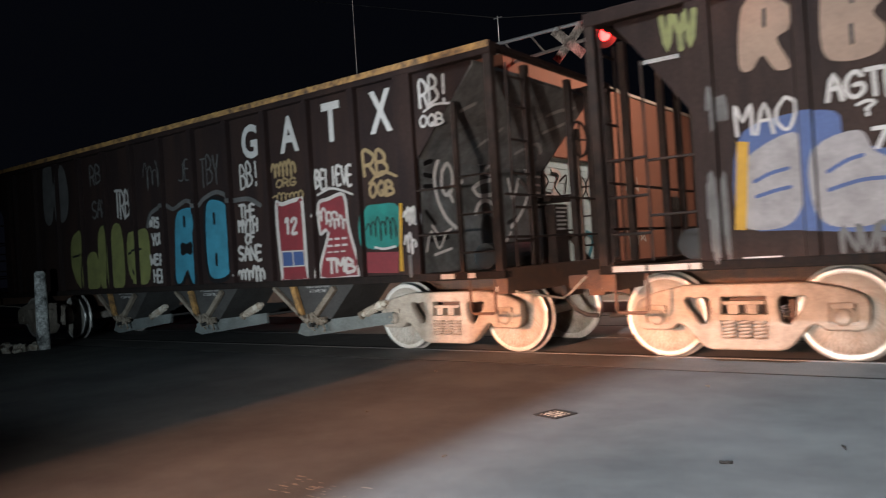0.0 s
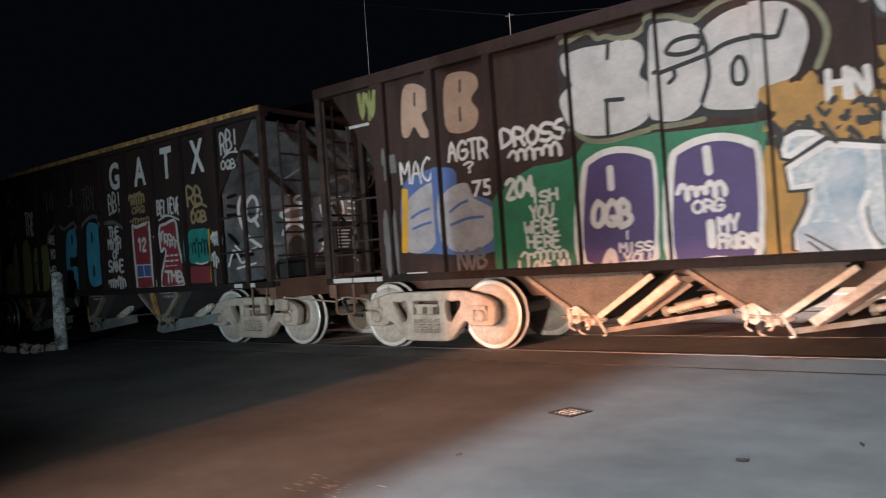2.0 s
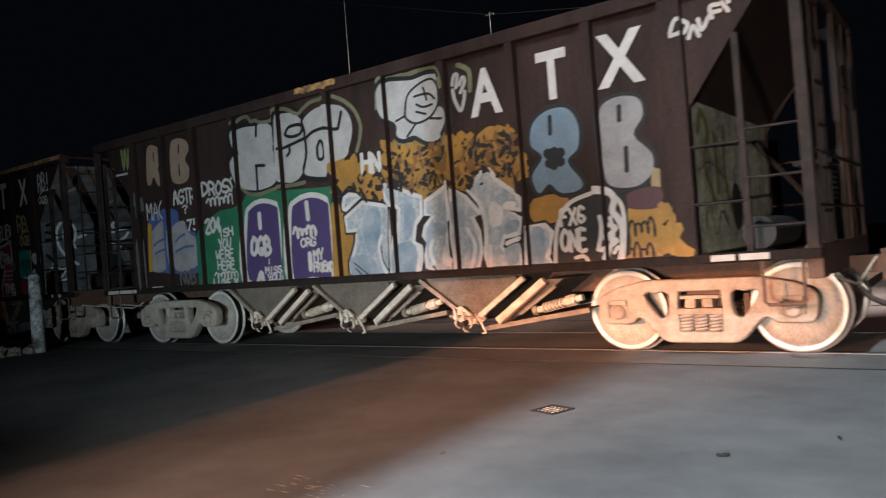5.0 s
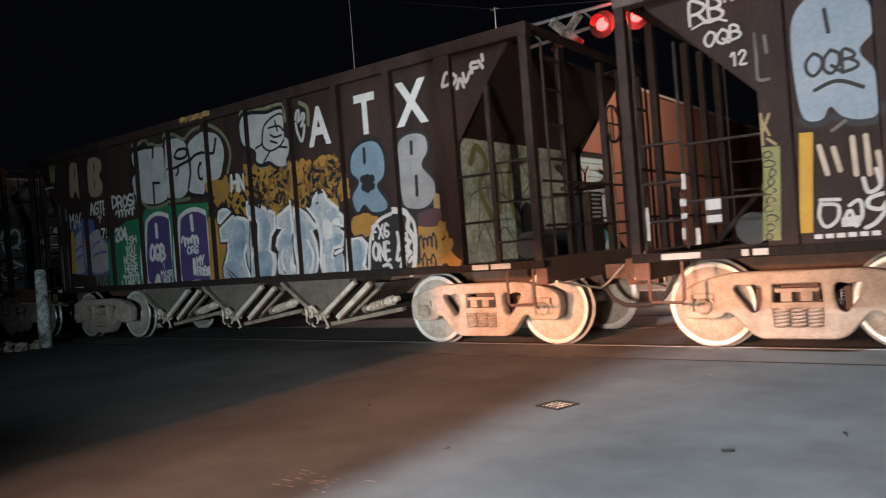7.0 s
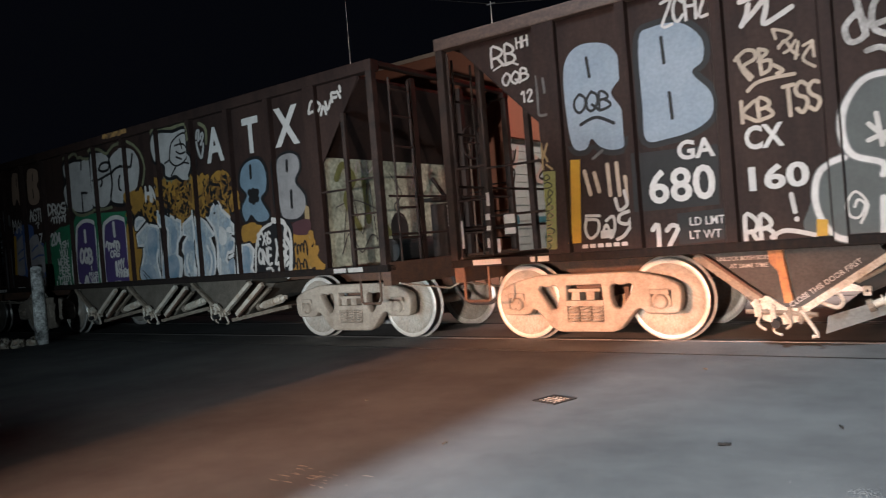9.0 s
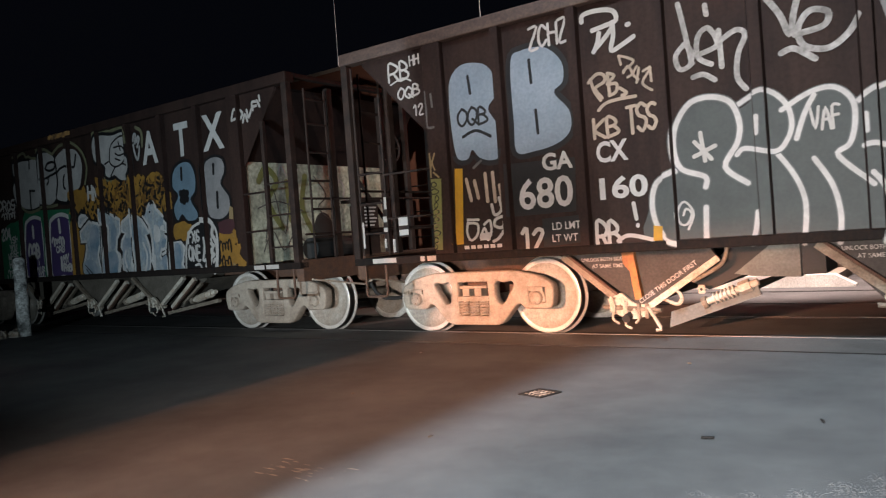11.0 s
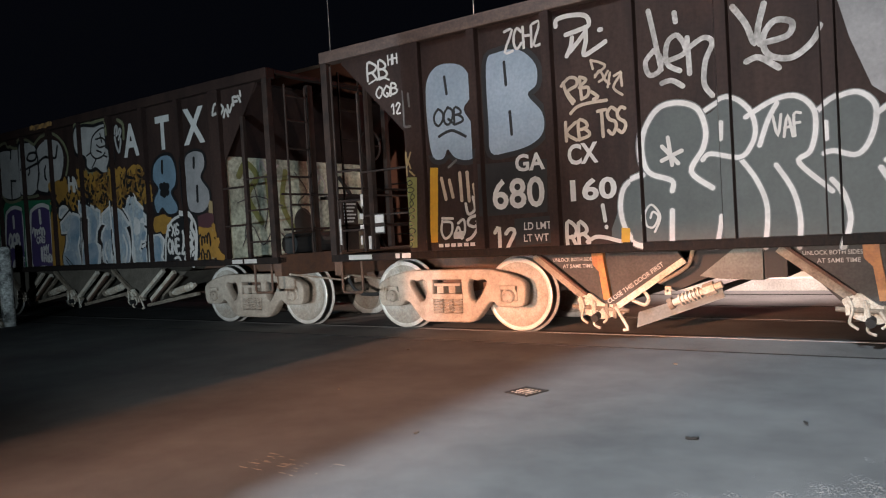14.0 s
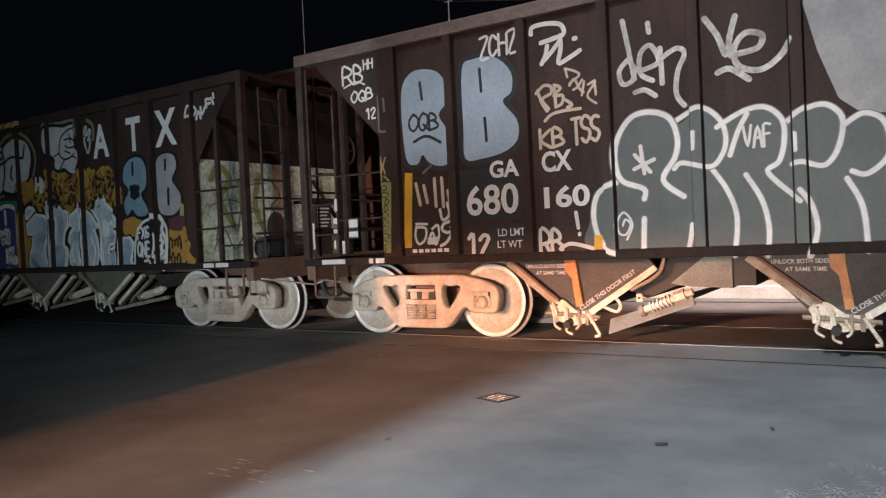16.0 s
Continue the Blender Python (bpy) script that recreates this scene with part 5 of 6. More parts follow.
fill(car_b, BLACK, "0.22,3.33 0.43,3.37 0.69,3.35 0.90,3.36 1.06,3.27 1.09,3.12 1.03,2.96 1.12,2.84 1.10,2.58 1.07,2.50 0.91,2.43 0.65,2.41 0.39,2.45 0.26,2.54 0.17,2.75 0.17,2.89 0.28,3.00 0.21,3.17", 1, 0.07, "black outline of a graffiti letter")
fill(car_b, SILVER, "0.22,3.33 0.43,3.37 0.69,3.35 0.90,3.36 1.06,3.27 1.09,3.12 1.03,2.96 1.12,2.84 1.10,2.58 1.07,2.50 0.91,2.43 0.65,2.41 0.39,2.45 0.26,2.54 0.17,2.75 0.17,2.89 0.28,3.00 0.21,3.17", 2, 0, "pale silver graffiti letter")
fill(car_b, BLACK, "1.21,3.40 1.36,3.42 1.52,3.39 1.66,3.27 1.69,3.14 1.71,3.03 1.73,2.88 1.68,2.66 1.58,2.51 1.42,2.44 1.26,2.45 1.14,2.52 1.15,2.83 1.17,3.12", 1, 0.07, "black outline of a graffiti letter")
fill(car_b, SILVER, "1.21,3.40 1.36,3.42 1.52,3.39 1.66,3.27 1.69,3.14 1.71,3.03 1.73,2.88 1.68,2.66 1.58,2.51 1.42,2.44 1.26,2.45 1.14,2.52 1.15,2.83 1.17,3.12", 2, 0, "pale silver graffiti letter")
fill(car_b, BLACK, "1.69,3.25 1.87,3.36 2.07,3.39 2.35,3.36 2.51,3.26 2.59,3.11 2.59,2.95 2.53,2.79 2.46,2.66 2.28,2.62 2.17,2.58 2.15,2.45 2.00,2.44 1.69,2.50 1.65,2.61 1.72,2.85 1.71,3.07", 1, 0.07, "black outline of a graffiti letter")
fill(car_b, SILVER, "1.69,3.25 1.87,3.36 2.07,3.39 2.35,3.36 2.51,3.26 2.59,3.11 2.59,2.95 2.53,2.79 2.46,2.66 2.28,2.62 2.17,2.58 2.15,2.45 2.00,2.44 1.69,2.50 1.65,2.61 1.72,2.85 1.71,3.07", 2, 0, "pale silver graffiti letter")
stroke(car_b, HALO, 0.055, "0.22,3.46 0.41,3.52 0.53,3.51 0.60,3.43 0.70,3.43 0.82,3.38 1.01,3.37 1.11,3.43 1.18,3.49 1.36,3.48 1.59,3.37 1.71,3.42 1.86,3.48 2.02,3.49 2.15,3.48|2.28,3.49 2.48,3.39 2.65,3.24 2.74,3.05 2.73,2.89 2.65,2.70|0.12,2.79 0.18,2.63 0.38,2.41 0.64,2.35 0.95,2.38 1.20,2.40 1.49,2.40 1.64,2.41", 0, "pale green halo of the letters")
stroke(car_b, BLACK, 0.045, "0.72,3.35 0.70,3.20|0.65,2.77 0.84,2.75|0.66,2.76 0.65,2.42|1.32,3.13 1.40,3.21 1.58,3.22 1.67,3.18 1.63,3.09 1.47,3.07 1.35,3.10 1.32,3.13|1.21,2.93 1.46,2.97 1.70,3.01|1.38,2.96 1.39,2.87 1.33,2.82|1.67,3.25 1.71,3.10 1.72,3.01 1.86,3.07 2.07,3.09 2.32,3.04 2.37,3.09 2.43,3.25|1.94,2.86 1.99,2.93 2.04,2.89 2.06,2.76 2.02,2.68 1.94,2.71 1.94,2.86|1.71,3.02 1.72,2.81 1.64,2.58", 4)
hand(car_b, WHITE, "HN", 2.73, 2.40, 3.07, 2.65, 0.06, 3)
splatter(car_b, GOLD, 2.23, 2.19, 2.67, 2.63, 40, 0.06, 1, 95)
fill(car_b, GOLD, "2.18,2.02 2.47,2.18 2.52,1.54 2.42,0.99 2.13,0.99", 0, 0, "ochre sprayed ground")
splatter(car_b, GOLD, 2.66, 2.07, 3.10, 2.40, 45, 0.05, 1, 97)
splatter(car_b, GOLD, 3.22, 2.03, 4.10, 2.63, 90, 0.06, 1, 98)
splatter(car_b, GOLD, 4.19, 1.98, 5.07, 2.61, 110, 0.06, 1, 99)
splatter(car_b, BLACK, 2.24, 2.00, 2.61, 2.25, 20, 0.03, 2, 100)
splatter(car_b, OCHRE_DARK, 3.22, 2.03, 4.10, 2.60, 60, 0.03, 2, 103)
splatter(car_b, BLACK, 3.22, 2.03, 4.09, 2.58, 75, 0.022, 3, 101)
splatter(car_b, OCHRE_DARK, 4.19, 1.98, 5.07, 2.58, 60, 0.03, 2, 104)
splatter(car_b, BLACK, 4.21, 1.98, 5.06, 2.60, 80, 0.022, 3, 102)
splatter(car_b, BLACK, 2.64, 2.05, 3.12, 2.42, 30, 0.022, 3, 105)
stroke(car_b, HALO, 0.06, "3.04,3.19 3.08,3.43 3.25,3.56 3.55,3.51 3.83,3.53 4.06,3.46 4.11,3.25|4.33,3.47 4.48,3.37 4.48,3.14|3.29,2.73 3.50,2.65 3.72,2.66 3.92,2.58 4.09,2.63", 0, "pale halo")
fill(car_b, BLACK, "3.11,3.24 3.14,3.40 3.25,3.48 3.43,3.46 3.65,3.43 3.86,3.45 4.03,3.41 4.06,3.23 4.05,3.05 4.14,2.97 4.13,2.79 3.98,2.65 3.80,2.65 3.62,2.75 3.45,2.73 3.34,2.79 3.35,2.90 3.30,2.97 3.17,3.05", 2, 0.055, "black outline of a graffiti flower")
fill(car_b, SILVER, "3.11,3.24 3.14,3.40 3.25,3.48 3.43,3.46 3.65,3.43 3.86,3.45 4.03,3.41 4.06,3.23 4.05,3.05 4.14,2.97 4.13,2.79 3.98,2.65 3.80,2.65 3.62,2.75 3.45,2.73 3.34,2.79 3.35,2.90 3.30,2.97 3.17,3.05", 3, 0, "pale pink graffiti flower shape")
stroke(car_b, BLACK, 0.03, "3.50,3.04 3.56,3.25 3.75,3.36 3.95,3.38 4.03,3.24 4.01,3.06 3.88,2.93 3.67,2.89 3.53,2.96 3.50,3.04|3.66,3.22 3.87,3.22 3.97,3.14|3.69,3.12 3.79,3.07 3.93,3.08|3.81,3.30 3.85,3.15|3.68,3.03 3.82,2.98|3.50,3.01 3.35,2.97|3.65,2.88 3.51,2.75|3.87,2.92 4.11,2.87", 5)
stroke(car_b, BLACK, 0.075, "4.24,3.25 4.27,3.35 4.32,3.35 4.29,3.21|4.34,3.23 4.39,3.31 4.42,3.26 4.35,3.14|4.24,3.19 4.26,3.07 4.33,2.93 4.39,3.04 4.41,3.14", 3)
stroke(car_b, SILVER, 0.045, "4.24,3.25 4.27,3.35 4.32,3.35 4.29,3.21|4.34,3.23 4.39,3.31 4.42,3.26 4.35,3.14|4.24,3.19 4.26,3.07 4.33,2.93 4.39,3.04 4.41,3.14", 4)
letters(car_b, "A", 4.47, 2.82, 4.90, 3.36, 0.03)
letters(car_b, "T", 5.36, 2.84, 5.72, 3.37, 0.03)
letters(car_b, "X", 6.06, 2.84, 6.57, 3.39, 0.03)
fill(car_b, BLACK, "2.31,2.02 2.35,2.13 2.45,2.17 2.57,2.15 2.66,2.09 2.52,2.01 2.38,1.93 2.32,1.95", 1, 0.04, "black outline of a graffiti letter", soft=False)
fill(car_b, CHALK, "2.31,2.02 2.35,2.13 2.45,2.17 2.57,2.15 2.66,2.09 2.52,2.01 2.38,1.93 2.32,1.95", 2, 0.006, "chalky white edge of a graffiti letter", soft=False)
fill(car_b, STEEL_BLUE, "2.31,2.02 2.35,2.13 2.45,2.17 2.57,2.15 2.66,2.09 2.52,2.01 2.38,1.93 2.32,1.95", 3, -0.05, "silver and blue inside of a graffiti letter", soft=False)
fill(car_b, BLACK, "2.34,1.86 2.68,2.04 3.18,1.93 3.18,1.55 3.11,0.99 2.44,1.00 2.37,1.11 2.37,1.25 2.46,1.41 2.51,1.53 2.51,1.61 2.55,1.65 2.36,1.65", 1, 0.04, "black outline of a graffiti letter", soft=False)
fill(car_b, CHALK, "2.34,1.86 2.68,2.04 3.18,1.93 3.18,1.55 3.11,0.99 2.44,1.00 2.37,1.11 2.37,1.25 2.46,1.41 2.51,1.53 2.51,1.61 2.55,1.65 2.36,1.65", 2, 0.006, "chalky white edge of a graffiti letter", soft=False)
fill(car_b, STEEL_BLUE, "2.34,1.86 2.68,2.04 3.18,1.93 3.18,1.55 3.11,0.99 2.44,1.00 2.37,1.11 2.37,1.25 2.46,1.41 2.51,1.53 2.51,1.61 2.55,1.65 2.36,1.65", 3, -0.05, "silver and blue inside of a graffiti letter", soft=False)
fill(car_b, BLACK, "3.13,2.22 3.66,2.00 3.65,1.75 3.54,1.65 3.50,1.45 3.61,1.39 3.61,1.23 3.56,0.99 3.13,0.99 3.17,1.42 3.22,1.55 3.26,1.87 3.17,1.94 3.11,2.01", 1, 0.04, "black outline of a graffiti letter", soft=False)
fill(car_b, CHALK, "3.13,2.22 3.66,2.00 3.65,1.75 3.54,1.65 3.50,1.45 3.61,1.39 3.61,1.23 3.56,0.99 3.13,0.99 3.17,1.42 3.22,1.55 3.26,1.87 3.17,1.94 3.11,2.01", 2, 0.006, "chalky white edge of a graffiti letter", soft=False)
fill(car_b, STEEL_BLUE, "3.13,2.22 3.66,2.00 3.65,1.75 3.54,1.65 3.50,1.45 3.61,1.39 3.61,1.23 3.56,0.99 3.13,0.99 3.17,1.42 3.22,1.55 3.26,1.87 3.17,1.94 3.11,2.01", 3, -0.05, "silver and blue inside of a graffiti letter", soft=False)
fill(car_b, BLACK, "3.69,1.94 4.01,2.09 4.09,2.14 4.10,1.96 4.11,1.68 4.05,1.63 4.00,1.30 4.10,1.20 4.08,0.99 3.75,1.00 3.64,1.11 3.63,1.26 3.68,1.42 3.62,1.51 3.66,1.63 3.78,1.74 3.67,1.76", 1, 0.04, "black outline of a graffiti letter", soft=False)
fill(car_b, CHALK, "3.69,1.94 4.01,2.09 4.09,2.14 4.10,1.96 4.11,1.68 4.05,1.63 4.00,1.30 4.10,1.20 4.08,0.99 3.75,1.00 3.64,1.11 3.63,1.26 3.68,1.42 3.62,1.51 3.66,1.63 3.78,1.74 3.67,1.76", 2, 0.006, "chalky white edge of a graffiti letter", soft=False)
fill(car_b, STEEL_BLUE, "3.69,1.94 4.01,2.09 4.09,2.14 4.10,1.96 4.11,1.68 4.05,1.63 4.00,1.30 4.10,1.20 4.08,0.99 3.75,1.00 3.64,1.11 3.63,1.26 3.68,1.42 3.62,1.51 3.66,1.63 3.78,1.74 3.67,1.76", 3, -0.05, "silver and blue inside of a graffiti letter", soft=False)
fill(car_b, BLACK, "4.13,2.04 4.32,1.93 4.52,1.70 4.40,1.67 4.48,1.50 4.49,1.26 4.43,1.09 4.37,0.99 4.11,0.99 4.12,1.23 4.09,1.47 4.11,1.65", 1, 0.04, "black outline of a graffiti letter", soft=False)
fill(car_b, CHALK, "4.13,2.04 4.32,1.93 4.52,1.70 4.40,1.67 4.48,1.50 4.49,1.26 4.43,1.09 4.37,0.99 4.11,0.99 4.12,1.23 4.09,1.47 4.11,1.65", 2, 0.006, "chalky white edge of a graffiti letter", soft=False)
fill(car_b, STEEL_BLUE, "4.13,2.04 4.32,1.93 4.52,1.70 4.40,1.67 4.48,1.50 4.49,1.26 4.43,1.09 4.37,0.99 4.11,0.99 4.12,1.23 4.09,1.47 4.11,1.65", 3, -0.05, "silver and blue inside of a graffiti letter", soft=False)
fill(car_b, BLACK, "4.32,1.99 4.53,2.19 4.66,2.22 4.77,2.07 5.09,1.83 5.08,1.67 4.83,1.72 5.02,1.64 5.08,1.61 5.05,1.42 4.80,1.39 4.76,1.30 4.82,1.24 5.04,1.28 5.04,1.00 4.53,1.00 4.50,1.21 4.53,1.44 4.53,1.61 4.47,1.82", 1, 0.04, "black outline of a graffiti letter", soft=False)
fill(car_b, CHALK, "4.32,1.99 4.53,2.19 4.66,2.22 4.77,2.07 5.09,1.83 5.08,1.67 4.83,1.72 5.02,1.64 5.08,1.61 5.05,1.42 4.80,1.39 4.76,1.30 4.82,1.24 5.04,1.28 5.04,1.00 4.53,1.00 4.50,1.21 4.53,1.44 4.53,1.61 4.47,1.82", 2, 0.006, "chalky white edge of a graffiti letter", soft=False)
fill(car_b, STEEL_BLUE, "4.32,1.99 4.53,2.19 4.66,2.22 4.77,2.07 5.09,1.83 5.08,1.67 4.83,1.72 5.02,1.64 5.08,1.61 5.05,1.42 4.80,1.39 4.76,1.30 4.82,1.24 5.04,1.28 5.04,1.00 4.53,1.00 4.50,1.21 4.53,1.44 4.53,1.61 4.47,1.82", 3, -0.05, "silver and blue inside of a graffiti letter", soft=False)
fill(car_b, BLACK, "5.11,1.51 5.32,1.52 5.42,1.42 5.40,1.25 5.34,1.15 5.38,0.98 5.08,0.97", 1, 0.04, "black outline of a graffiti letter", soft=False)
fill(car_b, CHALK, "5.11,1.51 5.32,1.52 5.42,1.42 5.40,1.25 5.34,1.15 5.38,0.98 5.08,0.97", 2, 0.006, "chalky white edge of a graffiti letter", soft=False)
fill(car_b, STEEL_BLUE, "5.11,1.51 5.32,1.52 5.42,1.42 5.40,1.25 5.34,1.15 5.38,0.98 5.08,0.97", 3, -0.05, "silver and blue inside of a graffiti letter", soft=False)
fill(car_b, SKY, "2.42,1.31 2.74,1.32 2.88,1.12 2.97,1.02 2.47,1.04 2.39,1.13", 4, 0, "sky-blue patch")
fill(car_b, SKY, "2.75,1.91 2.97,1.86 2.90,1.44 2.75,1.32 2.66,1.60", 4, 0, "sky-blue patch")
fill(car_b, SKY, "3.22,1.41 3.47,1.43 3.51,1.21 3.46,1.04 3.18,1.04", 4, 0, "sky-blue patch")
fill(car_b, SKY, "3.71,1.62 3.96,1.63 3.99,1.52 3.82,1.47 3.71,1.32 3.76,1.21 3.68,1.27", 4, 0, "sky-blue patch")
fill(car_b, SKY, "4.14,1.88 4.27,1.74 4.25,1.57 4.14,1.61", 4, 0, "sky-blue patch")
fill(car_b, SKY, "4.33,1.50 4.45,1.37 4.41,1.11 4.31,1.05", 4, 0, "sky-blue patch")
fill(car_b, SKY, "4.84,1.57 5.04,1.58 5.01,1.46 4.83,1.42", 4, 0, "sky-blue patch")
fill(car_b, SKY, "4.79,1.27 5.02,1.33 5.01,1.17 4.84,1.08", 4, 0, "sky-blue patch")
fill(car_b, SKY, "5.15,1.45 5.30,1.44 5.26,1.03 5.12,1.03", 4, 0, "sky-blue patch")
fill(car_b, SKY, "3.40,1.88 3.54,1.83 3.46,1.53 3.33,1.51", 4, 0, "sky-blue patch")
stroke(car_b, CHALK, 0.05, "2.97,1.56 2.91,1.44 2.92,1.31 2.99,1.11 3.07,1.00|3.54,1.41 3.56,1.27 3.51,1.08|3.78,1.44 3.73,1.32 3.78,1.16|4.30,1.54 4.39,1.33 4.31,1.07|4.82,1.33 4.91,1.36 5.03,1.38|4.60,1.32 4.58,1.08", 5)
fill(car_b, CHALK, "4.64,1.82 4.79,1.75 4.77,1.56 4.62,1.56", 5, 0, "bright white dab")
fill(car_b, CHALK, "4.80,1.72 5.01,1.75 4.97,1.79 4.84,1.80", 5, 0, "bright white dab")
fill(car_b, CHALK, "4.83,1.40 5.04,1.44 5.03,1.47 4.83,1.43", 5, 0, "bright white dab")
fill(car_b, CHALK, "3.95,1.36 4.06,1.24 4.03,1.12 3.90,1.15", 5, 0, "bright white dab")
stroke(car_b, BLACK, 0.018, "2.46,1.24 2.56,1.17 2.66,1.10 2.75,1.04|2.48,1.17 2.58,1.08|3.86,1.08 3.95,1.03 4.05,1.05|3.76,1.13 3.85,1.03|4.56,1.06 4.74,1.06 4.91,1.02|3.18,1.91 3.11,1.00|2.95,1.44 2.97,1.24 3.05,1.11", 6)
fill(car_b, BLACK, "5.26,2.61 5.44,2.73 5.68,2.72 5.80,2.53 5.78,2.28 5.65,2.15 5.80,1.92 5.74,1.83 5.54,1.83 5.41,1.94 5.28,1.85 5.21,2.05 5.35,2.24 5.22,2.39", 1, 0.05)
fill(car_b, SLATE_BLUE, "5.26,2.61 5.44,2.73 5.68,2.72 5.80,2.53 5.78,2.28 5.65,2.15 5.80,1.92 5.74,1.83 5.54,1.83 5.41,1.94 5.28,1.85 5.21,2.05 5.35,2.24 5.22,2.39", 2, 0, "sky-blue bubble letter")
fill(car_b, BLACK, "6.06,2.64 6.25,2.73 6.47,2.68 6.51,2.50 6.40,2.32 6.57,2.11 6.55,1.91 6.38,1.80 6.11,1.84 6.05,2.03 6.05,2.32", 1, 0.04)
fill(car_b, PALE_GREY, "6.06,2.64 6.25,2.73 6.47,2.68 6.51,2.50 6.40,2.32 6.57,2.11 6.55,1.91 6.38,1.80 6.11,1.84 6.05,2.03 6.05,2.32", 2, 0, "pale grey bubble letter")
stroke(car_b, BLACK, 0.05, "5.48,2.66 5.47,2.48|6.27,2.63 6.26,2.49|6.31,2.20 6.30,1.97", 4)
stroke(car_b, BLACK, 0.11, "5.42,2.27 5.57,2.16|5.58,2.26 5.43,2.16|5.50,2.28 5.49,2.13", 4)
fill(car_b, GOLD, "5.19,1.79 5.59,1.80 5.59,1.55 5.19,1.54", 0, 0, "ochre patch")
fill(car_b, BLACK, "5.46,1.50 5.63,1.73 5.92,1.80 6.24,1.75 6.27,1.52 6.20,1.03 5.41,1.03", 2, 0, "black patch with white writing")
stroke(car_b, WHITE, 0.045, "5.41,1.05 5.46,1.43 5.60,1.68 5.83,1.77 6.03,1.78 6.20,1.66 6.23,1.41 6.18,1.04", 4)
hand(car_b, WHITE, "FX6", 5.52, 1.48, 5.82, 1.66, 0.035, 4)
hand(car_b, WHITE, "ONE", 5.51, 1.20, 5.82, 1.43, 0.045, 4)
stroke(car_b, WHITE, 0.04, "5.66,1.12 5.76,1.13 5.81,1.06", 4)
stroke(car_b, WHITE, 0.07, "5.94,1.82 6.07,1.79 6.14,1.70 6.11,1.58 6.17,1.49 6.21,1.35 6.17,1.09 6.11,0.99", 4)
stroke(car_b, WHITE, 0.045, "6.00,1.53 6.01,1.39 5.96,1.19|6.05,1.44 6.14,1.40 6.03,1.31 6.14,1.27 5.99,1.18|6.08,1.51 6.10,1.33 6.02,1.10|6.10,1.15 6.14,1.20", 4)
fill(car_b, TAN, "6.55,1.98 6.64,1.94 6.60,0.99 6.50,0.98", 1, 0, "tan sprayed post", soft=False)
fill(car_b, GOLD, "6.28,1.59 6.60,1.57 6.55,1.01 6.19,1.01", 1, 0, "ochre patch", soft=False)
scribble(car_b, BLACK, 6.29, 1.30, 6.56, 1.50, 0.025, 3, "", 4)
scribble(car_b, BLACK, 6.26, 1.05, 6.53, 1.26, 0.025, 3, "", 4)
splatter(car_b, GOLD, 6.61, 1.14, 6.77, 1.55, 14, 0.06, 1, 149)
fill(car_b, PLUM, "6.29,1.74 6.62,1.77 6.60,1.57 6.28,1.59", 1, 0, "dull red patch")
hand(car_b, LIME, "VYV", -2.85, 3.14, -2.47, 3.49, 0.06, 3, "yellow tag")
bars(car_b, LETTER, -3.10, 3.06, -2.69, 3.10, 9)
fill(car_b, STRIP, "-2.21,2.17 -2.11,2.15 -2.18,1.34 -2.28,1.35", 1, 0, "yellow reflective strip", soft=False)
scribble(car_b, DIM, -2.43, 2.31, -2.28, 2.78, 0.03, 3, "", 4)
scribble(car_b, DIM, -2.48, 1.15, -2.33, 1.97, 0.03, 3, "", 8)
bars(car_b, LETTER, -2.22, 1.07, -1.76, 1.09, 1)
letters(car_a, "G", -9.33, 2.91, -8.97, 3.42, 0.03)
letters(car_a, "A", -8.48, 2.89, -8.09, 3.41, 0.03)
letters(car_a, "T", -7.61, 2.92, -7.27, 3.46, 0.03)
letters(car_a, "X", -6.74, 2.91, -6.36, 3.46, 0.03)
hand(car_a, WHITE, "RB!", -5.90, 3.13, -5.44, 3.48, 0.04, 3)
hand(car_a, WHITE, "OQB", -5.91, 2.87, -5.54, 3.02, 0.03, 3)
stroke(car_a, WHITE, 0.03, "-5.85,3.06 -5.68,3.12 -5.46,3.10", 3)
hand(car_a, WHITE, "BB!", -9.40, 2.49, -8.96, 2.87, 0.035, 3)
scribble(car_a, TAN, -8.68, 2.57, -8.16, 2.81, 0.045, 3, "white graffiti tag", 6)
hand(car_a, TAN, "ORG", -8.60, 2.42, -8.18, 2.54, 0.03, 3)
scribble(car_a, TAN, -8.67, 2.22, -8.03, 2.37, 0.025, 3, "", 7)
hand(car_a, WHITE, "BELIEVE", -7.80, 2.32, -7.09, 2.58, 0.04, 3)
stroke(car_a, WHITE, 0.03, "-7.78,2.23 -7.48,2.29 -7.11,2.17", 3)
hand(car_a, TAN, "RB", -6.89, 2.38, -6.45, 2.73, 0.05, 3)
hand(car_a, TAN, "OQB", -6.81, 2.11, -6.38, 2.30, 0.045, 3)
stroke(car_a, TAN, 0.04, "-6.81,2.28 -6.60,2.41 -6.35,2.33", 3)
fill(car_a, TEAL, "-6.93,1.95 -6.68,2.00 -6.35,1.94 -6.36,1.48 -6.63,1.42 -6.96,1.49", 1, 0, "teal bubble letter")
scribble(car_a, BLACK, -6.90, 1.54, -6.38, 1.90, 0.02, 3, "", 6)
fill(car_a, RED, "-6.93,1.39 -6.39,1.37 -6.42,1.10 -6.95,1.12", 1, 0, "red sprayed patch", soft=False)
stroke(car_a, WHITE, 0.03, "-6.78,1.45 -6.63,1.42 -6.44,1.44", 3)
fill(car_a, STRIP, "-6.33,1.98 -6.22,1.97 -6.28,1.12 -6.39,1.12", 4, 0, "yellow reflective strip", soft=False)
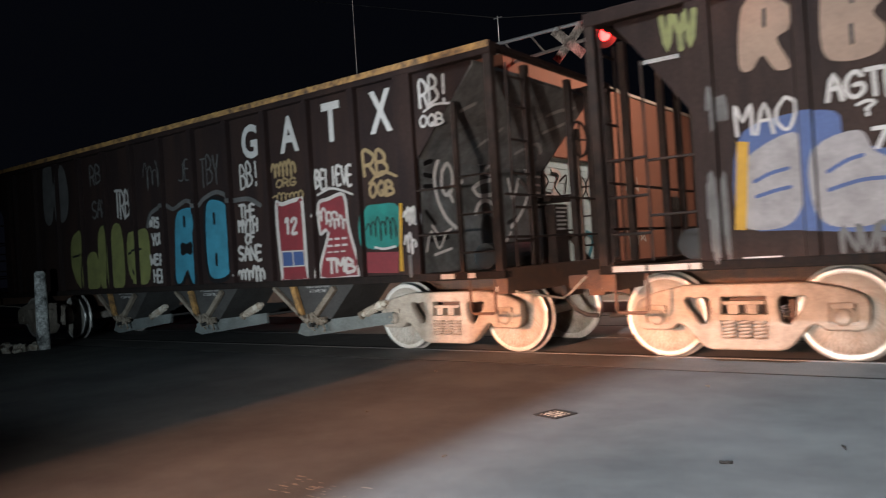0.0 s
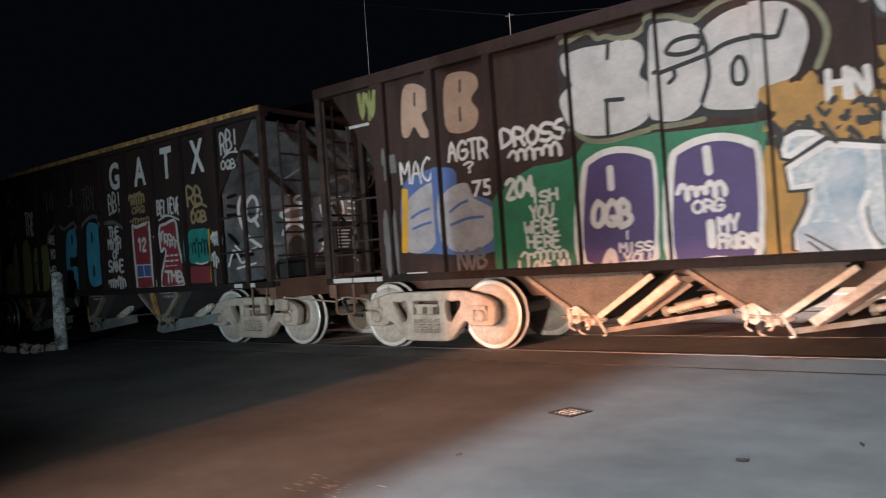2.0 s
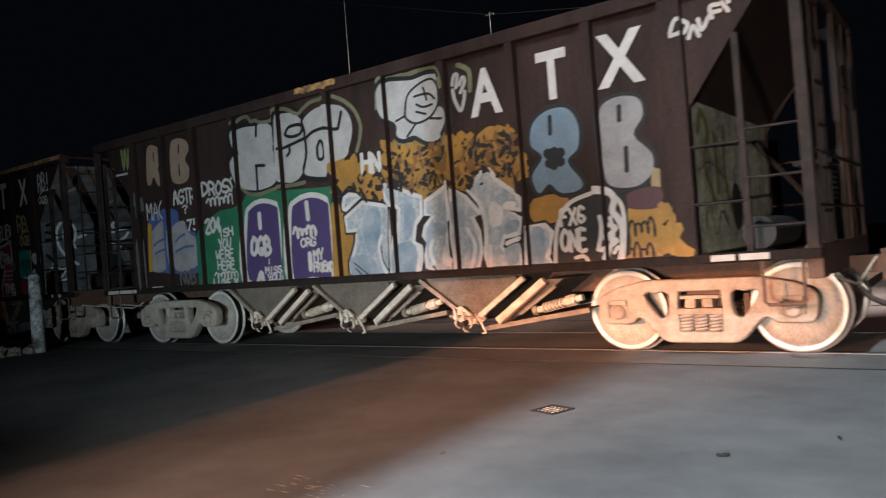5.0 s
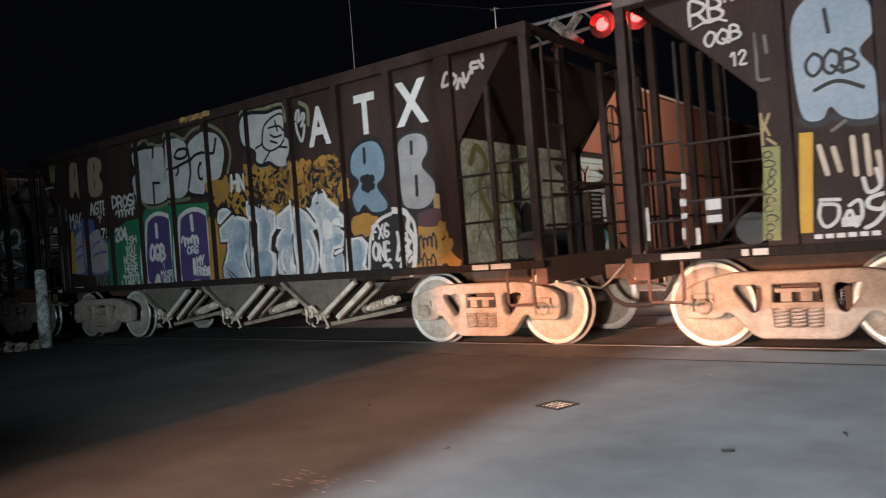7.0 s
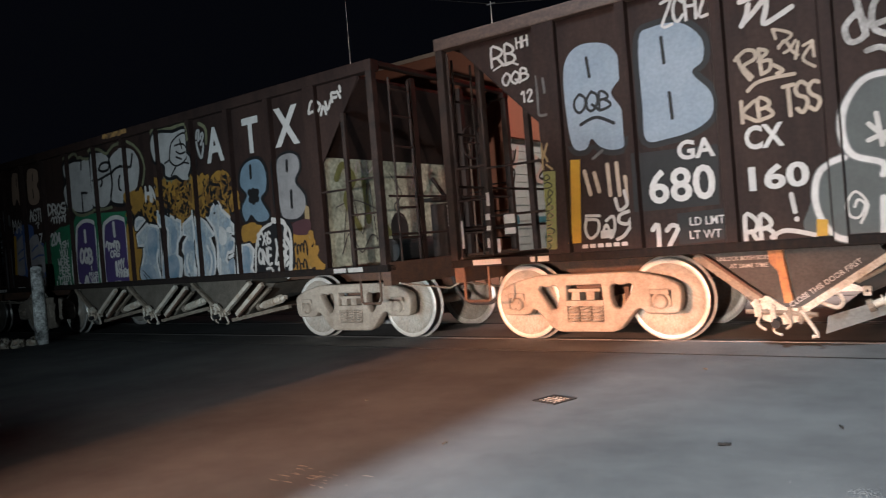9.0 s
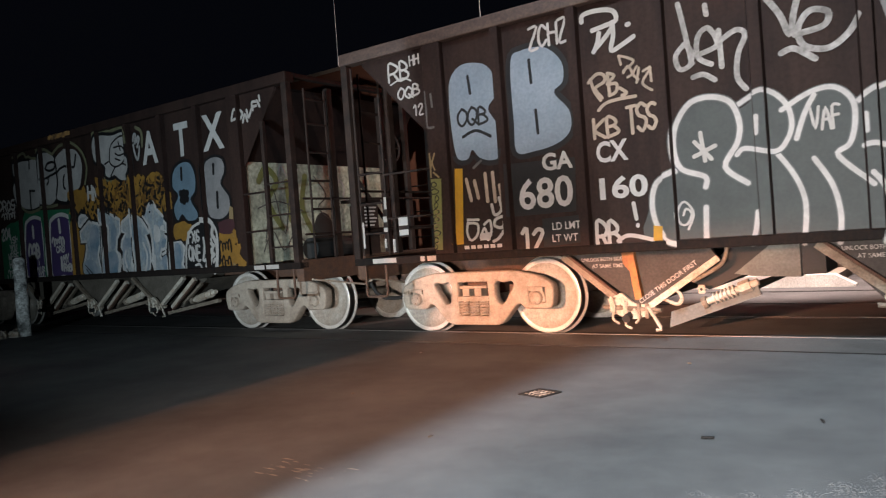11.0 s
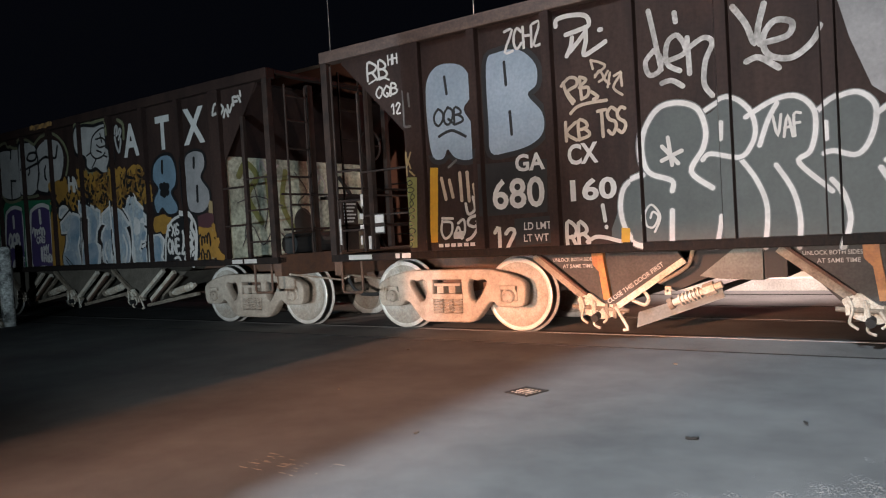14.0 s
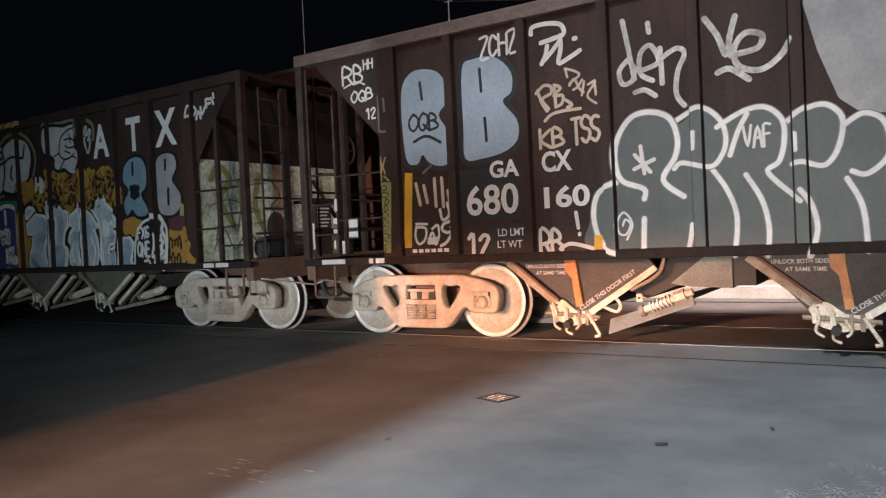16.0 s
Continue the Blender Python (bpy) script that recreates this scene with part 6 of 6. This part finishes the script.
piece(car_a, WHITE, RED, "-8.67,2.16 -8.51,2.20 -8.13,2.24 -8.07,2.14 -8.06,1.08 -8.09,1.03 -8.59,1.03 -8.63,1.13", 0.06, 1, "red panel with a white edge")
hand(car_a, WHITE, "12", -8.47, 1.75, -8.21, 1.97, 0.05, 3)
fill(car_a, BLUE, "-8.57,1.49 -8.13,1.48 -8.12,1.27 -8.57,1.27", 3, 0, "dark blue box", soft=False)
stroke(car_a, WHITE, 0.02, "-8.57,1.49 -8.13,1.48 -8.12,1.27 -8.57,1.27 -8.57,1.49|-8.35,1.48 -8.34,1.27", 4, "", soft=False)
piece(car_a, WHITE, RED, "-7.80,2.11 -7.59,2.18 -7.27,2.20 -7.21,1.76 -7.11,1.41 -7.01,1.09 -7.27,1.05 -7.80,1.05 -7.83,1.26 -7.64,1.70 -7.79,1.68", 0.05, 1, "red panel with a white edge")
scribble(car_a, WHITE, -7.81, 1.87, -7.40, 2.05, 0.035, 3, "white graffiti tag", 4)
scribble(car_a, WHITE, -7.62, 1.75, -7.22, 1.93, 0.035, 3, "white graffiti tag", 5)
hand(car_a, WHITE, "TMB", -7.67, 1.15, -7.13, 1.35, 0.045, 3)
bars(car_a, WHITE, -7.64, 1.59, -7.24, 1.62, 3)
bars(car_a, WHITE, -7.65, 1.50, -7.23, 1.53, 3)
bars(car_a, WHITE, -7.66, 1.42, -7.28, 1.44, 3)
hand(car_a, WHITE, "THE", -9.47, 2.05, -9.08, 2.24, 0.045, 3)
hand(car_a, WHITE, "MYTH", -9.51, 1.83, -9.06, 2.02, 0.045, 3)
hand(car_a, WHITE, "OF", -9.36, 1.66, -9.13, 1.81, 0.045, 3)
hand(car_a, WHITE, "SANE", -9.54, 1.41, -8.99, 1.63, 0.045, 3)
scribble(car_a, WHITE, -9.57, 1.08, -8.95, 1.35, 0.045, 3, "white graffiti tag", 7)
fill(car_a, BLACK, "-11.11,2.20 -10.89,2.32 -10.61,2.28 -10.54,2.01 -10.66,1.73 -10.60,1.45 -10.59,1.12 -10.76,1.11 -10.87,1.32 -11.06,1.12 -11.20,1.17 -11.18,1.69", 1, 0.07)
fill(car_a, CYAN, "-11.11,2.20 -10.89,2.32 -10.61,2.28 -10.54,2.01 -10.66,1.73 -10.60,1.45 -10.59,1.12 -10.76,1.11 -10.87,1.32 -11.06,1.12 -11.20,1.17 -11.18,1.69", 2, 0, "cyan bubble letter")
fill(car_a, BLACK, "-10.28,2.31 -10.00,2.37 -9.76,2.21 -9.80,1.78 -9.74,1.60 -9.79,1.26 -9.98,1.16 -10.26,1.19 -10.34,1.55", 1, 0.07)
fill(car_a, CYAN, "-10.28,2.31 -10.00,2.37 -9.76,2.21 -9.80,1.78 -9.74,1.60 -9.79,1.26 -9.98,1.16 -10.26,1.19 -10.34,1.55", 2, 0, "cyan bubble letter")
stroke(car_a, BLACK, 0.06, "-10.89,2.18 -10.89,2.04|-10.10,2.17 -10.10,2.02|-10.10,1.53 -10.10,1.37", 4)
stroke(car_a, BLACK, 0.13, "-10.97,1.71 -10.77,1.62|-10.76,1.71 -10.97,1.62", 4)
stroke(car_a, DIM, 0.07, "-11.95,2.10 -11.82,2.32 -11.41,2.42 -11.16,2.34 -10.80,2.44 -10.51,2.33 -10.32,2.43 -9.99,2.50 -9.73,2.40 -9.68,2.33 -9.25,2.32 -8.98,2.20", 3)
hand(car_a, WHITE, "WISI", -11.87, 2.08, -11.50, 2.25, 0.045, 3)
hand(car_a, WHITE, "YOU", -11.83, 1.79, -11.50, 1.98, 0.045, 3)
hand(car_a, WHITE, "WER", -11.90, 1.45, -11.50, 1.62, 0.045, 3)
hand(car_a, WHITE, "HER", -11.83, 1.14, -11.50, 1.35, 0.045, 3)
fill(car_a, OLIVE, "-14.52,2.07 -14.09,2.19 -14.04,1.85 -14.17,1.16 -14.38,1.17 -14.59,1.55", 1, 0, "olive green graffiti letter")
fill(car_a, OLIVE, "-13.98,1.69 -13.65,1.72 -13.60,1.11 -14.05,1.12", 1, 0, "olive green graffiti letter")
fill(car_a, OLIVE, "-13.57,2.08 -13.21,2.16 -13.25,1.13 -13.56,1.13", 1, 0, "olive green graffiti letter")
fill(car_a, OLIVE, "-13.10,2.12 -12.78,2.13 -12.76,1.14 -13.16,1.12", 1, 0, "olive green graffiti letter")
fill(car_a, OLIVE, "-12.59,1.99 -12.34,2.04 -11.95,2.02 -11.97,1.20 -12.40,1.16 -12.62,1.39", 1, 0, "olive green graffiti letter")
stroke(car_a, BLACK, 0.04, "-14.52,1.71 -14.10,1.75|-12.59,1.67 -12.19,1.74|-12.40,1.46 -12.31,1.31", 3)
fill(car_a, DIM, "-15.52,3.52 -15.15,3.50 -15.23,2.48 -15.55,2.53", 1, 0, "faded grey graffiti letter")
fill(car_a, DIM, "-15.38,3.17 -14.97,3.18 -14.97,2.74 -15.30,2.71", 1, 0, "faded grey graffiti letter")
fill(car_a, DIM, "-14.89,3.45 -14.67,3.40 -14.56,2.86 -14.70,2.46 -14.96,2.51", 1, 0, "faded grey graffiti letter")
hand(car_a, DIM, "RB", -13.72, 3.02, -13.33, 3.38, 0.04, 3)
hand(car_a, DIM, "SAC", -13.71, 2.40, -13.17, 2.73, 0.04, 3)
hand(car_a, WHITE, "TRB!", -12.91, 2.32, -12.28, 2.82, 0.045, 3)
hand(car_a, DIM, "JE", -10.98, 2.77, -10.60, 3.09, 0.025, 3)
hand(car_a, DIM, "TBY", -10.38, 2.61, -9.88, 3.09, 0.025, 3)
scribble(car_a, DIM, -11.96, 2.77, -11.38, 3.25, 0.02, 3, "", 4)
scribble(car_a, WHITE, -6.19, 1.68, -6.00, 1.98, 0.03, 3, "", 4)
scribble(car_a, WHITE, -6.20, 1.36, -6.02, 1.61, 0.03, 3, "", 3)
bars(car_a, DIM, -6.17, 1.04, -6.10, 1.32, 1)

# writing on the cross plates, the chutes and the shutter
crosswise(car_a, LIFTED_WHITE, -6.012, 0.06, "-1.13,2.56 -1.26,2.32 -1.23,2.03 -1.07,1.78 -0.86,1.64|0.83,2.68 1.06,2.52 1.11,2.17 0.84,1.83 0.54,1.64|-1.10,2.36 -0.97,2.48 -0.88,2.37 -0.90,2.15 -1.04,2.07 -1.12,2.18 -1.10,2.36|-0.97,2.11 -0.89,1.99|-0.19,2.53 -0.01,2.59|0.14,2.59 -0.08,2.42 0.18,2.37|-0.39,2.19 -0.14,2.28 0.26,2.33|-0.40,2.17 -0.24,2.08 0.15,2.13 0.30,2.27|-0.38,1.83 -0.28,1.96 -0.07,2.02 0.21,1.89|0.54,2.34 0.64,2.06 0.84,2.35|-0.82,2.19 -0.66,2.26", "white ring and tags on the cross plate")
crosswise(car_a, LIFTED_WHITE, -6.011, 0.035, "1.28,2.55 1.53,2.55|1.26,2.43 1.51,2.42|1.24,2.30 1.49,2.29|1.23,2.18 1.48,2.17|1.21,2.06 1.46,2.04|-1.52,1.35 -1.40,1.60 -1.26,1.38 -1.09,1.58|-1.36,1.30 -0.99,1.37|0.35,1.41 0.53,1.56|0.91,1.31 1.18,1.39 1.43,1.30|-1.38,1.67 -1.22,1.56 -0.96,1.63", "short white strokes on the cross plate")
crosswise(car_a, BLACK, -6.013, 0.06, "-1.45,2.45 -1.30,2.50|-1.47,2.31 -1.30,2.30|-1.48,2.16 -1.33,2.17|-1.48,1.85 -1.32,1.70|-1.46,1.49 -1.04,1.52|0.64,2.50 0.80,2.42|0.38,2.56 0.57,2.58|1.12,1.65 1.28,1.48|0.46,1.70 0.72,1.78", "dark gaps in the silver paint")
for k, (mat, w, text) in enumerate(((DIM, 0.05, "-1.4,2.75 -1.0,2.9 -1.2,3.0|-0.8,2.95 -0.4,3.05 -0.6,3.15|0.3,3.1 0.6,3.2|-0.9,2.7 -0.6,2.85 -0.3,2.7 0.0,2.85|0.4,2.8 0.8,3.0 1.1,2.9|-0.2,3.25 0.2,3.3"), (SILVER, 0.05, "0.5,2.7 0.9,2.85 1.2,2.75|0.9,3.0 1.3,3.15|-1.3,3.05 -1.1,3.15|0.7,3.2 1.0,3.3 1.3,3.35|-0.5,2.72 -0.2,2.95"))):
    for v in (q for tag in crosswise(car_a, mat, 0, w, text, "grey tags on the slope sheet") for q in tag.data.vertices):
        v.co.x = -5.1 - (3.51 - v.co.z) * 0.9184 + 0.006 + 0.003 * k - car_a.location.x
crosswise(car_b, DIM, 6.951, 0.02, "-1.3,1.4 -1.1,2.2 -0.9,1.5 -0.7,2.3 -0.6,1.4|-1.4,1.9 -1.0,2.0 -0.5,1.85|-1.35,1.25 -1.15,1.55 -0.95,1.25 -0.7,1.5 -0.45,1.3|-0.2,2.4 0.05,2.1 -0.15,1.9 0.1,1.7", "thin pale scrawls on the cross plate")
crosswise(car_b, LETTER, 6.953, 0.028, "-0.95,2.4 -0.9,2.55 -0.8,2.4|-0.7,2.55 -0.7,2.4 -0.55,2.5|0.2,2.4 0.25,2.55 0.35,2.4|0.3,2.2 0.4,2.35 0.5,2.2 0.45,2.05 0.6,2.0", "white tags on the cross plate")
crosswise(car_b, LIME, 6.95, 0.10, "-1.35,2.3 -1.2,2.5 -1.0,2.3 -1.2,2.0 -0.95,1.6|-0.4,2.4 -0.5,1.9 -0.3,1.5|-0.8,2.3 -0.75,1.7", "pale lime smears on the cross plate")
for bay, side in ((12.45, 1), (15.05, 1), (17.6, 1)):
    sign(car_c, "UNLOCK BOTH SIDES", Matrix.Translation((bay - cc - 0.50, -1.126, 0.875)), 0.042, 0.5, LETTER, "white stencil on the chute")
    sign(car_c, "AT SAME TIME", Matrix.Translation((bay - cc - 0.38, -1.126, 0.80)), 0.042, 0.36, LETTER, "white stencil on the chute")
    sign(car_c, "CLOSE THIS DOOR FIRST", Matrix.Translation((bay - cc + 0.185, -1.209, 0.408)) @ Matrix.Rotation(radians(-32.9), 4, "Y"), 0.05, 0.74, LETTER, "white stencil on the angle")
for bay in (-8.9, -11.5, -14.1):
    sign(car_a, "UNLOCK BOTH SIDES", Matrix.Translation((bay - ca + 0.25, -1.126, 0.93)), 0.045, 0.5, LETTER, "white stencil on the chute")
    sign(car_a, "AT SAME TIME", Matrix.Translation((bay - ca + 0.33, -1.126, 0.86)), 0.045, 0.35, LETTER, "white stencil on the chute")


def tag_on_wall(parent, material, w, text, x, label):
    for k, s in enumerate(text.split("|")):
        bm = bmesh.new()
        pts = [tuple(float(q) for q in p.split(",")) for p in s.split()]
        ribbon(bm, smooth(pts, 5), w, 0.0003 * k)
        for v in bm.verts:
            v.co = Vector((x - v.co.y, v.co.x, v.co.z))
        link_mesh("graffiti", bm, material, parent, label)


tag_on_wall(shop, CHALK, 0.10, "0.70,3.12 1.04,2.93 0.70,2.69 1.19,2.76 1.34,3.12|2.07,2.96 2.35,2.80 2.04,2.48 2.60,2.44|2.64,3.01 2.99,2.90 2.62,2.56 3.02,2.40|3.97,2.97 4.15,2.66 3.86,2.36|4.58,2.99 4.34,2.66 4.53,2.34|4.96,2.96 5.60,2.81 4.95,2.57 5.59,2.38 4.89,2.22", -0.104, "white edge of the tags on the shutter")
tag_on_wall(shop, BLACK, 0.05, "0.76,3.12 0.96,2.99 0.79,2.75 1.09,2.82 1.24,3.06|0.83,2.59 1.13,2.65 1.02,2.36 0.74,2.41|2.17,2.93 2.39,2.75 2.15,2.53 2.47,2.49|2.55,2.94 2.88,2.90 2.68,2.64 2.92,2.46|2.92,2.77 3.27,2.91 3.14,2.50|4.08,2.92 4.28,2.69 3.99,2.41|4.45,2.96 4.22,2.68 4.41,2.39|5.08,2.92 5.46,2.79 5.09,2.60 5.45,2.41 5.03,2.29", -0.096, "black tags on the shutter")
tag_on_wall(shop, CYAN, 0.12, "0.77,1.74 1.13,1.67 0.98,1.43|2.00,1.63 2.71,1.58 2.26,1.23 2.79,1.27|4.15,1.61 4.49,1.47 4.20,1.08|4.97,1.60 5.25,1.31 4.93,1.05", -0.10, "cyan tags on the shutter")
for y0, z0, mat, w, n in ((6.2, 1.2, WHITE, 0.05, 3), (6.4, 2.6, WHITE, 0.05, 2), (9.2, 2.2, DIM, 0.06, 4)):
    rnd = random.Random(int(y0 * 7 + z0 * 13))
    text = "|".join(" ".join("%.2f,%.2f" % (y0 + k * 0.5 + 0.4 * rnd.random(), z0 + 0.5 * rnd.random()) for _ in range(6)) for k in range(n))
    tag_on_wall(shop, mat, w, text, -0.10 if y0 < 5 else 0.006, "graffiti tag on the shop front")


def sill_mark(car, x0, x1, z0=1.0, z1=1.06):
    cx = car.location.x
    return part("marking", boxes((x0 - cx, x1 - cx, -1.6735, -1.6705, z0, z1)), WHITE, car, "chipped white paint on the sill")


for car_, spans in ((car_c, ((9.34, 9.72), (10.1, 10.16), (10.2, 10.33))), (car_b, ((-3.5, -3.15), (-3.12, -2.72), (-2.7, -2.6), (7.08, 7.3), (7.34, 7.6))), (car_a, ((-5.7, -5.5), (-5.3, -5.2)))):
    for a, b in spans:
        sill_mark(car_, a, b)


stroke(car_b, WHITE, 0.04, "6.87,3.22 6.93,3.34 7.02,3.29 6.97,3.21 6.87,3.19|7.02,3.15 7.07,3.26 7.12,3.15|7.12,3.31 7.15,3.20 7.22,3.31|7.25,3.29 7.24,3.40 7.32,3.40|7.26,3.34 7.33,3.34|7.35,3.41 7.40,3.32|7.40,3.47 7.41,3.40|7.17,3.63 7.18,3.61", 3, "white graffiti tag")

for k in range(22):
    u = 1.69 + 0.75 * k / 22 - cb
    rnd = random.Random(k)
    d, h = 0.03 + 0.02 * rnd.random(), 3.60 + 0.03 * rnd.random()
    part("paint_flake", prism([(u - d, h), (u + d * 0.6, h - 0.012), (u + d, h + 0.05), (u - d * 0.5, h + 0.075)], -1.6935 - 0.0002 * k, -1.6905), YELLOW_RUST, car_b, "flaking yellow paint on the chord" if k == 0 else "")

part("edge_strip", bevelled(-6.78, 6.78, -1.697, -1.60, 3.625, 3.706, 0.008), YELLOW_RUST, car_a, "flaking orange-yellow paint along the top edge")

# a small placard by the ladder, and chipped white marks on the ladder's uprights
placard = part("placard", bevelled(9.80 - cc, 9.96 - cc, -1.675, -1.66, 1.31, 1.57, 0.004), END_PAINT, car_c, "small dark placard with white panels")
for z0, z1 in ((1.33, 1.40), (1.45, 1.55)):
    part("panel", bevelled(9.81 - cc, 9.95 - cc, -1.679, -1.675, z0, z1, 0.0015), LETTER, placard)
for a, b, z0, z1 in ((9.60, 9.64, 1.67, 1.82), (9.57, 9.63, 1.51, 1.58), (9.57, 9.63, 1.39, 1.44), (9.57, 9.60, 1.19, 1.30), (9.70, 9.74, 1.13, 1.29), (9.22, 9.25, 1.20, 1.53)):
    part("marking", boxes((a - cc, b - cc, -1.685, -1.681, z0, z1)), WHITE, car_c, "chipped white paint mark")

# ---- rolling ----
def motions():
    times = [k * 0.2 for k in range(81)]
    for car, sets in CARS:
        home = car.location.copy()
        walk(car, [(t, pose(home.x + rolled(t), home.y, home.z)) for t in times])
        for ws in sets:
            h = ws.location.copy()
            walk(ws, [(t, pose(h.x, h.y, h.z, 0, math.degrees(rolled(t) / WHEEL_R), 0)) for t in times])


motions()
